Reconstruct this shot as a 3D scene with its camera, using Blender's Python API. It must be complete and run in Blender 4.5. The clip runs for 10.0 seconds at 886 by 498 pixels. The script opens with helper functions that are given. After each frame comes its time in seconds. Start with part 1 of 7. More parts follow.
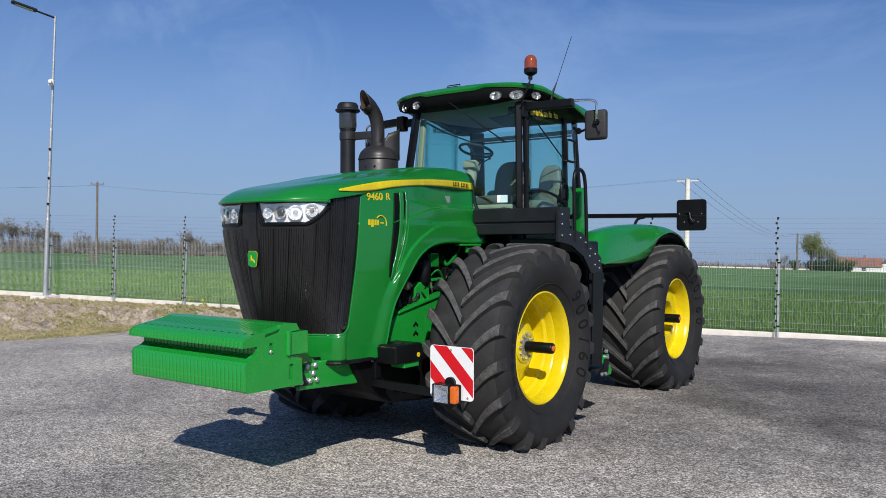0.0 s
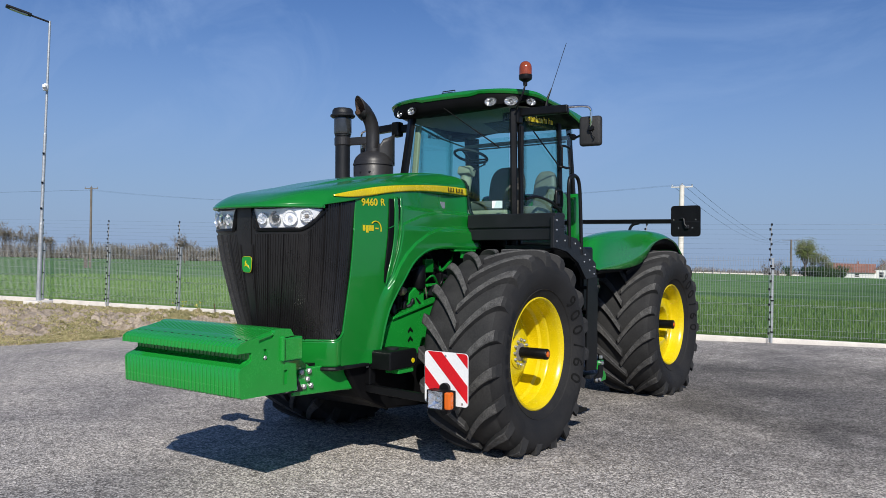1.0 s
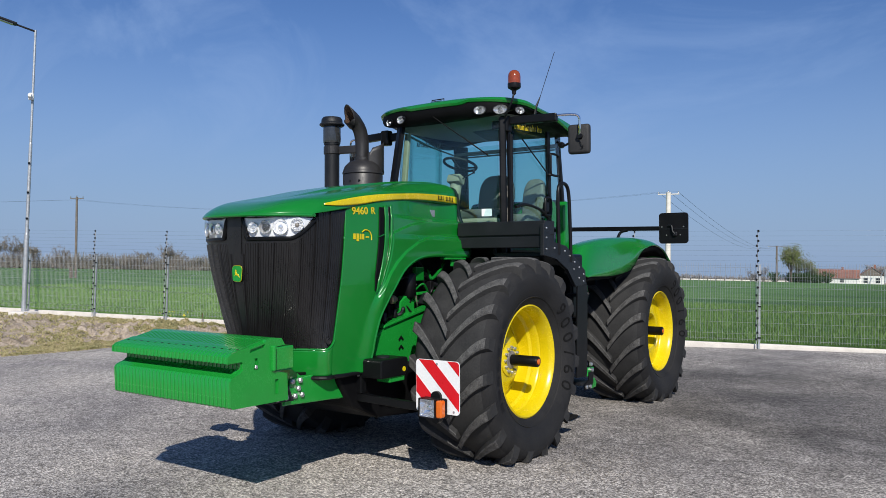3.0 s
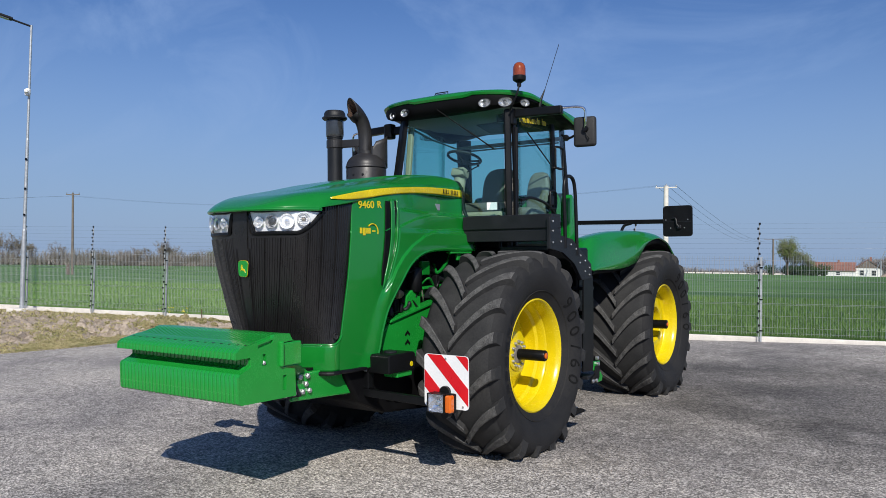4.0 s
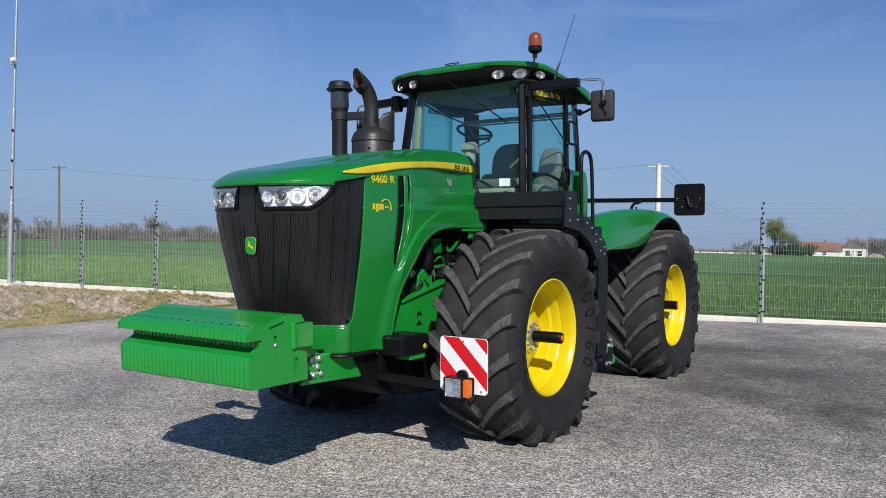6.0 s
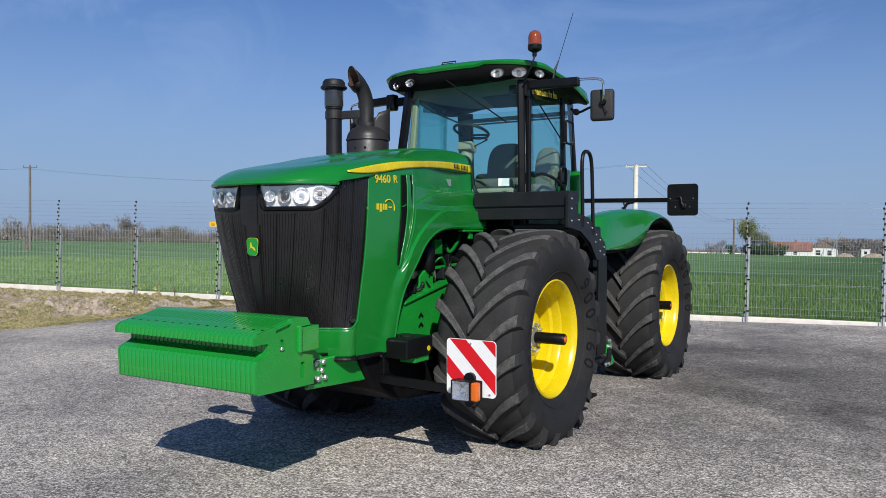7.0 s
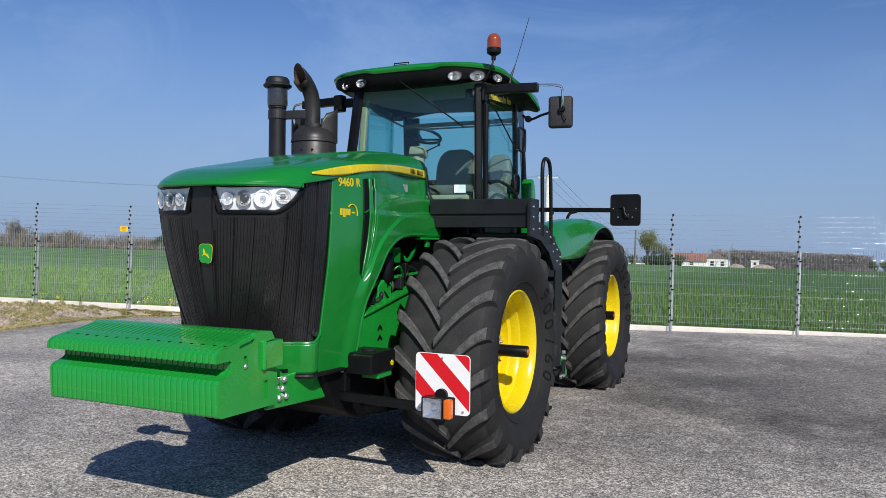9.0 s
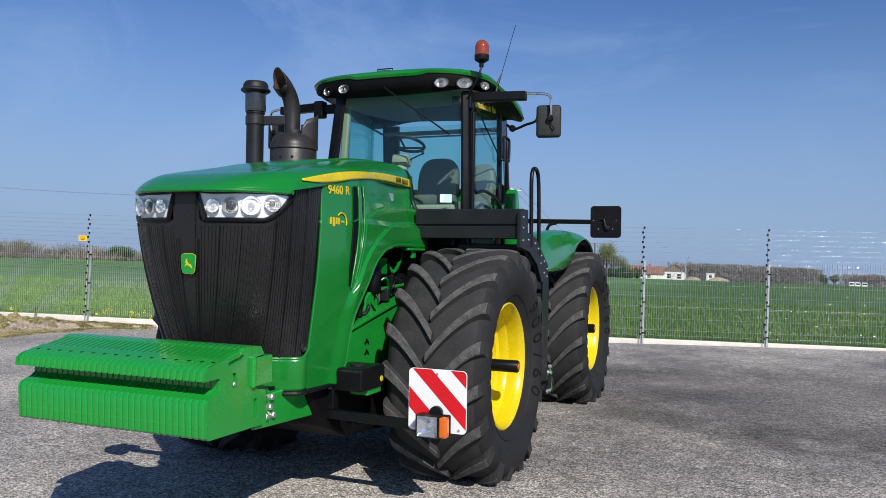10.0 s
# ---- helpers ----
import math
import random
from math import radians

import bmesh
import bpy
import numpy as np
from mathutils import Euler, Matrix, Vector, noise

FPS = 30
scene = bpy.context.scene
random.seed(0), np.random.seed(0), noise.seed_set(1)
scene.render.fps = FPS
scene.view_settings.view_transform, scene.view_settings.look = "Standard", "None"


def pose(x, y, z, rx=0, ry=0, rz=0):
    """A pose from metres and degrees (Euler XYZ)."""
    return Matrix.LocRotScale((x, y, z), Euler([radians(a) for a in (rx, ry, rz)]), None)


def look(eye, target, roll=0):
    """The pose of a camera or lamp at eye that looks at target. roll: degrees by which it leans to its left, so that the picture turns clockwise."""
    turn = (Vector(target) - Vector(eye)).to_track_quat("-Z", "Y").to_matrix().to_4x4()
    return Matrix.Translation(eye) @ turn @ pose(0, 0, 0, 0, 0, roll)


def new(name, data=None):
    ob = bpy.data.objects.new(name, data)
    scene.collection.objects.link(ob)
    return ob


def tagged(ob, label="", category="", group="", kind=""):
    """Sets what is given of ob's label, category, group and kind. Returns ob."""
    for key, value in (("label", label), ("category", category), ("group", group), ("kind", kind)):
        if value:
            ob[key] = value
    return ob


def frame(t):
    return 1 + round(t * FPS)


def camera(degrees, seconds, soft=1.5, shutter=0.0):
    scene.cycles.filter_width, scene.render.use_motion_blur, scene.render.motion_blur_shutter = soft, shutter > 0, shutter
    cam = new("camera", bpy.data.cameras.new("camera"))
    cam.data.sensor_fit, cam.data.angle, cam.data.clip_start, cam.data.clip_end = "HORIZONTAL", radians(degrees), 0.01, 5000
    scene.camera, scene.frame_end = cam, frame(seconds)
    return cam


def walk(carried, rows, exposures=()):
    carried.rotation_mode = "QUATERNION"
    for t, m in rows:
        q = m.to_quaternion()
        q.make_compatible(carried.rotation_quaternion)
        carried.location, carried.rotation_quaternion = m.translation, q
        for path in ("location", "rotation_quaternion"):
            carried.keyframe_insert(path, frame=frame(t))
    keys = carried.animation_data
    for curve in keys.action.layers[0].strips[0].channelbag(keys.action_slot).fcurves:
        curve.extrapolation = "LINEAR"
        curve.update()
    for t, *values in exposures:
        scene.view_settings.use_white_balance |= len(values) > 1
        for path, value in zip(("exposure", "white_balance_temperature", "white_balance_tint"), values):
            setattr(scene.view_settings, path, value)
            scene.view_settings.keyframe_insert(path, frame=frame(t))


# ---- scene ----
cam = camera(60.0, 10.0, soft=0.68)
PATH = [
    (0, (5.332, -6.915, 2.0), (4.161, -5.294, 1.994), 0.1),
    (0.5, (5.332, -6.913, 2.002), (4.165, -5.288, 2.002), 0.1),
    (1, (5.332, -6.915, 2.003), (4.172, -5.286, 2.011), 0.2),
    (1.5, (5.333, -6.91, 2.003), (4.178, -5.277, 2.02), 0.3),
    (2, (5.331, -6.912, 2.005), (4.185, -5.274, 2.03), 0.3),
    (2.5, (5.334, -6.926, 2.006), (4.194, -5.283, 2.036), 0.1),
    (4, (5.206, -6.945, 1.998), (4.079, -5.293, 2.013), -0.4),
    (4.5, (5.117, -6.838, 2.008), (3.986, -5.189, 2.011), -0.2),
    (5, (5.028, -6.764, 2.007), (3.892, -5.117, 1.995), 0.0),
    (5.5, (4.949, -6.741, 1.992), (3.822, -5.089, 1.964), 0.1),
    (5.7, (4.905, -6.774, 2.005), (3.786, -5.116, 1.967), 0.1),
    (7, (4.563, -6.868, 2.006), (3.514, -5.165, 1.962), 0.0),
    (7.5, (4.436, -6.795, 2.011), (3.409, -5.079, 1.974), 0.1),
    (8, (4.349, -6.767, 2.004), (3.365, -5.026, 1.973), 0.3),
    (8.5, (4.212, -6.779, 1.993), (3.292, -5.003, 1.964), 0.5),
    (9, (3.97, -6.8, 1.999), (3.131, -4.984, 1.978), 0.6),
    (9.5, (3.82, -6.804, 2.012), (3.045, -4.96, 2.004), 0.7),
    (10, (3.639, -6.694, 1.988), (2.895, -4.837, 1.999), 0.9),
]
# the yard and what stands on it lean a little; LEAN turns their plan into the upright world
LEAN = Vector((0.0155, 0.0025, 1.0)).rotation_difference(Vector((0, 0, 1))).to_matrix().to_4x4()
walk(cam, [(t, LEAN @ look(eye, target, roll)) for t, eye, target, roll in PATH], [(0, -0.12), (7.5, -0.11), (9.0, -0.07), (10, -0.03)])

# ---- world, sun, exposure ----
SUN = Vector((0.85, -1.03, 1.0)).normalized()
world = bpy.data.worlds.new("sky")
scene.world = world
world.use_nodes = True
wn, wl = world.node_tree.nodes, world.node_tree.links
sky = wn.new("ShaderNodeTexSky")
sky.sky_type = "NISHITA"
sky.sun_disc = False
sky.sun_elevation = math.asin(SUN.z)
sky.sun_rotation = math.atan2(SUN.x, SUN.y)
sky.air_density, sky.dust_density, sky.ozone_density = 1.0, 0.35, 3.5
# thin cirrus: a stretched noise that whitens the sky a little
tc = wn.new("ShaderNodeTexCoord")
mp = wn.new("ShaderNodeMapping")
mp.inputs["Rotation"].default_value = (0.3, 0.5, 0.9)
mp.inputs["Scale"].default_value = (1.6, 5.0, 4.2)
cn = wn.new("ShaderNodeTexNoise")
cn.inputs["Scale"].default_value, cn.inputs["Detail"].default_value, cn.inputs["Roughness"].default_value = 1.3, 7, 0.62
cn.inputs["Distortion"].default_value = 0.8
cr = wn.new("ShaderNodeMapRange")
cr.inputs["From Min"].default_value, cr.inputs["From Max"].default_value = 0.5, 0.95
cr.inputs["To Min"].default_value, cr.inputs["To Max"].default_value = 0.0, 0.6
cm = wn.new("ShaderNodeMix")
cm.data_type = "RGBA"
cm.inputs[7].default_value = (7.5, 8.2, 9.2, 1)
wl.new(tc.outputs["Generated"], mp.inputs["Vector"])
wl.new(mp.outputs[0], cn.inputs["Vector"])
wl.new(cn.outputs["Fac"], cr.inputs["Value"])
wl.new(cr.outputs[0], cm.inputs[0])
wl.new(sky.outputs[0], cm.inputs[6])
# pale haze low over the horizon, and the deep blue of a dry spring sky
sx = wn.new("ShaderNodeSeparateXYZ")
wl.new(tc.outputs["Generated"], sx.inputs[0])
hz = wn.new("ShaderNodeMapRange")
hz.interpolation_type = "SMOOTHSTEP"
hz.inputs["From Min"].default_value, hz.inputs["From Max"].default_value = -0.02, 0.34
hz.inputs["To Min"].default_value, hz.inputs["To Max"].default_value = 0.85, 0.0
wl.new(sx.outputs["Z"], hz.inputs["Value"])
tint = wn.new("ShaderNodeMix")
tint.data_type, tint.blend_type = "RGBA", "MULTIPLY"
tint.inputs[0].default_value = 1.0
tint.inputs[7].default_value = (0.74, 0.96, 1.34, 1)
wl.new(cm.outputs[2], tint.inputs[6])
haze = wn.new("ShaderNodeMix")
haze.data_type = "RGBA"
haze.inputs[7].default_value = (3.9, 5.5, 8.55, 1)
wl.new(hz.outputs[0], haze.inputs[0])
wl.new(tint.outputs[2], haze.inputs[6])
wl.new(haze.outputs[2], wn["Background"].inputs["Color"])
wn["Background"].inputs["Strength"].default_value = 0.0745

sun = new("sun", bpy.data.lights.new("sun", "SUN"))
sun.data.energy, sun.data.angle, sun.data.color = 5.0, radians(0.5), (1.0, 0.955, 0.875)
sun.matrix_world = look((0, 0, 20), Vector((0, 0, 20)) - SUN)

# ---- materials ----
def mat(name, base, rough=0.5, metal=0.0, vary=0.12, scale=6.0, fine=60.0, bump=0.0, bump_scale=120.0, coat=0.0, tint=None, spec=0.5, rand=0.0):
    """A surface with grain at two scales. tint: a second colour that blotches blend towards."""
    m = bpy.data.materials.new(name)
    m.use_nodes = True
    n, l = m.node_tree.nodes, m.node_tree.links
    b = n["Principled BSDF"]
    b.inputs["Metallic"].default_value = metal
    b.inputs["Coat Weight"].default_value = coat
    b.inputs["Coat Roughness"].default_value = 0.05
    b.inputs["Specular IOR Level"].default_value = spec
    co = n.new("ShaderNodeTexCoord")
    big = n.new("ShaderNodeTexNoise")
    big.inputs["Scale"].default_value, big.inputs["Detail"].default_value = scale, 4
    small = n.new("ShaderNodeTexNoise")
    small.inputs["Scale"].default_value, small.inputs["Detail"].default_value = fine, 3
    l.new(co.outputs["Object"], big.inputs["Vector"])
    l.new(co.outputs["Object"], small.inputs["Vector"])
    add = n.new("ShaderNodeMath")
    add.operation = "ADD"
    l.new(big.outputs["Fac"], add.inputs[0])
    l.new(small.outputs["Fac"], add.inputs[1])
    rng = n.new("ShaderNodeMapRange")
    rng.inputs["From Min"].default_value, rng.inputs["From Max"].default_value = 0.7, 1.3
    l.new(add.outputs[0], rng.inputs["Value"])
    mix = n.new("ShaderNodeMix")
    mix.data_type = "RGBA"
    other = tint or tuple(c * (1 + 2 * vary) for c in base)
    low = base if tint else tuple(c * (1 - vary) for c in base)
    mix.inputs[6].default_value, mix.inputs[7].default_value = (*low, 1), (*other, 1)
    l.new(rng.outputs[0], mix.inputs[0])
    col = mix.outputs[2]
    if rand:
        oi = n.new("ShaderNodeObjectInfo")
        hv = n.new("ShaderNodeHueSaturation")
        mr = n.new("ShaderNodeMapRange")
        mr.inputs["To Min"].default_value, mr.inputs["To Max"].default_value = 1 - rand, 1 + rand
        l.new(oi.outputs["Random"], mr.inputs["Value"])
        l.new(mr.outputs[0], hv.inputs["Value"])
        l.new(col, hv.inputs["Color"])
        col = hv.outputs[0]
    l.new(col, b.inputs["Base Color"])
    rr = n.new("ShaderNodeMapRange")
    rr.inputs["To Min"].default_value, rr.inputs["To Max"].default_value = max(0.02, rough * 0.8), min(1.0, rough * 1.2)
    l.new(rng.outputs[0], rr.inputs["Value"])
    l.new(rr.outputs[0], b.inputs["Roughness"])
    if bump:
        bn = n.new("ShaderNodeTexNoise")
        bn.inputs["Scale"].default_value, bn.inputs["Detail"].default_value = bump_scale, 4
        l.new(co.outputs["Object"], bn.inputs["Vector"])
        bp = n.new("ShaderNodeBump")
        bp.inputs["Strength"].default_value, bp.inputs["Distance"].default_value = bump, 0.01
        l.new(bn.outputs["Fac"], bp.inputs["Height"])
        l.new(bp.outputs[0], b.inputs["Normal"])
    return m


def glass(name, tint=(0.8, 0.95, 0.92), rough=0.0, ior=1.45, clear=0.85):
    """Thin pane: mostly clear, with a mirror-like sheen that grows towards grazing."""
    m = bpy.data.materials.new(name)
    m.use_nodes = True
    n, l = m.node_tree.nodes, m.node_tree.links
    n.remove(n["Principled BSDF"])
    tr = n.new("ShaderNodeBsdfTransparent")
    tr.inputs[0].default_value = (*[c * clear for c in tint], 1)
    gl = n.new("ShaderNodeBsdfGlossy")
    gl.inputs["Roughness"].default_value = rough
    fr = n.new("ShaderNodeLayerWeight")
    fr.inputs["Blend"].default_value = 0.5
    pw = n.new("ShaderNodeMath")
    pw.operation = "POWER"
    pw.inputs[1].default_value = 4.0
    l.new(fr.outputs["Facing"], pw.inputs[0])
    ma = n.new("ShaderNodeMath")
    ma.operation = "MULTIPLY_ADD"
    ma.inputs[1].default_value, ma.inputs[2].default_value = 0.5, 0.035 * ior
    l.new(pw.outputs[0], ma.inputs[0])
    mx = n.new("ShaderNodeMixShader")
    l.new(ma.outputs[0], mx.inputs[0])
    l.new(tr.outputs[0], mx.inputs[1])
    l.new(gl.outputs[0], mx.inputs[2])
    l.new(mx.outputs[0], n["Material Output"].inputs["Surface"])
    return m


def asphalt():
    """Worn asphalt: pale and dark grains, sandy and oily blotches."""
    m = bpy.data.materials.new("asphalt")
    m.use_nodes = True
    n, l = m.node_tree.nodes, m.node_tree.links
    b = n["Principled BSDF"]
    b.inputs["Roughness"].default_value = 0.95
    b.inputs["Specular IOR Level"].default_value = 0.25
    co = n.new("ShaderNodeTexCoord")
    vo = n.new("ShaderNodeTexVoronoi")
    vo.inputs["Scale"].default_value = 66
    vs = n.new("ShaderNodeTexVoronoi")
    vs.inputs["Scale"].default_value = 150
    nb = n.new("ShaderNodeTexNoise")
    nb.inputs["Scale"].default_value, nb.inputs["Detail"].default_value = 0.35, 6
    nm = n.new("ShaderNodeTexNoise")
    nm.inputs["Scale"].default_value, nm.inputs["Detail"].default_value = 9, 8
    nm.inputs["Roughness"].default_value = 0.75
    for t in (vo, vs, nb, nm):
        l.new(co.outputs["Object"], t.inputs["Vector"])
    r1 = n.new("ShaderNodeValToRGB")
    r1.color_ramp.elements[0].position, r1.color_ramp.elements[1].position = 0.08, 0.92
    r1.color_ramp.elements[0].color = (0.072, 0.067, 0.064, 1)
    r1.color_ramp.elements[1].color = (0.80, 0.745, 0.70, 1)
    e = r1.color_ramp.elements.new(0.5)
    e.color = (0.305, 0.284, 0.267, 1)
    sep = n.new("ShaderNodeSeparateColor")
    l.new(vo.outputs["Color"], sep.inputs[0])
    sep2 = n.new("ShaderNodeSeparateColor")
    l.new(vs.outputs["Color"], sep2.inputs[0])
    avg = n.new("ShaderNodeMath")
    avg.operation = "MULTIPLY_ADD"
    avg.inputs[1].default_value = 0.62
    half = n.new("ShaderNodeMath")
    half.operation = "MULTIPLY"
    half.inputs[1].default_value = 0.38
    l.new(sep.outputs[0], avg.inputs[0])
    l.new(sep2.outputs[0], half.inputs[0])
    l.new(half.outputs[0], avg.inputs[2])
    l.new(avg.outputs[0], r1.inputs[0])
    mx = n.new("ShaderNodeMix")
    mx.data_type, mx.blend_type = "RGBA", "MULTIPLY"
    mx.inputs[0].default_value = 1.0
    r2 = n.new("ShaderNodeValToRGB")
    r2.color_ramp.elements[0].position, r2.color_ramp.elements[1].position = 0.36, 0.62
    r2.color_ramp.elements[0].color = (0.74, 0.74, 0.75, 1)
    r2.color_ramp.elements[1].color = (1.24, 1.22, 1.17, 1)
    l.new(nb.outputs["Fac"], r2.inputs[0])
    l.new(r1.outputs[0], mx.inputs[6])
    l.new(r2.outputs[0], mx.inputs[7])
    mx2 = n.new("ShaderNodeMix")
    mx2.data_type, mx2.blend_type = "RGBA", "MULTIPLY"
    mx2.inputs[0].default_value = 1.0
    r3 = n.new("ShaderNodeMapRange")
    r3.inputs["From Min"].default_value, r3.inputs["From Max"].default_value = 0.3, 0.7
    r3.inputs["To Min"].default_value, r3.inputs["To Max"].default_value = 0.64, 1.36
    l.new(nm.outputs["Fac"], r3.inputs["Value"])
    l.new(mx.outputs[2], mx2.inputs[6])
    l.new(r3.outputs[0], mx2.inputs[7])
    # oily, darker stretches beside the parking place, with ragged edges
    rag = n.new("ShaderNodeTexNoise")
    rag.inputs["Scale"].default_value, rag.inputs["Detail"].default_value = 1.1, 9
    rag.inputs["Roughness"].default_value = 0.7
    l.new(co.outputs["Object"], rag.inputs["Vector"])
    col = mx2.outputs[2]
    for cx, cy, rx, ry, turn, keep in ((4.6, 5.2, 10.5, 6.5, 0.0, 0.54), (2.3, 6.7, 2.8, 0.8, 0.28, 0.70), (2.9, 3.0, 1.7, 0.5, -0.28, 0.66), (2.4, 4.7, 2.2, 0.9, 0.4, 0.72), (5.6, 3.0, 2.6, 0.9, 0.2, 0.78)):
        mp_ = n.new("ShaderNodeMapping")
        mp_.vector_type = "TEXTURE"
        mp_.inputs["Location"].default_value = (cx, cy, 0)
        mp_.inputs["Rotation"].default_value = (0, 0, turn)
        mp_.inputs["Scale"].default_value = (rx, ry, 1000)
        ln = n.new("ShaderNodeVectorMath")
        ln.operation = "LENGTH"
        l.new(co.outputs["Object"], mp_.inputs[0])
        l.new(mp_.outputs[0], ln.inputs[0])
        sm = n.new("ShaderNodeMath")
        sm.operation = "MULTIPLY_ADD"
        sm.inputs[1].default_value = 2.2
        l.new(rag.outputs["Fac"], sm.inputs[0])
        l.new(ln.outputs["Value"], sm.inputs[2])
        rs = n.new("ShaderNodeMapRange")
        rs.interpolation_type = "SMOOTHSTEP"
        rs.inputs["From Min"].default_value, rs.inputs["From Max"].default_value = 1.3, 2.3
        rs.inputs["To Min"].default_value, rs.inputs["To Max"].default_value = keep, 1.0
        l.new(sm.outputs[0], rs.inputs["Value"])
        mx3 = n.new("ShaderNodeMix")
        mx3.data_type, mx3.blend_type = "RGBA", "MULTIPLY"
        mx3.inputs[0].default_value = 1.0
        l.new(col, mx3.inputs[6])
        l.new(rs.outputs[0], mx3.inputs[7])
        col = mx3.outputs[2]
    l.new(mx3.outputs[2], b.inputs["Base Color"])
    bp = n.new("ShaderNodeBump")
    bp.inputs["Strength"].default_value, bp.inputs["Distance"].default_value = 0.8, 0.008
    l.new(vo.outputs["Distance"], bp.inputs["Height"])
    l.new(bp.outputs[0], b.inputs["Normal"])
    return m


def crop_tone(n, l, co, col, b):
    """Multiplies the crop colour paler and bluer from x = 2 down to x = -16."""
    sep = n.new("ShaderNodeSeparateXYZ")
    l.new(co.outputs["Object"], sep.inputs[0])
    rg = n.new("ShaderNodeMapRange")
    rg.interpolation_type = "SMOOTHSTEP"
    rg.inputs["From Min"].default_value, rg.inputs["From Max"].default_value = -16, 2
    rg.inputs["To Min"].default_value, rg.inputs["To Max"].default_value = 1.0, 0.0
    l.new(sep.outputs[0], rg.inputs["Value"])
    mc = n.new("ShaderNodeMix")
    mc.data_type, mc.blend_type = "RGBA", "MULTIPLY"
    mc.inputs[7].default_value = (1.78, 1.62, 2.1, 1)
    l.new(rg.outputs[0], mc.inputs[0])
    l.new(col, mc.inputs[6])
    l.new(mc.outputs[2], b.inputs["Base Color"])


def crop_field():
    """Young wheat seen from the side: fine streaks, sown bands and wheel tracks."""
    m = bpy.data.materials.new("wheat_field")
    m.use_nodes = True
    n, l = m.node_tree.nodes, m.node_tree.links
    b = n["Principled BSDF"]
    b.inputs["Roughness"].default_value = 0.9
    b.inputs["Specular IOR Level"].default_value = 0.15
    co = n.new("ShaderNodeTexCoord")
    m1 = n.new("ShaderNodeMapping")
    m1.inputs["Rotation"].default_value = (0, 0, -0.254)
    m1.inputs["Scale"].default_value = (0.035, 0.22, 1)
    big = n.new("ShaderNodeTexNoise")
    big.inputs["Scale"].default_value, big.inputs["Detail"].default_value = 1.0, 5
    fine = n.new("ShaderNodeTexNoise")
    fine.inputs["Scale"].default_value, fine.inputs["Detail"].default_value = 7, 6
    fine.inputs["Roughness"].default_value = 0.8
    l.new(co.outputs["Object"], m1.inputs[0])
    l.new(m1.outputs[0], big.inputs["Vector"])
    l.new(co.outputs["Object"], fine.inputs["Vector"])
    ramp = n.new("ShaderNodeValToRGB")
    ramp.color_ramp.elements[0].position, ramp.color_ramp.elements[1].position = 0.34, 0.66
    ramp.color_ramp.elements[0].color = (0.040, 0.096, 0.025, 1)
    ramp.color_ramp.elements[1].color = (0.084, 0.164, 0.042, 1)
    l.new(big.outputs["Fac"], ramp.inputs[0])
    mx = n.new("ShaderNodeMix")
    mx.data_type, mx.blend_type = "RGBA", "MULTIPLY"
    mx.inputs[0].default_value = 1.0
    r3 = n.new("ShaderNodeMapRange")
    r3.inputs["From Min"].default_value, r3.inputs["From Max"].default_value = 0.3, 0.7
    r3.inputs["To Min"].default_value, r3.inputs["To Max"].default_value = 0.5, 1.45
    l.new(fine.outputs["Fac"], r3.inputs["Value"])
    l.new(ramp.outputs[0], mx.inputs[6])
    l.new(r3.outputs[0], mx.inputs[7])
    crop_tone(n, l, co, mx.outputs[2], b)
    return m


GREEN = mat("green_paint", (0.006, 0.176, 0.021), 0.22, vary=0.05, scale=2.5, fine=300, coat=0.35)
GREEN2 = mat("cast_green_paint", (0.010, 0.258, 0.032), 0.25, vary=0.06, scale=4, fine=90, coat=0.4, spec=0.5, bump=0.05, bump_scale=40)
YELLOW = mat("yellow_paint", (0.64, 0.49, 0.004), 0.25, vary=0.06, scale=5, fine=80, coat=0.15)
BLACK = mat("black_satin_paint", (0.0045, 0.0048, 0.0055), 0.36, vary=0.2, scale=5, fine=90, spec=0.21)
VISOR = mat("matt_black_moulding", (0.0035, 0.0035, 0.004), 0.6, vary=0.25, scale=6, fine=120, spec=0.12)
MATTE = mat("matt_black_rubber", (0.008, 0.008, 0.008), 0.85, vary=0.2, scale=8, fine=90, spec=0.15)
PLASTIC = mat("dark_grey_plastic", (0.0112, 0.0124, 0.0150), 0.46, vary=0.2, scale=5, fine=200, bump=0.15, bump_scale=500, spec=0.3)
MESHBLACK = mat("grille_black", (0.0080, 0.0078, 0.0082), 0.32, vary=0.4, scale=5, fine=60, bump=0.12, bump_scale=300, spec=0.55, tint=(0.0125, 0.0118, 0.0125))
RUBBER = mat("tyre_rubber", (0.0130, 0.0130, 0.0142), 0.72, vary=0.18, scale=3.5, fine=55, bump=0.25, bump_scale=160, tint=(0.028, 0.0275, 0.028), spec=0.19)
TREAD = mat("dusty_tread_rubber", (0.021, 0.021, 0.0218), 0.8, vary=0.2, scale=5, fine=60, bump=0.25, bump_scale=160, tint=(0.044, 0.0435, 0.0435), spec=0.2)
CAP = mat("worn_lug_rubber", (0.043, 0.0425, 0.043), 0.9, vary=0.3, scale=14, fine=90, bump=0.8, bump_scale=220, tint=(0.14, 0.137, 0.133), spec=0.2)
EXH = mat("heat_painted_steel", (0.028, 0.027, 0.028), 0.45, vary=0.2, scale=5, fine=70, metal=0.3)
RUST = mat("rusty_steel", (0.10, 0.055, 0.035), 0.8, vary=0.3, scale=14, fine=90)
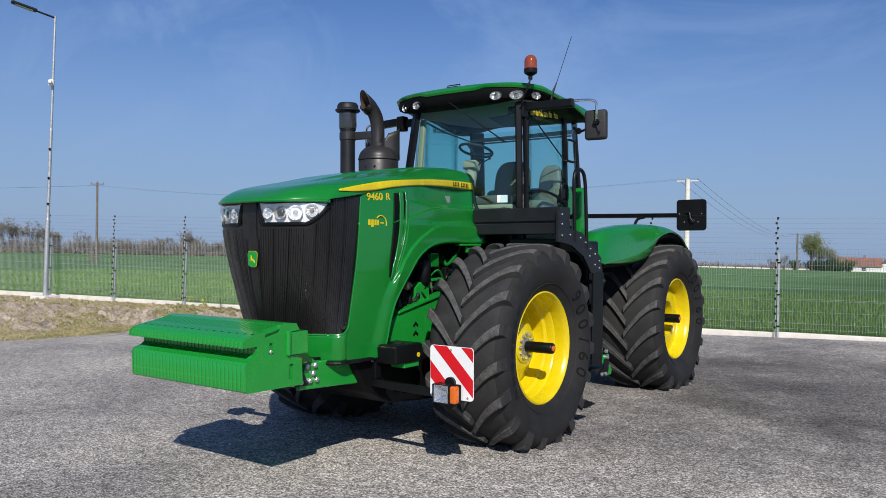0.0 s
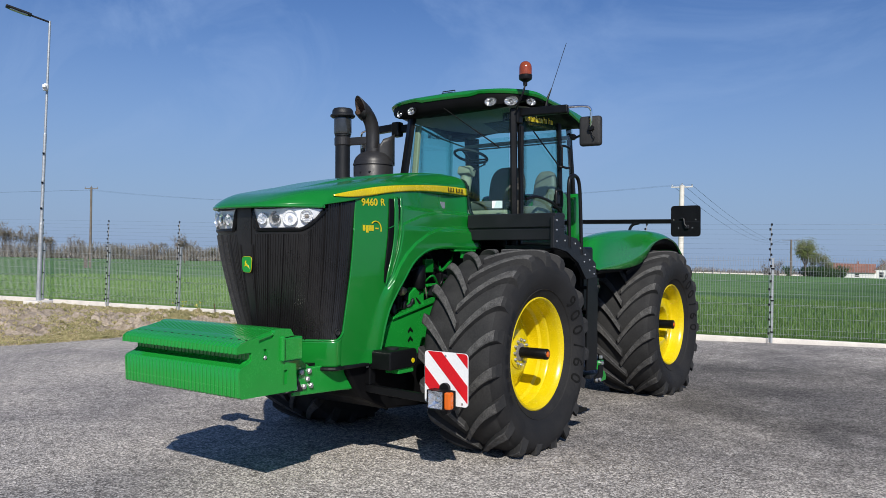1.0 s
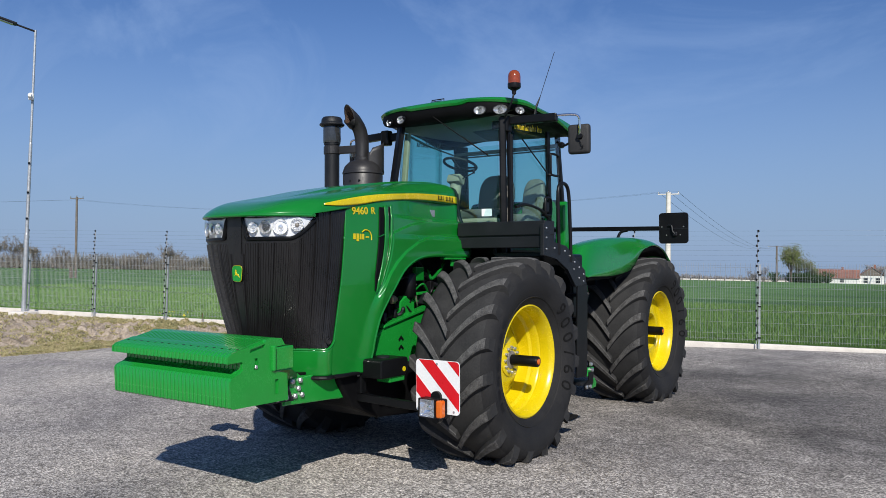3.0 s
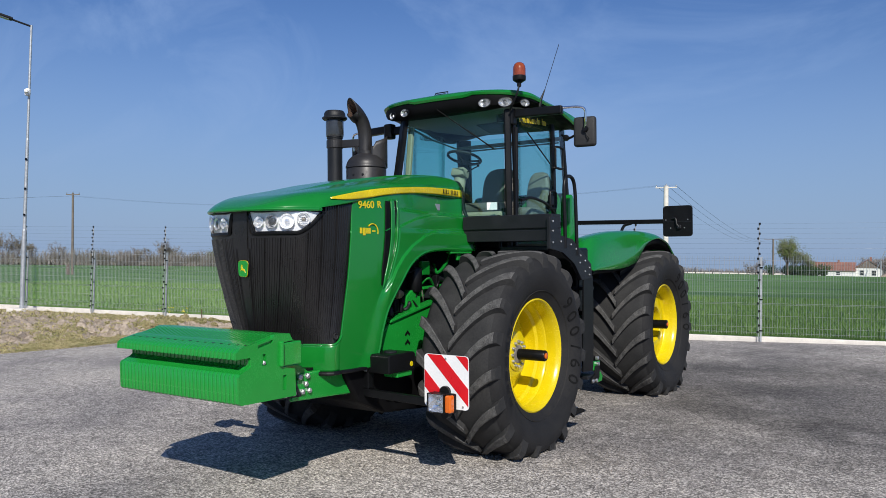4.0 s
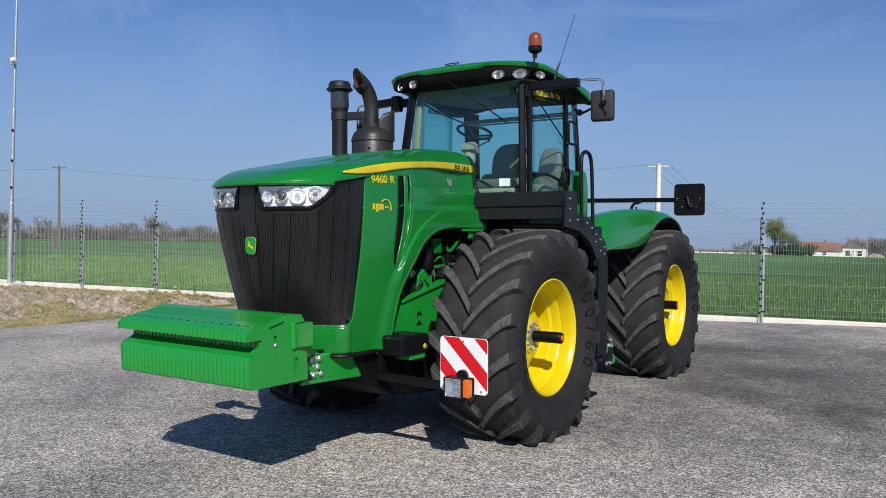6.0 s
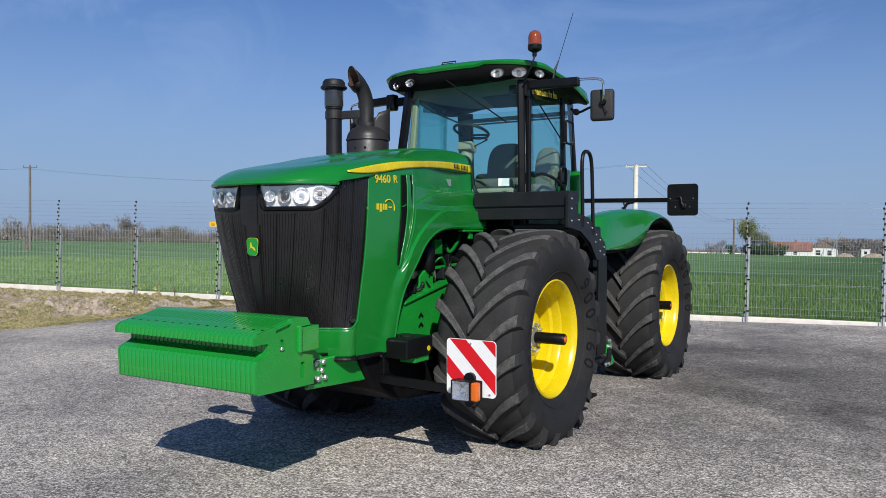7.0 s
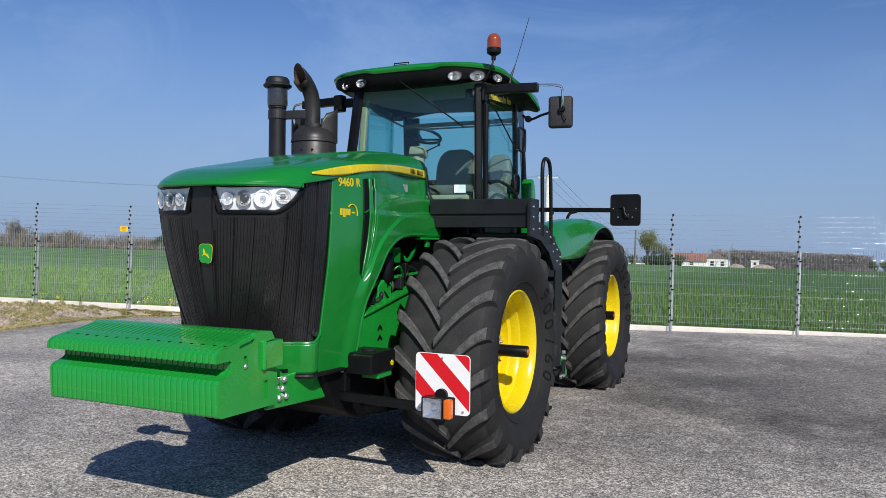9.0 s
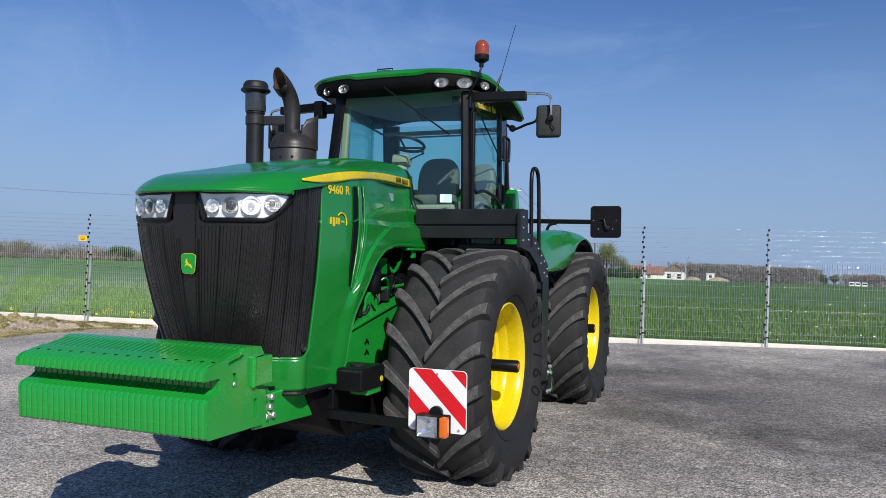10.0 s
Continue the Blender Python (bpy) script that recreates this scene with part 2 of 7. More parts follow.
CHROME = mat("chrome", (0.82, 0.83, 0.85), 0.07, metal=1.0, vary=0.04)
DIMLAMP = mat("dim_lamp", (0.55, 0.56, 0.57), 0.2, metal=0.75, vary=0.1, scale=30)
ZINC = mat("zinc_bolt", (0.50, 0.51, 0.52), 0.5, metal=0.9, vary=0.15, scale=40)
GALV = mat("galvanised_steel", (0.42, 0.44, 0.46), 0.5, metal=0.55, vary=0.15, scale=14, fine=120)
WHITE = mat("reflective_white", (0.80, 0.80, 0.80), 0.4, vary=0.04)
RED = mat("reflective_red", (0.60, 0.006, 0.014), 0.34, vary=0.05)
HUBGREY = mat("stained_hub", (0.20, 0.18, 0.155), 0.6, metal=0.3, vary=0.3, scale=16, fine=80)
FLUTED = mat("fluted_lamp_foil", (0.86, 0.87, 0.88), 0.07, metal=0.85, vary=0.04, scale=40, bump=0.9, bump_scale=32)
GRAINED = mat("grained_grey_plastic", (0.024, 0.024, 0.025), 0.6, vary=0.2, scale=8, fine=160, bump=0.3, bump_scale=400, spec=0.35)
ORANGE = mat("amber_plastic", (0.66, 0.13, 0.008), 0.18, vary=0.05, coat=0.5)
BEACON = mat("amber_beacon", (0.24, 0.045, 0.008), 0.12, vary=0.15, scale=20, coat=0.8)
BEIGE = mat("beige_trim", (0.36, 0.31, 0.23), 0.7, vary=0.1, scale=8, fine=120)
SEATM = mat("seat_leather", (0.16, 0.148, 0.122), 0.55, vary=0.12, scale=8, fine=160, bump=0.15, bump_scale=260)
SEATD = mat("dark_seat_cloth", (0.115, 0.105, 0.092), 0.85, vary=0.2, scale=10, fine=300)
GLASS = glass("tinted_cab_glass", (0.70, 0.905, 0.88), ior=1.3, clear=1.0)
LENS = glass("lamp_lens", (0.97, 0.98, 1.0), ior=1.3, clear=0.97)
MIRROR = mat("mirror_glass", (0.9, 0.9, 0.92), 0.02, metal=1.0, vary=0.02)
LINER = mat("grey_headliner", (0.24, 0.245, 0.25), 0.9, vary=0.06, scale=8, fine=140)
SILVER = mat("silver_reflector", (0.90, 0.91, 0.92), 0.16, metal=0.7, vary=0.06, scale=40)
LAMPGREY = mat("lamp_housing", (0.42, 0.43, 0.45), 0.25, metal=0.6, vary=0.1)
ASPHALT = asphalt()
FIELD = crop_field()
CONCRETE = mat("pale_concrete", (0.70, 0.65, 0.59), 0.9, vary=0.12, scale=3, fine=60, bump=0.3, bump_scale=90)
SOIL = mat("dry_bank_soil", (0.50, 0.41, 0.33), 0.95, vary=0.2, scale=2.6, fine=19, bump=1.0, bump_scale=26, tint=(0.17, 0.135, 0.085))
BLADE = mat("wheat_blade", (0.058, 0.135, 0.026), 0.55, vary=0.35, scale=0.5, fine=9, tint=(0.125, 0.215, 0.05), spec=0.35)
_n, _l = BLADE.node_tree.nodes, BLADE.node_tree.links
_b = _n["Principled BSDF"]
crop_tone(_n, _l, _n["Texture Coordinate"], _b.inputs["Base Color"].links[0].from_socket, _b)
DRYGRASS = mat("dry_grass", (0.54, 0.45, 0.25), 0.85, vary=0.3, scale=1.6, fine=9, tint=(0.27, 0.27, 0.11))
FLOWER = mat("yellow_flower", (0.85, 0.70, 0.02), 0.7, vary=0.1)
STRAND = mat("bright_strand", (0.44, 0.445, 0.455), 0.20, metal=1.0, vary=0.05)
WIRE = mat("fence_wire", (0.46, 0.475, 0.485), 0.5, metal=0.3, vary=0.1)
INSUL = mat("black_insulator", (0.0055, 0.0055, 0.0065), 0.4, vary=0.1, spec=0.27)
SIGNY = mat("yellow_sign", (0.88, 0.52, 0.01), 0.45, vary=0.06)
WOODPOLE = mat("weathered_wood", (0.15, 0.125, 0.105), 0.9, vary=0.25, scale=3, fine=30)
BARK = mat("twig_bark", (0.13, 0.105, 0.085), 0.95, vary=0.25, scale=0.4, fine=4)
# Twig brown lightened: distance haze is put into this colour.
TWIG = mat("bare_twigs", (0.225, 0.19, 0.165), 0.95, vary=0.3, scale=0.12, fine=1.5, tint=(0.15, 0.145, 0.105))
LEAF = mat("spring_leaves", (0.115, 0.145, 0.045), 0.7, vary=0.3, scale=0.3, fine=3, tint=(0.12, 0.15, 0.04))
DARKLEAF = mat("dark_leaves", (0.035, 0.075, 0.022), 0.8, vary=0.3, scale=0.3, fine=3)
# Paler and greyer than the trees themselves; the air's haze is mixed in.
WOODS = mat("far_woods", (0.235, 0.216, 0.208), 0.95, vary=0.1, scale=0.05, fine=0.6)
PLASTER = mat("white_plaster", (0.74, 0.73, 0.70), 0.9, vary=0.06, scale=0.5, fine=6)
ROOFTILE = mat("red_roof_tiles", (0.22, 0.11, 0.082), 0.85, vary=0.25, scale=0.6, fine=5)
DARKWIN = mat("dark_window", (0.03, 0.035, 0.04), 0.15, vary=0.1)

# ---- building helpers ----
def part(name, bm, m, parent=None, label="", smooth=False, mats=None):
    """Link a bmesh as one mesh object under a thing or a part."""
    me = bpy.data.meshes.new(name)
    bmesh.ops.recalc_face_normals(bm, faces=bm.faces)
    bm.to_mesh(me)
    bm.free()
    for mm in (mats or [m]):
        me.materials.append(mm)
    if smooth:
        for p in me.polygons:
            p.use_smooth = True
        me.set_sharp_from_angle(angle=radians(38))
    ob = new(name, me)
    if parent:
        ob.parent = parent
    return tagged(ob, label)


def thing(name, label, category, m=None, group="", kind=""):
    ob = new(name)
    ob.empty_display_size = 0.2
    if m is not None:
        ob.matrix_world = m
    return tagged(ob, label, category, group, kind)


def stuff(name, verts, faces, m, label, category, parent=None, kind="stuff"):
    me = bpy.data.meshes.new(name)
    me.from_pydata(verts, [], faces)
    me.materials.append(m)
    ob = new(name, me)
    if parent:
        ob.parent = parent
        return tagged(ob, label, kind=kind)
    return tagged(ob, label, category, kind=kind)


def box(bm, c, s, bev=0.0, rot=None, seg=2):
    m = Matrix.Translation(c)
    if rot is not None:
        m = m @ Euler([radians(a) for a in rot]).to_matrix().to_4x4()
    r = bmesh.ops.create_cube(bm, size=1, matrix=m @ Matrix.Diagonal((*s, 1)))
    if bev:
        edges = list({e for v in r["verts"] for e in v.link_edges})
        bmesh.ops.bevel(bm, geom=edges, offset=bev, segments=seg, affect="EDGES", profile=0.5)


def tube(bm, pts, r, seg=10, ends=True):
    """A round bar along points; r may be a list."""
    pts = [Vector(p) for p in pts]
    rs = r if isinstance(r, (list, tuple)) else [r] * len(pts)
    rings = []
    side = None
    for i, p in enumerate(pts):
        d = (pts[min(i + 1, len(pts) - 1)] - pts[max(i - 1, 0)]).normalized()
        if side is None:
            side = d.orthogonal().normalized()
        side = (side - d * side.dot(d)).normalized()
        up = d.cross(side)
        rings.append([bm.verts.new(p + (side * math.cos(a) + up * math.sin(a)) * rs[i]) for a in (2 * math.pi * k / seg for k in range(seg))])
    for a, b in zip(rings, rings[1:]):
        for k in range(seg):
            bm.faces.new((a[k], a[(k + 1) % seg], b[(k + 1) % seg], b[k]))
    if ends:
        bm.faces.new(rings[0][::-1])
        bm.faces.new(rings[-1])


def smooth_path(pts, n=8):
    """Catmull-Rom through the points."""
    p = [Vector(q) for q in pts]
    p = [2 * p[0] - p[1], *p, 2 * p[-1] - p[-2]]
    out = []
    for i in range(1, len(p) - 2):
        for k in range(n):
            t = k / n
            out.append(0.5 * (2 * p[i] + (p[i + 1] - p[i - 1]) * t + (2 * p[i - 1] - 5 * p[i] + 4 * p[i + 1] - p[i + 2]) * t * t + (3 * p[i] - p[i - 1] - 3 * p[i + 1] + p[i + 2]) * t ** 3))
    out.append(p[-2])
    return out


def lathe(bm, prof, origin=(0, 0, 0), axis="x", seg=48, close=False, skip=None):
    """Turn (radius, along) pairs round an axis through origin. skip(ring, k): cells left open."""
    o = Vector(origin)
    rings = []
    for r, a in prof:
        ring = []
        for k in range(seg):
            t = 2 * math.pi * k / seg
            c, s = r * math.cos(t), r * math.sin(t)
            v = {"x": (a, c, s), "y": (c, a, s), "z": (c, s, a)}[axis]
            ring.append(bm.verts.new(o + Vector(v)))
        rings.append(ring)
    for i, (a, b) in enumerate(zip(rings, rings[1:])):
        for k in range(seg):
            if skip and skip(i, k):
                continue
            bm.faces.new((a[k], a[(k + 1) % seg], b[(k + 1) % seg], b[k]))
    if close:
        bm.faces.new(rings[0])
        bm.faces.new(rings[-1])
    return rings


def prism(bm, poly, axis, a, b, bev=0.0):
    """A flat outline pushed along an axis from a to b. Outline: (y, z) for x, (x, z) for y, (x, y) for z."""
    def at(p, q):
        return {"x": (q, p[0], p[1]), "y": (p[0], q, p[1]), "z": (p[0], p[1], q)}[axis]
    va = [bm.verts.new(at(p, a)) for p in poly]
    vb = [bm.verts.new(at(p, b)) for p in poly]
    n = len(poly)
    fs = [bm.faces.new(va), bm.faces.new(vb[::-1])]
    for i in range(n):
        fs.append(bm.faces.new((va[i], vb[i], vb[(i + 1) % n], va[(i + 1) % n])))
    if bev:
        bmesh.ops.bevel(bm, geom=list({e for f in fs for e in f.edges}), offset=bev, segments=2, affect="EDGES", profile=0.5)


def sheet(bm, fn, nu, nv):
    """A grid of quads through fn(u, v), u and v from 0 to 1."""
    g = [[bm.verts.new(fn(i / nu, j / nv)) for j in range(nv + 1)] for i in range(nu + 1)]
    for i in range(nu):
        for j in range(nv):
            bm.faces.new((g[i][j], g[i + 1][j], g[i + 1][j + 1], g[i][j + 1]))
    return g


def thicken(ob, t, offset=-1.0):
    md = ob.modifiers.new("thickness", "SOLIDIFY")
    md.thickness, md.offset = t, offset
    return ob


def ip(x, table):
    xs, ys = zip(*table)
    return float(np.interp(x, xs, ys))


def lettering(name, text, size, m, parent, matrix, depth=0.002, label="", bold=0.0):
    cu = bpy.data.curves.new(name, "FONT")
    cu.body, cu.size, cu.extrude, cu.offset = text, size, depth, bold
    cu.align_x, cu.align_y = "CENTER", "CENTER"
    tmp = bpy.data.objects.new(name + "_curve", cu)
    scene.collection.objects.link(tmp)
    me = bpy.data.meshes.new_from_object(tmp.evaluated_get(bpy.context.evaluated_depsgraph_get()))
    bpy.data.objects.remove(tmp)
    me.materials.clear()
    me.materials.append(m)
    ob = new(name, me)
    ob.parent = parent
    ob.matrix_local = matrix
    return tagged(ob, label)


# ---- ground, yard, bank ----
FY = lambda x: 10.9305 + 0.2608 * x          # the fence line
FDIR = Vector((1, 0.2608, 0)).normalized()  # along it
FNOR = Vector((-0.2608, 1, 0)).normalized()  # out to the field


def yard_z(x, y):
    return 0.0155 * max(-40, min(40, x)) + 0.0025 * y


def field_z(x, y):
    return 0.005 * x - 0.0165 * (y - 10) - 0.010 * max(0, y - 160) - 0.022 * max(0, y - 290) - 0.03


def kerb_z(x):
    """The kerb's foot, which climbs gently along the bank."""
    s = (x - 1.37) * 1.0334
    return 0.05 + 0.0051 * s + 0.0127 * max(0.0, -12 - s)


def fence_xy(s, d):
    p = Vector((1.37, FY(1.37), 0)) + FDIR * s + FNOR * d
    return p.x, p.y


def build_ground():
    bm = bmesh.new()
    ss = [-3000, -1200, -600, -300, -150, -80, -40, -20, 0, 20, 40, 80, 150, 300, 600, 1200, 3000]
    ds = [-3000, -600, -150, -60, -20, 0.0, 0.05, 10, 30, 60, 100, 150, 200, 260, 330, 420, 600, 1200, 3000]
    rows = []
    for d in ds:
        row = []
        for s in ss:
            x, y = fence_xy(s, d)
            if d <= 0:
                z = min(yard_z(x, y), 0) - 0.6
            else:
                z = field_z(x, y) if d < 500 else field_z(*fence_xy(s, 420)) - 0.05 * (d - 420)
            row.append(bm.verts.new((x, y, z)))
        rows.append(row)
    for a, b in zip(rows, rows[1:]):
        for i in range(len(ss) - 1):
            bm.faces.new((a[i], a[i + 1], b[i + 1], b[i]))
    return tagged(part("ground", bm, FIELD), "wide field of young green wheat", "field", kind="structure")


def build_yard():
    bm = bmesh.new()
    def f(u, v):
        s, d = -60 + 130 * u, -70 + 69.94 * v
        x, y = fence_xy(s, d)
        return x, y, yard_z(x, y) + 0.006 * noise.noise(Vector((x * 0.3, y * 0.3, 0)))
    sheet(bm, f, 65, 35)
    return tagged(part("yard_pavement", bm, ASPHALT), "grey worn asphalt yard with pale grit and dark oil stains", "pavement", kind="structure")


BANK_FOOT = [(-9.9, 8.28), (-11.1, 7.35), (-11.4, 5.95), (-11.2, 4.4), (-11.0, 2.7), (-11.35, 1.0), (-13, -3.5), (-17, -10), (-22, -18)]
BANK_TOP = [-9.95, -11.5, -12.6, -13.6, -14.7, -16.6, -21.5, -30, -42]


def bank_point(u, v):
    k = u * (len(BANK_FOOT) - 1)
    xs = np.arange(len(BANK_FOOT))
    fx, fy = float(np.interp(k, xs, [p[0] for p in BANK_FOOT])), float(np.interp(k, xs, [p[1] for p in BANK_FOOT]))
    tx = float(np.interp(k, xs, BANK_TOP))
    ty = FY(tx) - 0.06
    x, y = fx + (tx - fx) * v, fy + (ty - fy) * v
    w = min(1.0, max(0.0, (v - 0.16) / 0.5))
    w = w * w * (3 - 2 * w)
    z0, z1 = yard_z(fx, fy) + 0.015, kerb_z(tx) - 0.05
    rough = min(1.0, 5 * max(0, v - 0.1)) * min(1.0, 8 * (1 - v)) * min(1.0, 3.2 * u) ** 1.6
    clod = abs(noise.noise(Vector((x * 3.1, y * 3.1, 3)))) + 0.6 * abs(noise.noise(Vector((x * 7.3, y * 7.3, 9))))
    z = z0 + (z1 - z0) * w + rough * (0.12 * noise.noise(Vector((x * 1.1, y * 1.1, 0))) + 0.20 * clod + 0.035 * noise.noise(Vector((x * 15, y * 15, 7))) - 0.01)
    z -= 0.08 * max(0.0, 1 - v / 0.025)
    return x, y, z


def build_bank():
    bm = bmesh.new()
    sheet(bm, bank_point, 420, 90)
    return tagged(part("grass_bank", bm, SOIL, smooth=True), "low bank of bare pale soil and dry grass below the fence", "bank", kind="structure")


def tufts(points, h, w, lean, rng, blades=3):
    """Loose blades, each a bent strip of two triangles and a tip."""
    vs, fs = [], []
    for x, y, z in points:
        for _ in range(blades):
            a = rng.uniform(0, 6.283)
            hh, ww = h * rng.uniform(0.6, 1.2), w * rng.uniform(0.7, 1.3)
            ox, oy = x + rng.uniform(-1, 1) * h * 0.3, y + rng.uniform(-1, 1) * h * 0.3
            dx, dy = math.cos(a), math.sin(a)
            l = lean * rng.uniform(0.2, 1) * hh
            b = rng.uniform(0, 6.283)
            lx, ly = math.cos(b) * l, math.sin(b) * l
            i = len(vs)
            vs += [(ox - dx * ww, oy - dy * ww, z - 0.02), (ox + dx * ww, oy + dy * ww, z - 0.02),
                   (ox + dx * ww * 0.8 + lx * 0.35, oy + dy * ww * 0.8 + ly * 0.35, z + hh * 0.6), (ox - dx * ww * 0.8 + lx * 0.35, oy - dy * ww * 0.8 + ly * 0.35, z + hh * 0.6),
                   (ox + lx, oy + ly, z + hh)]
            fs += [(i, i + 1, i + 2, i + 3), (i + 3, i + 2, i + 4)]
    return vs, fs


build_ground()
build_yard()
build_bank()
rng = random.Random(4)
pts = []
for _ in range(46000):
    d = 0.12 + 26 * rng.random() ** 1.7
    s = rng.uniform(-36, 14) if d < 12 else rng.uniform(-46, 22)
    x, y = fence_xy(s, d)
    pts.append((x, y, field_z(x, y)))
v, f = tufts(pts, 0.20, 0.0085, 0.7, rng, 4)
stuff("wheat", v, f, BLADE, "dense young wheat blades behind the fence", "wheat")
pts = []
for _ in range(60000):
    u, w = rng.random() * 0.8, rng.random()
    x, y, z = bank_point(u, w)
    patch = 0.7 * noise.noise(Vector((x * 0.8, y * 0.8, 5))) + 0.8 * noise.noise(Vector((x * 3.6, y * 3.6, 8)))
    if patch < (0.06 if 0.2 < w < 0.74 else -0.5) or u < 0.16 * rng.random():
        continue
    pts.append((x, y, z))
v, f = tufts(pts, 0.040, 0.0075, 1.9, rng, 5)
stuff("dry_grass", v, f, DRYGRASS, "short dry and greenish grass on the bank", "grass")
pts = []
for _ in range(46):
    s = rng.choice((-11.6, -12.8, -13.4, -10.6, -16.2)) + rng.gauss(0, 0.35)
    x, y = fence_xy(s, rng.uniform(0.15, 0.6))
    pts.append((x, y, field_z(x, y)))
vs, fs = [], []
for x, y, z in pts:
    h, i = rng.uniform(0.2, 0.36), len(vs)
    vs += [(x - 0.004, y, z), (x + 0.004, y, z), (x, y, z + h)]
    fs.append((i, i + 1, i + 2))
    for k in range(5):
        a, j = rng.uniform(0, 6.28), len(vs)
        c = Vector((x + rng.uniform(-0.03, 0.03), y + rng.uniform(-0.03, 0.03), z + h + rng.uniform(-0.05, 0.02)))
        vs += [tuple(c + Vector((math.cos(a + q) * 0.015, math.sin(a + q) * 0.015, 0.012 * (-1) ** int(q)))) for q in (0, 1.57, 3.14, 4.71)]
        fs.append((j, j + 1, j + 2, j + 3))
stuff("yellow_flowers", vs, fs, FLOWER, "small yellow flowers at the field's edge", "flowers")


# ---- fence ----
STEP = 2.710
POST_S = [STEP * k for k in range(-13, 8)]


def build_fence():
    fence = thing("fence", "grey welded wire fence with electric strands on black insulators", "fence")
    a, b = fence_xy(-60, 0), fence_xy(60, 0)
    kerb = thing("kerb", "pale concrete kerb under the wire fence", "kerb", kind="structure")
    for k in range(-15, 15):
        bm = bmesh.new()
        x, y = fence_xy(k * STEP + STEP / 2, 0.06)
        box(bm, (x, y, kerb_z(x) - 0.045), (STEP - 0.015, 0.12, 0.30), 0.012, (0, 0, math.degrees(math.atan(0.2608))))
        part("kerb_stone", bm, CONCRETE, kerb)
    ang = math.degrees(math.atan(0.2608))
    bm = bmesh.new()
    lathe(bm, KNOB, (0, 0, 0), "z", 7, True)
    knob = bpy.data.meshes.new("insulator")
    bmesh.ops.recalc_face_normals(bm, faces=bm.faces)
    bm.to_mesh(knob)
    bm.free()
    knob.materials.append(INSUL)
    for s in POST_S:
        x, y = fence_xy(s, -0.03)
        g = kerb_z(x)
        tip = FDIR * min(0.045, 0.0017 * max(0.0, -s))
        def lean_post(bm):
            for v in bm.verts:
                v.co += tip * (v.co.z - g)
            return bm
        bm = bmesh.new()
        box(bm, (x, y, g + 0.93), (0.042, 0.04, 1.90), 0.004, (0, 0, ang))
        box(bm, (x, y, g + 1.885), (0.07, 0.05, 0.012), 0, (0, 0, ang))
        post = part("post", lean_post(bm), GALV, fence)
        bm = bmesh.new()
        p = Vector((x, y, g)) - FNOR * 0.045 - FDIR * 0.055
        tube(bm, [p + Vector((0, 0, 0.02)), p + Vector((0, 0, 1.4)), p + Vector((0, 0, 2.66)) + FDIR * 0.01], 0.011, 6)
        part("insulator_rod", lean_post(bm), GALV, post)
        near = -9 * STEP - 0.1 < s < 2 * STEP + 0.1
        bm = bmesh.new()
        for i, z in enumerate(HEIGHTS):
            off = FDIR * (0.018 if i % 2 else -0.012)
            q = p + off - FNOR * 0.02 + tip * z
            if near:
                o = new("insulator", knob)
                o.parent = post
                o.location = (q.x, q.y, g + z)
            else:
                lathe(bm, [(r, z + a) for r, a in KNOB], q, "z", 7, True)
        if near:
            bm.free()
        else:
            tagged(part("insulators", bm, INSUL, post), kind="stuff")
        for z in (0.25, 0.95, 1.66):
            bm = bmesh.new()
            box(bm, (x - FNOR.x * 0.03, y - FNOR.y * 0.03, g + z), (0.075, 0.03, 0.03), 0.004, (0, 0, ang))
            part("clamp", lean_post(bm), INSUL, post)
    # welded panels
    def strand(vs, fs, p, q, r):
        d = (q - p).normalized()
        sd = d.orthogonal().normalized() * r
        up = d.cross(sd)
        i = len(vs)
        for e in (p, q):
            for k in range(3):
                t = 2.094 * k
                vs.append(tuple(e + sd * math.cos(t) + up * math.sin(t)))
        for k in range(3):
            fs.append((i + k, i + (k + 1) % 3, i + 3 + (k + 1) % 3, i + 3 + k))
    folds = [(0.16, 0), (0.30, 0), (0.325, -0.03), (0.35, 0), (0.82, 0), (0.845, -0.03), (0.87, 0), (1.34, 0), (1.365, -0.03), (1.39, 0), (1.83, 0), (1.92, 0.0)]
    for s in POST_S[:-1]:
        vs, fs = [], []
        n = 51
        for k in range(n):
            x, y = fence_xy(s + 0.03 + (STEP - 0.06) * k / (n - 1), 0.0)
            for (z0, d0), (z1, d1) in zip(folds, folds[1:]):
                strand(vs, fs, Vector((x, y, kerb_z(x) + z0)) + FNOR * d0, Vector((x, y, kerb_z(x) + z1)) + FNOR * d1, 0.0031)
        for z, d in [(0.20, 0), (0.325, -0.03), (0.58, 0), (0.83, 0), (0.86, 0), (1.10, 0), (1.365, -0.03), (1.61, 0), (1.82, 0)]:
            a = Vector((*fence_xy(s + 0.03, d), z))
            b = Vector((*fence_xy(s + STEP - 0.03, d), z))
            a.z += kerb_z(a.x)
            b.z += kerb_z(b.x)
            strand(vs, fs, a, b, 0.0027)
        stuff("wire_panel", vs, fs, WIRE, "", "", fence, kind="")
    for i, z in enumerate(HEIGHTS):
        bm = bmesh.new()
        tube(bm, [Vector((*fence_xy(s, -0.1), z + kerb_z(fence_xy(s, 0)[0]))) for s in POST_S], 0.0012, 12)
        part("electric_strand", bm, STRAND, fence, smooth=True)
    # warning plate hung on the strands
    sign = thing("warning_sign", "small yellow warning plate hung on the fence strands", "sign")
    x, y = fence_xy(-5 * STEP - 0.14, -0.12)
    bm = bmesh.new()
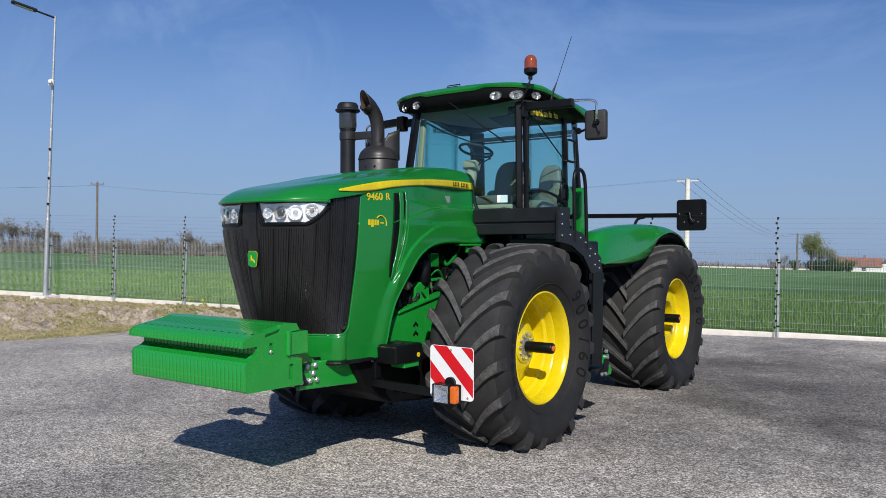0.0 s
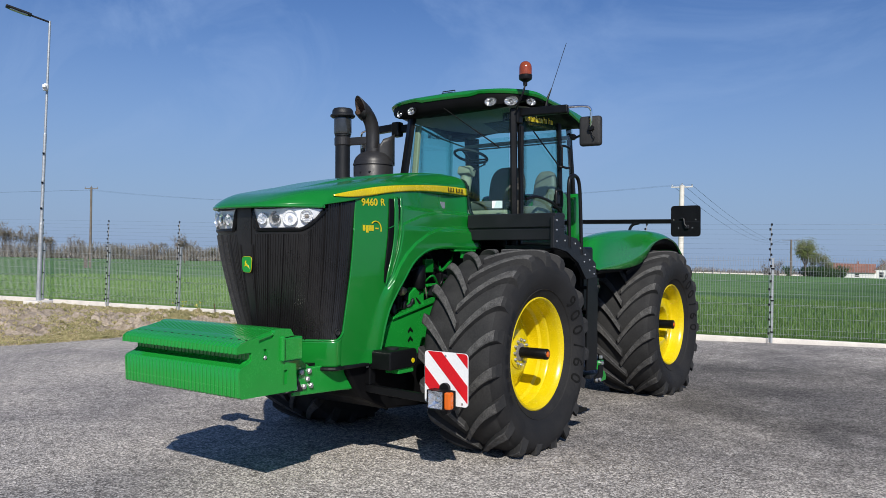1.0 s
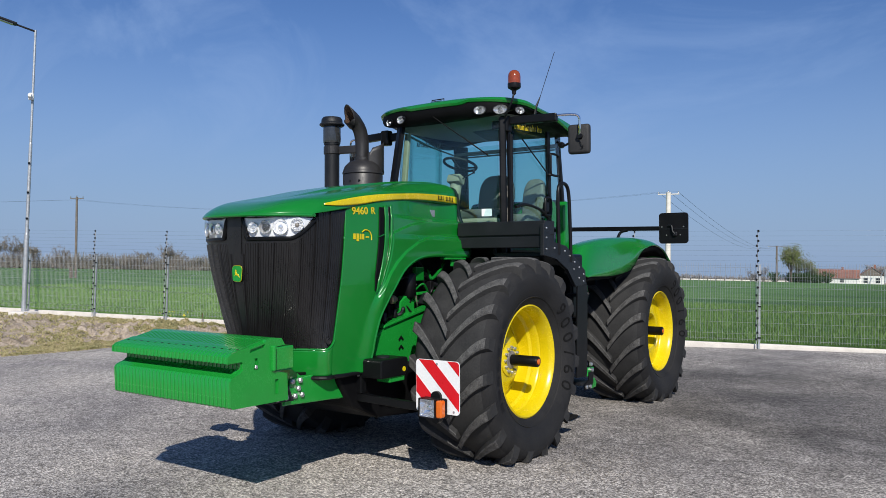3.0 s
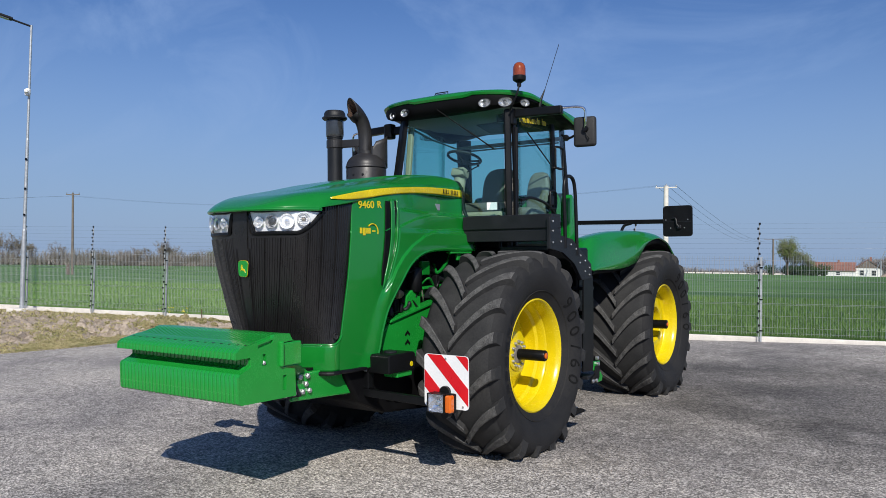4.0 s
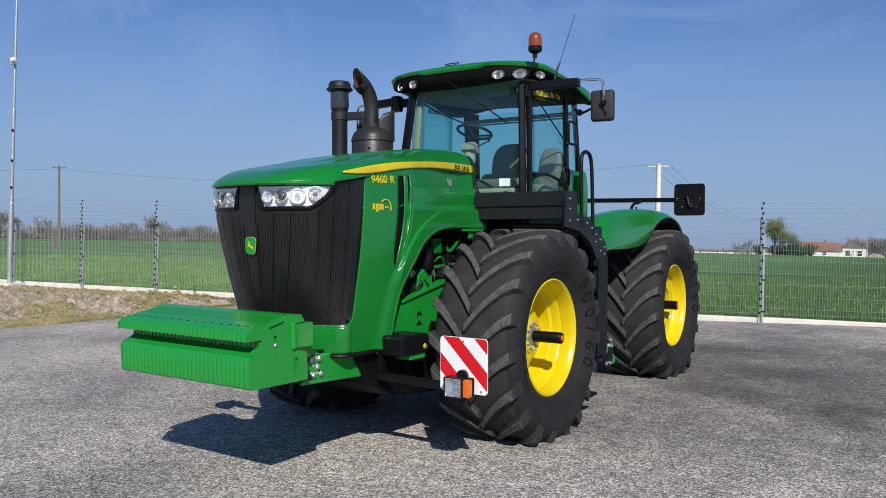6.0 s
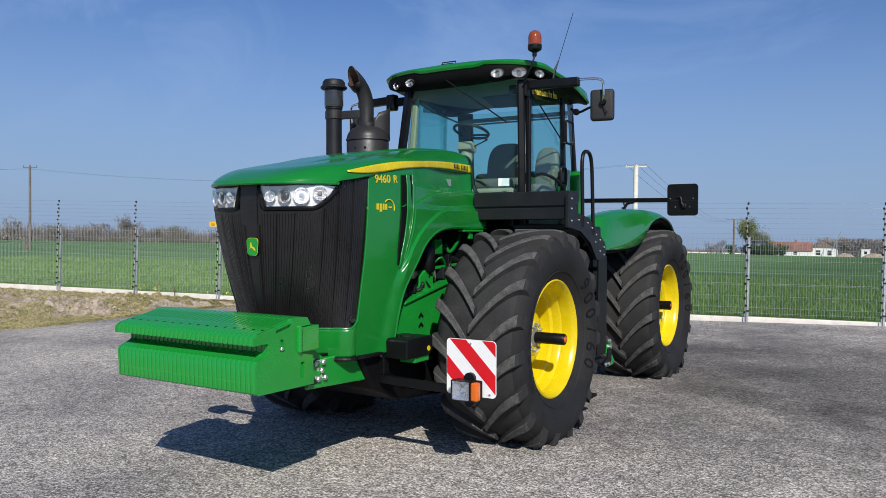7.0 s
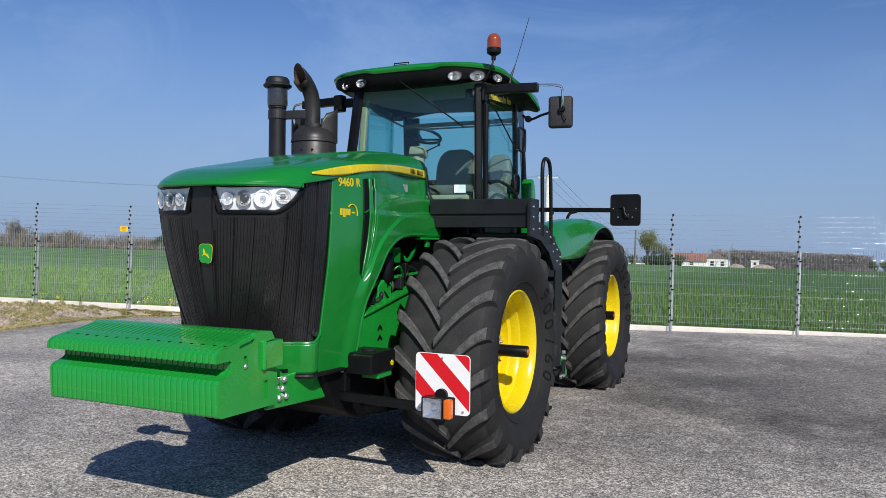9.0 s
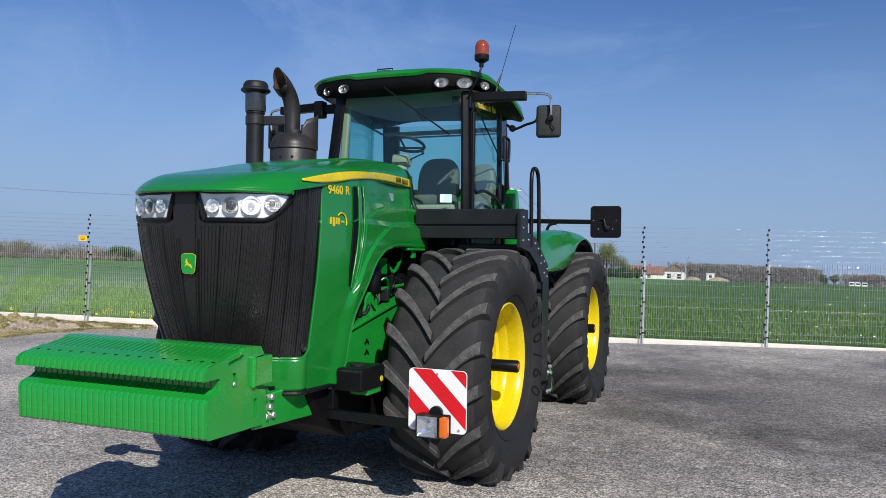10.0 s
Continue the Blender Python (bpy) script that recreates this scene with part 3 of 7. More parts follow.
    box(bm, (x, y, 2.06), (0.22, 0.004, 0.13), 0.0, (0, 0, ang))
    part("plate", bm, SIGNY, sign)
    for dz, w in ((0.03, 0.12), (0.0, 0.15), (-0.03, 0.1)):
        bm = bmesh.new()
        box(bm, (x - FNOR.x * 0.005, y - FNOR.y * 0.005, 2.06 + dz), (w, 0.002, 0.012), 0, (0, 0, ang))
        part("writing", bm, INSUL, sign)
    # marker stake at the kerb
    st = thing("stake", "thin rusty marker stake by the kerb", "stake")
    x, y = fence_xy(-5 * STEP - 1.35, -0.14)
    bm = bmesh.new()
    tube(bm, [(x, y, -0.06), (x + 0.01, y, 0.3)], 0.012, 6)
    part("rod", bm, RUST, st)


KNOB = [(0.010, -0.026), (0.027, -0.016), (0.018, 0.0), (0.027, 0.016), (0.010, 0.026)]
HEIGHTS = [0.22, 0.37, 0.53, 0.69, 0.86, 1.03, 1.20, 1.38, 1.55, 1.72, 1.86, 1.97, 2.09, 2.20, 2.31, 2.42, 2.53, 2.64]
build_fence()


# ---- far things ----
def utility_pole(x, y, z0, h, r, m, label, arm=1.2, yaw=0.0):
    t = thing("utility_pole", label, "utility pole")
    bm = bmesh.new()
    tube(bm, [(x, y, z0 - 0.3), (x, y, z0 + h)], [r * 1.25, r], 10)
    part("pole", bm, m, t, smooth=True)
    d = Vector((math.cos(yaw), math.sin(yaw), 0))
    bm = bmesh.new()
    box(bm, (x, y, z0 + h - 0.15), (arm * 2, 0.08, 0.085), 0.01, (0, 0, math.degrees(yaw)))
    part("crossarm", bm, m, t)
    for k in (-0.92, 0.0, 0.92):
        bm = bmesh.new()
        p = Vector((x, y, z0 + h - 0.09)) + d * arm * k + (Vector((0, 0, 0.1)) if k == 0 else Vector())
        lathe(bm, [(0.035, 0), (0.06, 0.04), (0.04, 0.09), (0.05, 0.13), (0.015, 0.16)], p, "z", 8, True)
        part("insulator", bm, LAMPGREY, t)
    return t


def cable(name, a, b, sag, r=0.012):
    bm = bmesh.new()
    a, b = Vector(a), Vector(b)
    tube(bm, [a.lerp(b, i / 16) - Vector((0, 0, 4 * sag * (i / 16) * (1 - i / 16))) for i in range(17)], r, 4)
    return tagged(part(name, bm, INSUL), "thin dark overhead cable", "cable", "overhead cables")


utility_pole(-72.75, 37.9, field_z(-72.75, 37.9), 8.6, 0.11, WOODPOLE, "weathered wooden utility pole in the wheat field", 0.75, 0.5)
bmb = bmesh.new()
box(bmb, (-73.1, 37.6, field_z(-72.4, 38.5) + 0.35), (0.34, 0.3, 1.6), 0.04)
tagged(part("pole_footing", bmb, WOODPOLE), "concrete stub that holds the wooden pole", "footing")
utility_pole(-15.1, 55.0, field_z(-15, 55), 8.25, 0.19, CONCRETE, "pale concrete utility pole in the field", 0.85, 0.15)
utility_pole(-38.8, 218.8, field_z(-38.8, 218.8), 9.9, 0.22, WOODPOLE, "dark utility pole beside the far trees", 2.3, 0.1)
for k in (-0.8, 0.0, 0.8):
    cable("overhead_cable", (-15.1 + k, 55.0, 7.4 + (0.1 if k == 0 else 0)), (-38.8 + 2.4 * k, 218.8, 6.0), 2.6)
    cable("overhead_cable", (-72.75 + k * 0.7, 37.9, 7.45), (-150 + k, -30, 6.5), 1.2, 0.004)
    cable("overhead_cable", (-72.75 + k * 0.7, 37.9, 7.45), (-15.1 + k, 55.0, 7.45), 1.4, 0.004)


def street_lamp(x, y, z0):
    t = thing("street_lamp", "tall galvanised lamp post with a camera, standing by the fence", "street lamp")
    def lean_pole(bm):
        for v in bm.verts:
            v.co += Vector((0.021, 0.0155, 0)) * max(0.0, v.co.z - z0)
        return bm
    bm = bmesh.new()
    tube(bm, [(x, y, z0 - 0.2), (x, y, z0 + 2.4)], [0.07, 0.066], 14)
    tube(bm, [(x, y, z0 + 2.4), (x, y, z0 + 5.2)], [0.052, 0.048], 14)
    tube(bm, [(x, y, z0 + 5.2), (x, y, z0 + 8.72)], [0.038, 0.034], 14)
    lathe(bm, [(0.066, 2.39), (0.052, 2.46)], (x, y, z0), "z", 14)
    lathe(bm, [(0.048, 5.19), (0.038, 5.25)], (x, y, z0), "z", 14)
    part("pole", lean_pole(bm), GALV, t, smooth=True)
    bm = bmesh.new()
    d = Vector((-0.36, -0.93, 0))
    p = Vector((x, y, z0 + 8.68))
    tube(bm, [p, p + d * 0.55 + Vector((0, 0, 0.13))], 0.03, 8)
    part("arm", lean_pole(bm), PLASTIC, t)
    bm = bmesh.new()
    q = p + d * 0.86 + Vector((0, 0, 0.21))
    box(bm, q, (0.72, 0.26, 0.075), 0.03, (0, -13, math.degrees(math.atan2(d.y, d.x))))
    part("lamp_head", lean_pole(bm), PLASTIC, t)
    bm = bmesh.new()
    box(bm, q - Vector((0, 0, 0.045)), (0.5, 0.18, 0.02), 0.004, (0, -13, math.degrees(math.atan2(d.y, d.x))))
    part("diffuser", lean_pole(bm), LAMPGREY, t)
    bm = bmesh.new()
    lathe(bm, [(0.075, 6.55), (0.085, 6.6), (0.085, 6.72), (0.05, 6.76)], (x + 0.03, y - 0.06, z0), "z", 12, True)
    box(bm, (x + 0.1, y - 0.14, z0 + 6.66), (0.2, 0.1, 0.1), 0.02, (0, 0, -30))
    part("camera_box", lean_pole(bm), WHITE, t, "small white camera")
    for z in (2.9, 3.7, 4.6):
        bm = bmesh.new()
        box(bm, (x + 0.05, y - 0.05, z0 + z), (0.05, 0.05, 0.06), 0.006)
        part("junction", lean_pole(bm), INSUL, t)
    bm = bmesh.new()
    box(bm, (x, y, z0 - 0.06), (0.6, 0.6, 0.2), 0.03, (0, 0, 14))
    part("footing", bm, CONCRETE, t)


street_lamp(-18.76, 5.22, 0.14)


def bare_tree(x, y, z0, h, spread, seed, leaf=None, label="bare tree with fine twigs", leaves=0, trunk=0.26, stems=1):
    r = random.Random(seed)
    t = thing("tree", label, "tree")
    bm = bmesh.new()
    tips = []
    def grow(p, d, l, rad, depth):
        q = p + d * l
        tube(bm, [p, p.lerp(q, 0.5) + Vector((r.uniform(-1, 1), r.uniform(-1, 1), 0)) * l * 0.05, q], [rad, rad * 0.85, rad * 0.65], 5 if depth < 2 else 3, False)
        if depth >= 4:
            tips.append(q)
            return
        for _ in range(r.choice((2, 3, 3, 4)) if depth else 7):
            a = r.uniform(0, 6.283)
            k = r.uniform(0.35, 0.85) * spread
            nd = (d + Vector((math.cos(a) * k, math.sin(a) * k, r.uniform(0.0, 0.6)))).normalized()
            grow(p.lerp(q, r.uniform(0.35, 1)), nd, l * r.uniform(0.66, 0.9), rad * 0.55, depth + 1)
    if stems == 1:
        grow(Vector((x, y, z0 - 0.2)), Vector((0, 0, 1)), h * trunk, h * 0.016, 0)
    for k in range(stems if stems > 1 else 0):
        lean = Vector((r.gauss(0, 0.35), r.gauss(0, 0.35), 1)).normalized()
        grow(Vector((x + r.gauss(0, 0.6), y + r.gauss(0, 0.6), z0 - 0.2)), lean, h * trunk * r.uniform(0.7, 1.1), h * 0.009, 1)
    part("trunk", bm, BARK, t, "grey-brown trunk and limbs")
    vs, fs = [], []
    for p in tips:
        for _ in range(9 if not leaves else 5):
            d = Vector((r.gauss(0, 1), r.gauss(0, 1), r.gauss(0.5, 0.8))).normalized() * h * r.uniform(0.05, 0.13)
            i = len(vs)
            s = d.orthogonal().normalized() * h * 0.0026
            vs += [tuple(p - s), tuple(p + s), tuple(p + d)]
            fs.append((i, i + 1, i + 2))
    stuff("twig_crown", vs, fs, TWIG, "fine bare twigs", "", t, kind="stuff")
    if leaves:
        vs, fs = [], []
        for p in tips:
            for _ in range(leaves):
                c = p + Vector((r.gauss(0, 1), r.gauss(0, 1), r.gauss(0, 0.8))) * h * 0.055
                e = Vector((r.gauss(0, 1), r.gauss(0, 1), r.gauss(0, 1))).normalized()
                g = e.orthogonal().normalized()
                w = h * r.uniform(0.008, 0.018)
                i = len(vs)
                vs += [tuple(c - e * w), tuple(c + g * w * 0.6), tuple(c + e * w), tuple(c - g * w * 0.6)]
                fs.append((i, i + 1, i + 2, i + 3))
        stuff("crown", vs, fs, leaf, "loose crown of fresh leaves", "", t, kind="stuff")
    return t


def thicket(name, line, n, h0, h1, width, m, label, seed, blade=0.16, low=0.0, spray=99.0, lean=0.28):
    """A far band of bushes: many thin upright sprays with an uneven top."""
    r = random.Random(seed)
    vs, fs = [], []
    for _ in range(n):
        k = r.random() * (len(line) - 1)
        i = int(k)
        a, b = Vector((*line[i], 0)), Vector((*line[min(i + 1, len(line) - 1)], 0))
        p = a.lerp(b, k - i) + Vector((r.uniform(-1, 1), r.uniform(-1, 1), 0)) * width
        z = field_z(p.x, p.y)
        top = h0 + (h1 - h0) * (0.5 + 0.5 * noise.noise(Vector((p.x * 0.07, p.y * 0.07, seed)))) * (0.6 + 0.8 * abs(noise.noise(Vector((p.x * 0.3, p.y * 0.3, seed)))))
        h = top * r.uniform(0.35 if spray > 90 else 0.12, 1.0)
        t = max(low + r.random() * h * 0.5, h - spray)
        l = Vector((r.gauss(0, lean), r.gauss(0, lean), 1)) * (h - t)
        s = Vector((r.uniform(-1, 1), r.uniform(-1, 1), 0)).normalized() * blade * r.uniform(0.5, 1.4)
        q = p + Vector((0, 0, z + t))
        j = len(vs)
        vs += [tuple(q - s), tuple(q + s), tuple(q + l)]
        fs.append((j, j + 1, j + 2))
    return stuff(name, vs, fs, m, label, "bushes")


def bush_row(name, line, n, h0, h1, m, label, seed, twigs=110, blade=0.05):
    """Separate bare bushes along a line, each a fan of thin shoots from its foot."""
    r = random.Random(seed)
    vs, fs = [], []
    for _ in range(n):
        k = r.random() * (len(line) - 1)
        i = int(k)
        a, b = Vector((*line[i], 0)), Vector((*line[min(i + 1, len(line) - 1)], 0))
        p = a.lerp(b, k - i) + Vector((r.uniform(-4, 4), r.uniform(-4, 4), 0))
        p.z = field_z(p.x, p.y) - 0.1
        clump = 0.5 + 0.5 * noise.noise(Vector((p.x * 0.035, p.y * 0.035, seed)))
        h = (h0 + (h1 - h0) * clump) * r.uniform(0.6, 1.15)
        for _ in range(twigs):
            d = Vector((r.gauss(0, 0.45), r.gauss(0, 0.45), 1)).normalized()
            t = r.uniform(0.0, 0.75) * h
            l = (h - t) * r.uniform(0.25, 0.95)
            q = p + d * t + Vector((r.gauss(0, 0.3), r.gauss(0, 0.3), 0))
            e = (d + Vector((r.gauss(0, 0.4), r.gauss(0, 0.4), r.gauss(0, 0.25)))).normalized() * l
            w = Vector((r.uniform(-1, 1), r.uniform(-1, 1), 0)).normalized() * blade * r.uniform(0.6, 1.6)
            j = len(vs)
            vs += [tuple(q - w), tuple(q + w), tuple(q + e)]
            fs.append((j, j + 1, j + 2))
    return stuff(name, vs, fs, m, label, "bushes")


HEDGE = [(-330, -60), (-200, 62), (-172, 92), (-150, 125), (-128, 165), (-100, 215)]
thicket("hedge_foot", HEDGE, 26000, 1.2, 2.6, 5.0, TWIG, "low brown undergrowth behind the field", 3, 0.09, lean=0.6)
bush_row("hedge_row", HEDGE, 420, 3.0, 5.4, TWIG, "irregular row of bare brown bushes behind the field", 4)
FARH = [(-140, 235), (-104, 266), (-42, 291), (-28, 300)]
thicket("far_undergrowth", FARH, 6000, 0.8, 1.8, 3.0, TWIG, "low brown growth along the far wall", 5, 0.16)
bush_row("far_hedge", FARH, 90, 1.6, 4.4, WOODS, "far bare bushes along the field", 9, 90, 0.07)
thicket("far_wood", [(-25, 372), (0, 385), (18, 396), (27, 398)], 100000, 9.3, 11.2, 9.0, WOODS, "far grey-brown wood on the skyline", 6, 0.12, spray=1.3, lean=1.0)
thicket("far_wood", [(60, 470), (78, 480), (130, 500)], 60000, 9.3, 12.7, 10.0, WOODS, "far grey-brown wood on the skyline", 7, 0.14, spray=1.5, lean=1.0)
thicket("far_undergrowth", [(26, 352), (60, 356)], 3500, 2.2, 3.4, 3.0, WOODS, "low brown growth between the far woods", 15, 0.2)
thicket("far_wood", [(-330, 330), (-200, 400), (-80, 440), (-20, 430)], 9000, 6.0, 8.5, 10.0, WOODS, "far grey-brown wood on the skyline", 17, 0.45)
bush_row("green_bushes", [(-39, 232), (-34, 234), (-31, 235)], 18, 2.6, 4.6, DARKLEAF, "dark green bushes round the far farm", 8, 240, 0.09)
bush_row("green_bushes", [(-144, 137), (-142, 140)], 4, 3.6, 4.6, DARKLEAF, "dark green evergreen bushes in the hedge", 21, 400, 0.10)
bare_tree(-37.0, 229.5, field_z(-37, 229.5), 14.2, 0.52, 11, LEAF, "tall tree in light green spring leaf", 17, 0.24)
bare_tree(-34.6, 231, field_z(-34.6, 231), 12.0, 0.75, 22, LEAF, "tree in light green spring leaf", 14, 0.24, 5)
bare_tree(-31.5, 238, field_z(-31.5, 238), 9.5, 0.8, 12, trunk=0.24, stems=3)
bare_tree(-46, 235, field_z(-46, 235), 6.5, 0.9, 13, trunk=0.27, stems=5)
bare_tree(-49, 236, field_z(-49, 236), 5.5, 0.9, 23, trunk=0.27, stems=5)
bare_tree(-116, 81, field_z(-116, 81), 6.6, 1.0, 14)
for k, (tx, ty, th) in enumerate(((-192, 69, 7.5), (-188, 75, 8.5), (-183, 80, 10.5), (-180, 84, 9.5), (-176, 87, 8.0), (-172, 92, 7.0), (-162, 106, 6.0), (-157, 113, 5.6), (-168, 98, 5.5), (-205, 57, 9.0), (-138, 146, 6.0), (-125, 170, 6.5), (-112, 192, 6.0))):
    bare_tree(tx, ty, field_z(tx, ty), th * 1.1, 0.85, 40 + k, trunk=0.27, stems=6)
bare_tree(-152, 121, field_z(-152, 121), 7.0, 0.9, 60, LEAF, "rounded tree just coming into yellowish leaf", 8, 0.25, 6)
bare_tree(-154, 117, field_z(-154, 117), 5.6, 0.9, 61, LEAF, "small tree just coming into leaf", 6, 0.25, 5)
bare_tree(-17, 300, field_z(-17, 300), 9.5, 1.0, 18)
bare_tree(30.7, 330, field_z(30.7, 330), 6.0, 0.8, 19, DARKLEAF, "small dark green tree far off", 60)
bare_tree(35.0, 335, field_z(35, 335), 7.0, 0.9, 20, LEAF, "small green tree far off", 40)


def house(x, y, w, dpt, eave, ridge, yaw, label, windows, gable_front=True):
    z0 = field_z(x, y) - 0.4
    t = thing("house", label, "house", pose(x, y, z0, 0, 0, yaw))
    bm = bmesh.new()
    hw = w / 2
    if gable_front:
        prism(bm, [(-hw, 0), (hw, 0), (hw, eave), (0, ridge - 0.1), (-hw, eave)], "y", 0, dpt)
    else:
        box(bm, (0, dpt / 2, eave / 2), (w, dpt, eave))
    part("wall", bm, PLASTER, t)
    if gable_front:
        bm = bmesh.new()
        prism(bm, [(-hw * 0.93, eave + 0.1), (hw * 0.93, eave + 0.1), (0, ridge - 0.25)], "y", -0.07, -0.01)
        part("gable_boards", bm, WOODPOLE, t, "dark boarded gable")
    for sgn in (-1, 1):
        bm = bmesh.new()
        if gable_front:
            prism(bm, [(sgn * (hw + 0.4), eave - 0.25), (0, ridge), (0, ridge + 0.2), (sgn * (hw + 0.4), eave - 0.05)], "y", -0.4, dpt + 0.3)
        else:
            a, b = (-0.4, dpt / 2) if sgn < 0 else (dpt + 0.4, dpt / 2)
            prism(bm, [(a, eave - 0.2), (b, ridge), (b, ridge + 0.2), (a, eave)], "x", -hw - 0.3, hw + 0.3)
        part("roof", bm, ROOFTILE, t, "red tiled roof")
    bm = bmesh.new()
    box(bm, (hw * 0.2, dpt * 0.5, ridge + 0.3), (0.7, 0.7, 1.4), 0.03)
    part("chimney", bm, ROOFTILE, t)
    for wx, wz, ww, wh in windows:
        bm = bmesh.new()
        box(bm, (wx, -0.01, wz), (ww, 0.08, wh))
        win = part("window", bm, DARKWIN, t)
        bm = bmesh.new()
        box(bm, (wx, -0.03, wz), (ww + 0.2, 0.05, 0.12))
        part("transom", bm, PLASTER, win)
    return t


house(-22.5, 292, 8.2, 11, 3.2, 6.1, 6, "white farmhouse with a red tiled gable roof", [(-2.0, 1.7, 1.3, 1.7), (1.6, 1.7, 1.3, 1.7), (0, 4.2, 1.6, 1.0)])
house(-32.8, 290, 13, 9, 2.3, 5.0, 6, "low white farm wing with a red tiled roof", [(-2.6, 1.3, 1.2, 1.0), (1.2, 1.3, 1.2, 1.0)], False)
shed = thing("shed", "small white flat-roofed shed at the field's end", "shed", pose(-9.1, 276, field_z(-9, 276), 0, 0, 4))
for nm, c, s, m in (("wall", (0, 1.2, 1.2), (2.6, 2.4, 2.6), PLASTER), ("roof", (0, 1.2, 2.6), (3.0, 2.8, 0.18), CONCRETE), ("window", (0, -0.02, 1.5), (0.9, 0.08, 0.9), DARKWIN)):
    bm = bmesh.new()
    box(bm, c, s, 0.02)
    part(nm, bm, m, shed)
for k, (hx, hw) in enumerate(((-14.5, 3.0), (-6.2, 4.0))):
    bm = bmesh.new()
    sheet(bm, lambda u, v: (hx + (u - 0.5) * hw * 2, 270 + (v - 0.5) * 4, field_z(hx, 270) - 0.3 + 1.7 * max(0, math.sin(math.pi * u) * math.sin(math.pi * v)) ** 0.7 * (0.85 + 0.3 * noise.noise(Vector((u * 4, v * 4, k))))), 16, 10)
    tagged(part("spoil_heap", bm, SOIL, smooth=True), "pale heap of earth beside the farm", "heap")
wall_bm = bmesh.new()
for k in range(24):
    wx, wy = -104 + k * 2.7, 262 + k * 1.1
    box(wall_bm, (wx, wy, field_z(wx, wy) + 0.3), (2.6, 0.3, 0.45), 0.02, (0, 0, 22))
tagged(part("far_wall", wall_bm, CONCRETE), "long low pale wall at the far edge of the field", "wall", kind="structure")
well = thing("well_sweep", "wooden well sweep with a leaning pole by the farmhouse", "well sweep")
for a, b, r in (((-18.2, 285, field_z(-18, 285)), (-18.2, 285, field_z(-18, 285) + 5.2), 0.18), ((-19.6, 285, field_z(-18, 285) + 2.2), (-17.0, 285, field_z(-18, 285) + 8.6), 0.13)):
    bm = bmesh.new()
    tube(bm, [a, b], r, 6)
    part("pole", bm, GALV, well)
for k, (vx, vy) in enumerate(((41.0, 335), (43.3, 336), (45.6, 335))):
    z = field_z(vx, vy) + 0.1
    van = thing("van", "white van parked far beyond the field", "van", pose(vx, vy, z, 0, 0, -96), "far vans")
    bm = bmesh.new()
    prism(bm, [(-2.9, 0.45), (1.3, 0.45), (1.3, 1.2), (0.8, 2.3), (-2.9, 2.3)], "y", -0.92, 0.92, 0.08)
    part("body", bm, WHITE, van)
    bm = bmesh.new()
    box(bm, (1.08, 0, 1.72), (0.04, 1.5, 0.7), 0.01, (0, -24, 0))
    part("windscreen", bm, DARKWIN, van)
    for wx, wy in ((0.7, -0.82), (0.7, 0.82), (-2.1, -0.82), (-2.1, 0.82)):
        bm = bmesh.new()
        lathe(bm, [(0.1, -0.12), (0.36, -0.1), (0.36, 0.1), (0.1, 0.12)], (wx, wy, 0.36), "y", 12, True)
        part("wheel", bm, RUBBER, van)

# ---- tractor: front towards -y, its left side towards +x ----
tractor = thing("tractor", "large green articulated tractor with yellow rims and front weights", "tractor", LEAN @ pose(0.04, 0, 0))
HUB, WHEELBASE, TYRE_X = 0.975, 3.97, 1.225
PHASE = 0.05


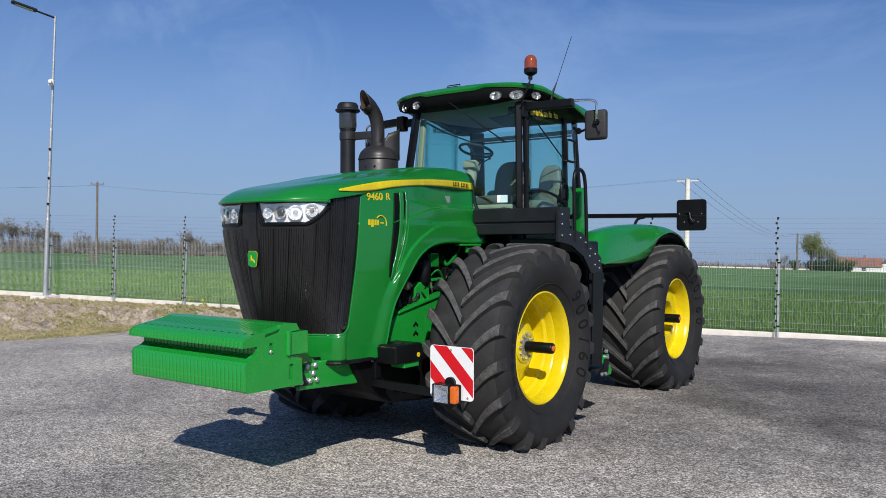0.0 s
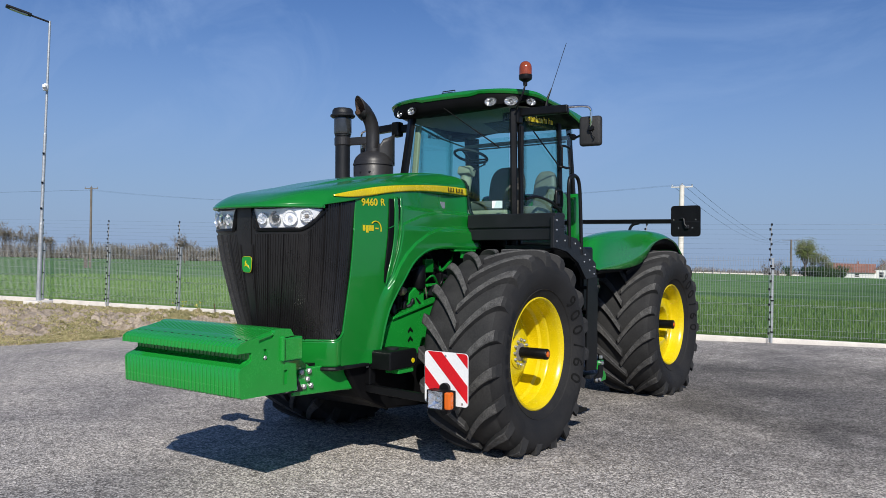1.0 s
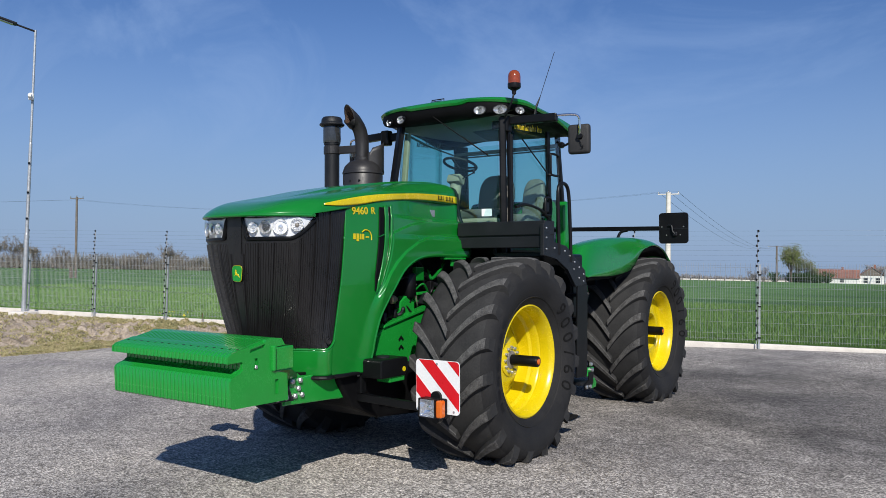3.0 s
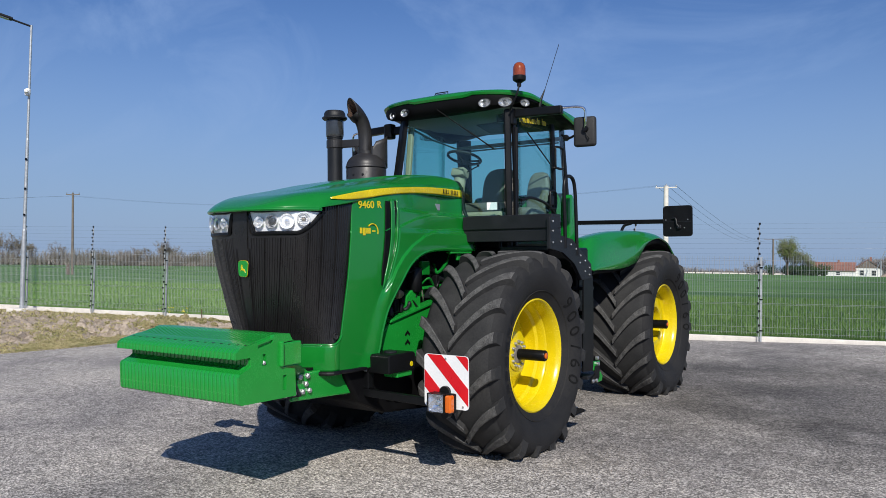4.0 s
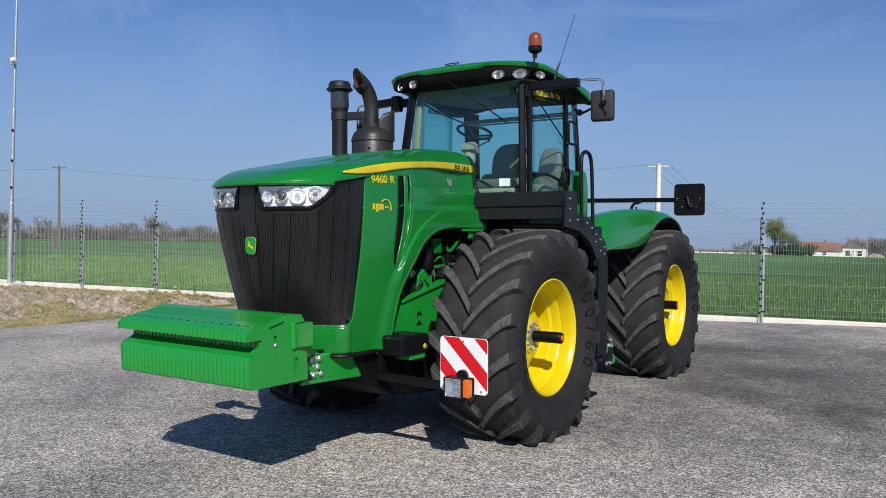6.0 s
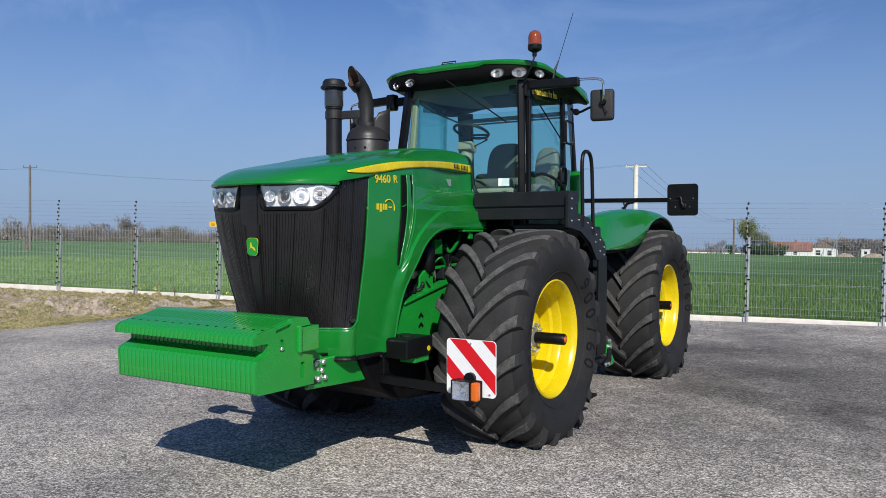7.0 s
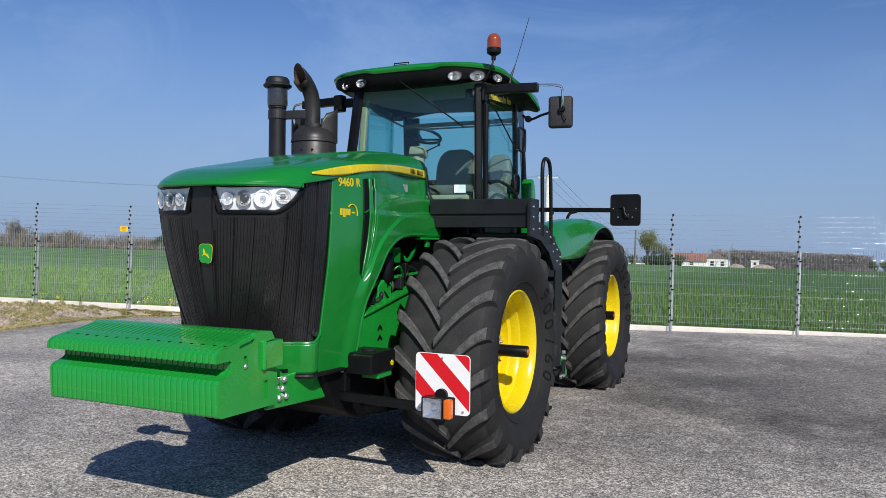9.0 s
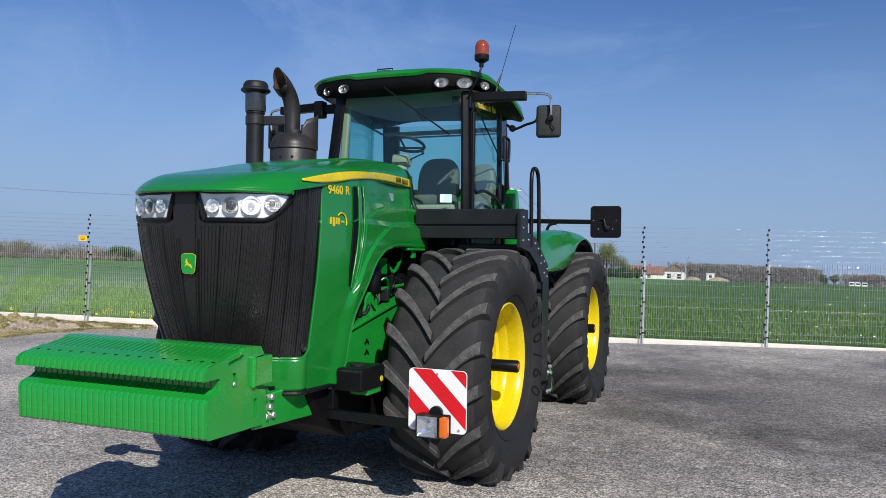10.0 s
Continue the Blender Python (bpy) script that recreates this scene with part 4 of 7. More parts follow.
def wheel(side, y, tip, holes):
    """side +1 left, -1 right. The rim carries tyre, hub and axle bar as its parts."""
    cx, cz = side * TYRE_X, HUB
    # rim: stepped barrel, flange and dished disc
    bm = bmesh.new()
    dd = 0.13 if holes else 0.0
    prof = [(0.572, 0.318), (0.575, 0.338), (0.562, 0.345), (0.548, 0.335), (0.535, 0.30), (0.527, 0.285), (0.525, 0.19), (0.512, 0.175), (0.508, 0.10), (0.482, 0.075), (0.478, -0.02), (0.47, -0.05 + dd * 0.3), (0.44, -0.055 + dd), (0.40, -0.02 + dd), (0.33, 0.025 + dd), (0.25, 0.085 + dd * 0.6), (0.215, 0.10 + dd * 0.3), (0.0, 0.10)]
    if holes:
        prof = prof[:7] + [(0.515, 0.17), (0.49, 0.165), (0.44, 0.168), (0.36, 0.192), (0.275, 0.205), (0.25, 0.20), (0.242, 0.18), (0.24, 0.10), (0.238, -0.02), (0.0, -0.02)]
    skip = (lambda i, k: holes and i in (99, 98) and (k % 12) in (2, 3, 4, 5, 6, 7, 8)) if holes else None
    lathe(bm, [(max(r, 0.001), side * a) for r, a in prof], (cx, y, cz), "x", 60, skip=skip)
    lathe(bm, [(r, side * a) for r, a in ((0.572, 0.318), (0.54, 0.30), (0.54, -0.33), (0.572, -0.338), (0.575, -0.32))], (cx, y, cz), "x", 60)
    rim = part("wheel", bm, YELLOW, tractor, "deep dished yellow rim with a big ribbed tyre", smooth=True)
    # tyre
    bm = bmesh.new()
    prof = [(0.555, 0.318), (0.585, 0.345), (0.64, 0.375), (0.66, 0.388), (0.72, 0.418), (0.79, 0.437), (0.85, 0.442), (0.905, 0.432), (0.95, 0.405), (0.985, 0.36), (1.002, 0.30), (1.008, 0.15), (1.010, 0.0)]
    prof = prof + [(r, -a) for r, a in prof[-2::-1]]
    lathe(bm, prof, (0, 0, 0), "x", 96)
    n = 19
    base = lambda u: float(np.interp(abs(u), [0, 0.15, 0.30, 0.36, 0.405, 0.432], [1.006, 1.004, 0.998, 0.981, 0.946, 0.90]))
    crest = lambda u: float(np.interp(abs(u), [0, 0.30, 0.38, 0.42, 0.447], [1.062, 1.060, 1.052, 1.030, 0.965]))
    def settle(bm):
        """Set at the wheel's place, pressed flat where it meets the ground."""
        for v in bm.verts:
            v.co += Vector((cx, y, cz))
            if v.co.z < 0.006:
                v.co.z = 0.004
            elif v.co.z < 0.35:
                v.co.x += (v.co.x - cx) * 0.05 * (1 - v.co.z / 0.35)
    for f in bm.faces:
        f.material_index = 1 if math.hypot(*f.calc_center_median().yz) > 0.975 else 0
    settle(bm)
    part("tyre", bm, RUBBER, rim, "black rubber tyre", smooth=True, mats=[RUBBER, TREAD])
    for s in (-1, 1):
        for i in range(n):
            bm = bmesh.new()
            t0 = 2 * math.pi * (i + (0.5 if s > 0 else 0)) / n + (PHASE if s > 0 else PHASE - 0.05)
            rows = []
            us = [-0.035 if s > 0 else -0.005, 0.05, 0.12, 0.20, 0.28, 0.345, 0.392, 0.418, 0.436]
            for j, u in enumerate(us):
                sw = 0.40 * (1 - (1 - u / 0.47) ** 1.55)
                hw = 0.033 + 0.013 * (u / 0.45)
                th = t0 + sw
                row = []
                for r, q in ((base(u) - 0.02, -1.55), (crest(u) - 0.008, -1.12), (crest(u), -0.85), (crest(u), 0.85), (crest(u) - 0.008, 1.12), (base(u) - 0.02, 1.55)):
                    a = th + q * hw
                    row.append(bm.verts.new((s * u, -math.cos(a) * r, math.sin(a) * r)))
                rows.append(row)
            for j, (a, b) in enumerate(zip(rows, rows[1:])):
                for k in range(5):
                    f = bm.faces.new((a[k], a[k + 1], b[k + 1], b[k]))
                    if k in (1, 2, 3) and j < 7:
                        f.material_index = 1
            bm.faces.new(rows[0])
            bm.faces.new(rows[-1][::-1])
            settle(bm)
            part("lug", bm, TREAD, rim, mats=[TREAD, CAP])
    # raised rings on the side wall
    bm = bmesh.new()
    for r, a in ((0.655, 0.386),):
        lathe(bm, [(r - 0.008, side * (a - 0.004)), (r, side * (a + 0.006)), (r + 0.008, side * (a - 0.004))], (cx, y, cz), "x", 72)
    part("sidewall_ring", bm, RUBBER, rim, smooth=True)
    # hub and nuts
    bm = bmesh.new()
    deep = -0.13 if holes else 0.0
    lathe(bm, [(0.17, side * 0.098), (0.17, side * 0.115), (0.15, side * 0.125), (0.09, side * 0.13), (0.06, side * 0.131)], (cx + side * deep, y, cz), "x", 32)
    hub = part("hub", bm, YELLOW, rim, "yellow hub plate", smooth=True)
    bm = bmesh.new()
    lathe(bm, [(0.096, side * 0.128), (0.092, side * 0.134), (0.075, side * 0.140), (0.055, side * 0.142)], (cx + side * deep, y, cz), "x", 32)
    part("hub_boss", bm, HUBGREY, hub, "oil-stained grey boss", smooth=True)
    for k in range(12):
        a = 2 * math.pi * k / 12
        bm = bmesh.new()
        lathe(bm, [(0.017, side * 0.11), (0.017, side * 0.142), (0.009, side * 0.143), (0.009, side * 0.155)], (cx + side * deep, y + 0.128 * math.cos(a), cz + 0.128 * math.sin(a)), "x", 6, True)
        part("wheel_nut", bm, ZINC, rim)
    bm = bmesh.new()
    lathe(bm, [(0.063 if holes else 0.056, side * (-0.02 if holes else 0.1)), (0.063 if holes else 0.056, tip - cx if side > 0 else -(tip + cx)), (0.05, side * (tip - TYRE_X + 0.008))], (cx, y, cz), "x", 24, True)
    part("axle_bar", bm, BLACK, rim, "black axle bar", smooth=True)
    bm = bmesh.new()
    lathe(bm, [(0.03, side * (tip - TYRE_X + 0.006)), (0.03, side * (tip - TYRE_X + 0.016)), (0.01, side * (tip - TYRE_X + 0.02))], (cx, y, cz), "x", 8, True)
    part("reflector", bm, ORANGE, rim, "small orange end cap")
    # size lettering along the side wall
    if side > 0:
        for i, ch in enumerate("900/60"):
            a = -(i - 3) * 0.235 + (0.02 if y < 1 else 0.35)
            r = 0.745
            m = Matrix.Translation((cx + 0.4245, y + math.cos(a) * r, cz + math.sin(a) * r)) @ Matrix(((0, 0, 1, 0), (1, 0, 0, 0), (0, 1, 0, 0), (0, 0, 0, 1))) @ pose(0, 0, 0, 0, 0, math.degrees(a) - 90) @ pose(0, 0, 0, 15)
            lettering("size_mark", ch, 0.215, MATTE, rim, m, 0.004)
        # maker's name as plain raised bars
        for i in range(7):
            a = math.pi - 0.05 + (i - 3) * 0.17
            bm = bmesh.new()
            box(bm, (0, 0, 0), (0.005, 0.09, 0.06), 0.002)
            bmesh.ops.transform(bm, matrix=Matrix.Translation((cx + 0.4375, y + math.cos(a) * 0.80, cz + math.sin(a) * 0.80)) @ pose(0, 0, 0, math.degrees(a) - 90), verts=bm.verts)
            part("lettering_bar", bm, INSUL, rim)
    return rim


wheel(1, 0.0, 1.66, False)
wheel(1, WHEELBASE, 1.60, True)
wheel(-1, 0.0, 1.66, False)
wheel(-1, WHEELBASE, 1.60, True)

# ---- front weights: a row of hanging cast slabs ----
slab = [(-3.16, 1.235), (-3.155, 1.285), (-3.12, 1.31), (-2.955, 1.347), (-2.95, 1.331), (-2.79, 1.367), (-2.785, 1.385), (-2.74, 1.395), (-2.62, 1.385), (-2.585, 1.33), (-2.70, 1.32), (-2.70, 1.13), (-2.56, 1.10), (-2.55, 0.885), (-3.112, 0.893), (-3.127, 0.908), (-3.135, 1.10), (-3.12, 1.125), (-3.04, 1.155), (-3.015, 1.175), (-3.015, 1.225), (-3.03, 1.238)]
weights = new("weight_block")
weights.parent = tractor
tagged(weights, "row of green cast iron front weights")
bm = bmesh.new()
prism(bm, slab, "x", -0.0229, 0.0229)
rims = [e for e in bm.edges if abs(e.verts[0].co.x - e.verts[1].co.x) < 1e-5]
for front, wide in ((True, 0.0095), (False, 0.004)):
    bmesh.ops.bevel(bm, geom=[e for e in rims if e.is_valid and (min(v.co.y for v in e.verts) < -3.0 and max(v.co.z for v in e.verts) < 1.312) == front], offset=wide, segments=2, affect="EDGES", profile=0.5)
prism(bm, [(-2.956, 1.325), (-2.956, 1.3465), (-2.784, 1.385), (-2.784, 1.36)], "x", -0.0229, 0.003)
first = part("weight", bm, GREEN2, weights, smooth=True)
SLABS = 31
for k in range(SLABS):
    o = first if k == 0 else new("weight", first.data)
    o.parent = weights
    o.location.x = -0.7 + 1.4 * k / (SLABS - 1)
for k in range(0, SLABS, 2):
    bm = bmesh.new()
    x = -0.7 + 1.4 * k / (SLABS - 1)
    lathe(bm, [(0.0005, 1.3315), (0.011, 1.3315), (0.011, 1.3)], (x + (0.014 if k < SLABS - 1 else 0.004), -3.035, 0), "z", 12)
    part("lifting_hole", bm, BLACK, weights)
def plate_with_holes(outline, holes, x0, x1):
    """A flat plate in the y-z plane with openings cut through it."""
    bm = bmesh.new()
    edges = []
    for loop in [outline] + holes:
        vs = [bm.verts.new((x0, y, z)) for y, z in loop]
        edges += [bm.edges.new((a, b)) for a, b in zip(vs, vs[1:] + vs[:1])]
    faces = [g for g in bmesh.ops.triangle_fill(bm, use_beauty=True, edges=edges)["geom"] if isinstance(g, bmesh.types.BMFace)]
    out = bmesh.ops.extrude_face_region(bm, geom=faces)
    bmesh.ops.translate(bm, vec=(x1 - x0, 0, 0), verts=[g for g in out["geom"] if isinstance(g, bmesh.types.BMVert)])
    return bm


END_HOLES = [[(-2.945, 1.297), (-2.80, 1.329), (-2.795, 1.343), (-2.80, 1.352), (-2.945, 1.322)],
             [(-2.902, 1.252), (-2.870, 1.250), (-2.862, 1.20), (-2.858, 1.163), (-2.905, 1.166), (-2.896, 1.21)],
             [(-2.693, 1.064), (-2.652, 1.064), (-2.658, 0.949), (-2.696, 0.948)]]
for sgn in (1, -1):
    bm = plate_with_holes(slab, END_HOLES, sgn * 0.7235, sgn * 0.742)
    part("end_plate", bm, GREEN2, weights, "flat green end casting with cut slots")
    bm = bmesh.new()
    lathe(bm, [(0.017, 0), (0.017, sgn * 0.016), (0.011, sgn * 0.021)], (sgn * 0.724, -2.881, 1.183), "x", 6, True)
    part("bolt", bm, ZINC, weights)
    bm = bmesh.new()
    box(bm, (sgn * 0.745, -2.715, 1.235), (0.05, 0.035, 0.20), 0.012)
    part("rib", bm, GREEN2, weights)
    bm = bmesh.new()
    box(bm, (sgn * 0.64, -2.62, 1.225), (0.20, 0.27, 0.185), 0.010)
    part("carrier_bracket", bm, GREEN2, weights)

# ---- chassis ----
bm = bmesh.new()
prism(bm, [(-2.62, 0.84), (-2.62, 1.10), (-2.30, 1.10), (-2.2, 1.0), (-1.3, 1.0), (-1.3, 0.74), (-1.5, 0.72), (-2.3, 0.80)], "x", -0.52, 0.52, 0.015)
frame_front = part("front_frame", bm, GREEN2, tractor, "green cast front frame")
for sgn in (1, -1):
    bm = bmesh.new()
    prism(bm, [(-2.60, 0.83), (-2.60, 1.05), (-2.42, 1.06), (-2.30, 0.82)], "x", sgn * 0.52, sgn * 0.56, 0.006)
    part("bolt_plate", bm, PLASTIC, frame_front)
    bm = bmesh.new()
    prism(bm, [(-2.42, 0.79), (-2.33, 1.0), (-1.55, 1.03), (-1.40, 0.90), (-1.45, 0.74)], "x", sgn * 0.52, sgn * 0.555, 0.012)
    part("side_plate", bm, GREEN2, frame_front)
    for yy, zz in ((-2.33, 0.985), (-2.24, 0.985), (-2.30, 0.86), (-2.22, 0.86), (-2.26, 0.92), (-2.5, 0.985), (-2.5, 0.86), (-2.42, 0.985), (-2.46, 0.92), (-2.40, 0.86)):
        bm = bmesh.new()
        lathe(bm, [(0.024, sgn * 0.553), (0.024, sgn * 0.575), (0.016, sgn * 0.583)], (0, yy, zz), "x", 6, True)
        part("bolt", bm, ZINC if yy > -2.36 else LAMPGREY, frame_front)
    # green frame wall behind the front tyre
    bm = bmesh.new()
    prism(bm, [(-1.48, 0.95), (-0.1, 0.95), (-0.1, 1.54), (-0.35, 1.495), (-1.11, 1.345), (-1.42, 1.12)], "x", sgn * 0.50, sgn * 0.56, 0.01)
    fw = part("frame_wall", bm, GREEN2, tractor, "green welded frame wall behind the front wheel")
    for yy in (-1.05, -0.98):
        bm = bmesh.new()
        prism(bm, [(-0.875, 1.12 + (yy + 1.05) * 1.3), (-0.832, 1.16 + (yy + 1.05) * 1.3), (-0.788, 1.12 + (yy + 1.05) * 1.3), (-0.80, 1.10 + (yy + 1.05) * 1.3), (-0.832, 1.125 + (yy + 1.05) * 1.3), (-0.863, 1.10 + (yy + 1.05) * 1.3)], "x", sgn * 0.559, sgn * 0.563)
        part("slot", bm, BLACK, fw)
    # rolled lip along the wall's upper edge
    bm = bmesh.new()
    prism(bm, [(-1.13, 1.345), (-0.10, 1.545), (-0.10, 1.575), (-0.36, 1.523), (-1.12, 1.372)], "x", sgn * 0.47, sgn * 0.585, 0.006)
    part("wall_lip", bm, GREEN2, fw)
    # housing with a pitched top, and the channel behind it
    bm = bmesh.new()
    prism(bm, [(-0.79, 1.44), (-0.79, 1.585), (-0.68, 1.645), (-0.55, 1.585), (-0.55, 1.44)], "x", sgn * 0.40, sgn * 0.52, 0.008)
    part("pitched_housing", bm, GREEN2, tractor, "small green housing with a pitched top")
    bm = bmesh.new()
    box(bm, (sgn * 0.45, -0.20, 1.665), (0.09, 0.52, 0.028), 0.006, (3, 0, 0))
    box(bm, (sgn * 0.425, -0.20, 1.615), (0.03, 0.52, 0.09), 0.006, (3, 0, 0))
    part("channel", bm, GREEN2, tractor, "green channel rail")
    for y0, z0, w_ in ((-1.02, 1.40, 0.05), (-0.93, 1.44, 0.035), (-0.86, 1.43, 0.045)):
        bm = bmesh.new()
        lathe(bm, [(w_ * 0.5, 0), (w_ * 0.6, 0.02), (w_ * 0.6, 0.07), (w_ * 0.4, 0.085)], (sgn * 0.50, y0, z0), "z", 12, True)
        part("valve", bm, (PLASTIC, GREEN2, INSUL)[int(abs(y0) * 100) % 3], tractor, smooth=True)
    for pts_, r_ in (([(0.42, -0.50, 1.80), (0.46, -0.35, 1.795), (0.47, -0.2, 1.80), (0.46, -0.03, 1.83), (0.45, 0.04, 1.92)], 0.017), ([(0.47, -0.60, 1.70), (0.50, -0.52, 1.66), (0.49, -0.47, 1.56), (0.44, -0.40, 1.50)], 0.008), ([(0.44, -0.95, 1.55), (0.49, -0.9, 1.50), (0.50, -0.8, 1.44), (0.46, -0.66, 1.42)], 0.012)):
        bm = bmesh.new()
        tube(bm, smooth_path([(sgn * a, b, c_) for a, b, c_ in pts_], 6), r_, 8)
        part("hose", bm, INSUL if r_ > 0.01 else HUBGREY, tractor, smooth=True)
    bm = bmesh.new()
    box(bm, (sgn * 0.57, 0.10, 2.020), (0.08, 0.40, 0.022), 0.006)
    box(bm, (sgn * 0.57, 0.09, 1.975), (0.03, 0.07, 0.08), 0.006)
    part("tee_bracket", bm, GREEN2, tractor, "green tee-shaped bracket under the bonnet")
bm = bmesh.new()
box(bm, (0, 0.4, 1.35), (0.86, 3.2, 0.9), 0.05)
box(bm, (0, -0.3, 1.9), (0.72, 1.9, 0.75), 0.05)
part("engine_block", bm, BLACK, tractor, "dark engine and gearbox")
# Added block: stops skylight from the far side and blackens the underside.
bm = bmesh.new()
prism(bm, [(-1.80, 0.92), (-1.62, 0.66), (-1.25, 0.50), (-0.55, 0.44), (1.55, 0.44), (1.85, 0.62), (1.85, 0.98), (-1.80, 0.98)], "x", -0.60, 0.60, 0.03)
part("shade_block", bm, VISOR, tractor, "added black block that deepens the shade under the tractor")
rr = random.Random(9)
for sgn in (1, -1):
    for k in range(16):
        bm = bmesh.new()
        y0, z0 = -1.05 + 0.065 * k, 1.35 + rr.uniform(0, 0.55)
        p = [(sgn * 0.40, y0, z0), (sgn * rr.uniform(0.46, 0.56), y0 + rr.uniform(-0.1, 0.15), z0 + rr.uniform(-0.1, 0.15)), (sgn * rr.uniform(0.44, 0.55), y0 + rr.uniform(0.1, 0.3), z0 + rr.uniform(-0.2, 0.2)), (sgn * 0.38, y0 + 0.35, z0 + rr.uniform(-0.2, 0.2))]
        tube(bm, smooth_path(p, 6), rr.choice((0.012, 0.018, 0.026)), 8)
        part("hose", bm, (INSUL, BLACK, PLASTIC, INSUL, GREEN)[k % 5], tractor)
    bm = bmesh.new()
    lathe(bm, [(0.03, 0), (0.045, 0.01), (0.045, 0.05), (0.035, 0.055), (0.03, 0.09)], (sgn * 0.50, -0.93, 1.61), "y", 12, True)
    part("filler_cap", bm, mat("brass_fitting", (0.45, 0.36, 0.22), 0.4, metal=0.7), tractor)
    bm = bmesh.new()
    lathe(bm, [(0.06, 1.62), (0.075, 1.64), (0.075, 1.85), (0.06, 1.87)], (sgn * 0.50, -0.62, 0), "z", 16, True)
    part("filter", bm, BLACK, tractor, smooth=True)
    for k in range(7):
        bm = bmesh.new()
        box(bm, (sgn * rr.uniform(0.42, 0.52), -1.0 + 0.13 * k + rr.uniform(-0.04, 0.04), 1.25 + rr.uniform(0, 0.65)), (rr.uniform(0.05, 0.12), rr.uniform(0.05, 0.14), rr.uniform(0.04, 0.16)), 0.01)
        part("engine_fitting", bm, (BLACK, INSUL, HUBGREY, BLACK, GREEN, PLASTIC, INSUL)[k], tractor)
for yy in (0.0, WHEELBASE):
    bm = bmesh.new()
    lathe(bm, [(0.2, -1.2), (0.24, -0.9), (0.26, -0.4), (0.36, -0.3), (0.36, 0.3), (0.26, 0.4), (0.24, 0.9), (0.2, 1.2)], (0, yy, HUB), "x", 24, True)
    part("axle_housing", bm, BLACK, tractor, smooth=True)
bm = bmesh.new()
box(bm, (0, 3.0, 1.15), (0.8, 3.0, 0.7), 0.05)
box(bm, (0, 2.0, 0.85), (0.55, 1.2, 0.4), 0.05)
part("rear_frame", bm, BLACK, tractor, "dark rear frame and hitch")
bm = bmesh.new()
box(bm, (0, 4.3, 1.7), (0.9, 0.9, 0.5), 0.06)
part("rear_cover", bm, GREEN, tractor)

# ---- bonnet ----
EDGE_X = [(-2.3, 0.650), (-2.0, 0.650), (-1.75, 0.640), (-1.2, 0.592), (-0.6, 0.495), (0.0, 0.385), (0.58, 0.298)]   # at the stripe's top
EDGE_Z = [(-2.3, 2.43), (-2.04, 2.505), (-1.6, 2.602), (-1.175, 2.668), (-0.6, 2.722), (0.0, 2.748), (0.58, 2.752)]
LOW_Z = [(-2.3, 2.388), (-2.0, 2.43), (-1.76, 2.468), (-1.5, 2.515), (-1.175, 2.575), (-0.6, 2.62), (0.0, 2.64), (0.58, 2.645)]   # cap's lower edge
MID_Z = [(-2.55, 2.45), (-2.3, 2.518), (-2.0, 2.585), (-1.5, 2.68), (-1.0, 2.762), (-0.4, 2.84), (0.2, 2.885), (0.45, 2.885), (0.58, 2.86)]
def smooth_table(table):
    return [(p.x, p.y) for p in smooth_path([(a, b, 0) for a, b in table], 6)]


EDGE_X, EDGE_Z, LOW_Z, MID_Z = (smooth_table(t) for t in (EDGE_X, EDGE_Z, LOW_Z, MID_Z))
SIDE_F = [(0.95, 0.664), (1.3, 0.676), (1.78, 0.688), (2.2, 0.678), (2.40, 0.660), (2.5, 0.648), (2.65, 0.62)]
SIDE_R = [(1.95, 0.512), (2.1, 0.505), (2.22, 0.485), (2.26, 0.44), (2.42, 0.425), (2.46, 0.345), (2.60, 0.325), (2.75, 0.303)]


def side_x(y, z):
    w = max(0.0, min(1.0, (y + 1.45) / 1.9))
    w = w * w * (3 - 2 * w)
    nose = max(0.0, min(1.0, (-1.45 - y) / 0.5))
    return ip(z, SIDE_F) * (1 - w) + ip(z, SIDE_R) * w - 0.012 * nose


def flank_x(y, z):
    """Half width at the cap's lower edge; it stands out over the lamps at the nose."""
    k = max(0.0, min(1.0, (-1.62 - y) / 0.3))
    return side_x(max(y, -1.62), z) * (1 - k) + 0.672 * k


def bonnet_top(u, v):
    """u across, v along; the outer eighth on each side is the cap's flank."""
    s = (2 * u - 1) / 0.84
    flank = max(0.0, abs(s) - 1) / (1 / 0.84 - 1)
    s = max(-1.0, min(1.0, s))
    yf = -2.565 + 0.375 * abs(s) ** 3.2
    y = yf + (0.58 - yf) * v
    ye = -2.19 + (0.58 + 2.19) * v
    x = s * ip(ye, EDGE_X)
    lowz = ip(ye, LOW_Z)
    z = ip(ye, EDGE_Z) + (ip(y, MID_Z) - ip(ye, EDGE_Z)) * (1 - abs(s) ** (3.2 + 6.0 * v ** 2.6))
    k = min(1.0, v / 0.10)
    roll = 1 - math.sqrt(max(0.0, 1 - (1 - k) ** 2.2))
    z = z + (2.388 - z) * roll
    if flank:
        lx = flank_x(ye, lowz)
        x = math.copysign(abs(x) + (max(lx, abs(x) + 0.006) - abs(x)) * math.sin(flank * 1.57), s)
        z = z + (min(z, lowz) - z) * flank
    if abs(s) < 0.42 and v > 0.14:
        z += 0.016 * min(1, (v - 0.14) * 6) * max(0, min(1, (0.42 - abs(s)) * 24))
    return x, y, z


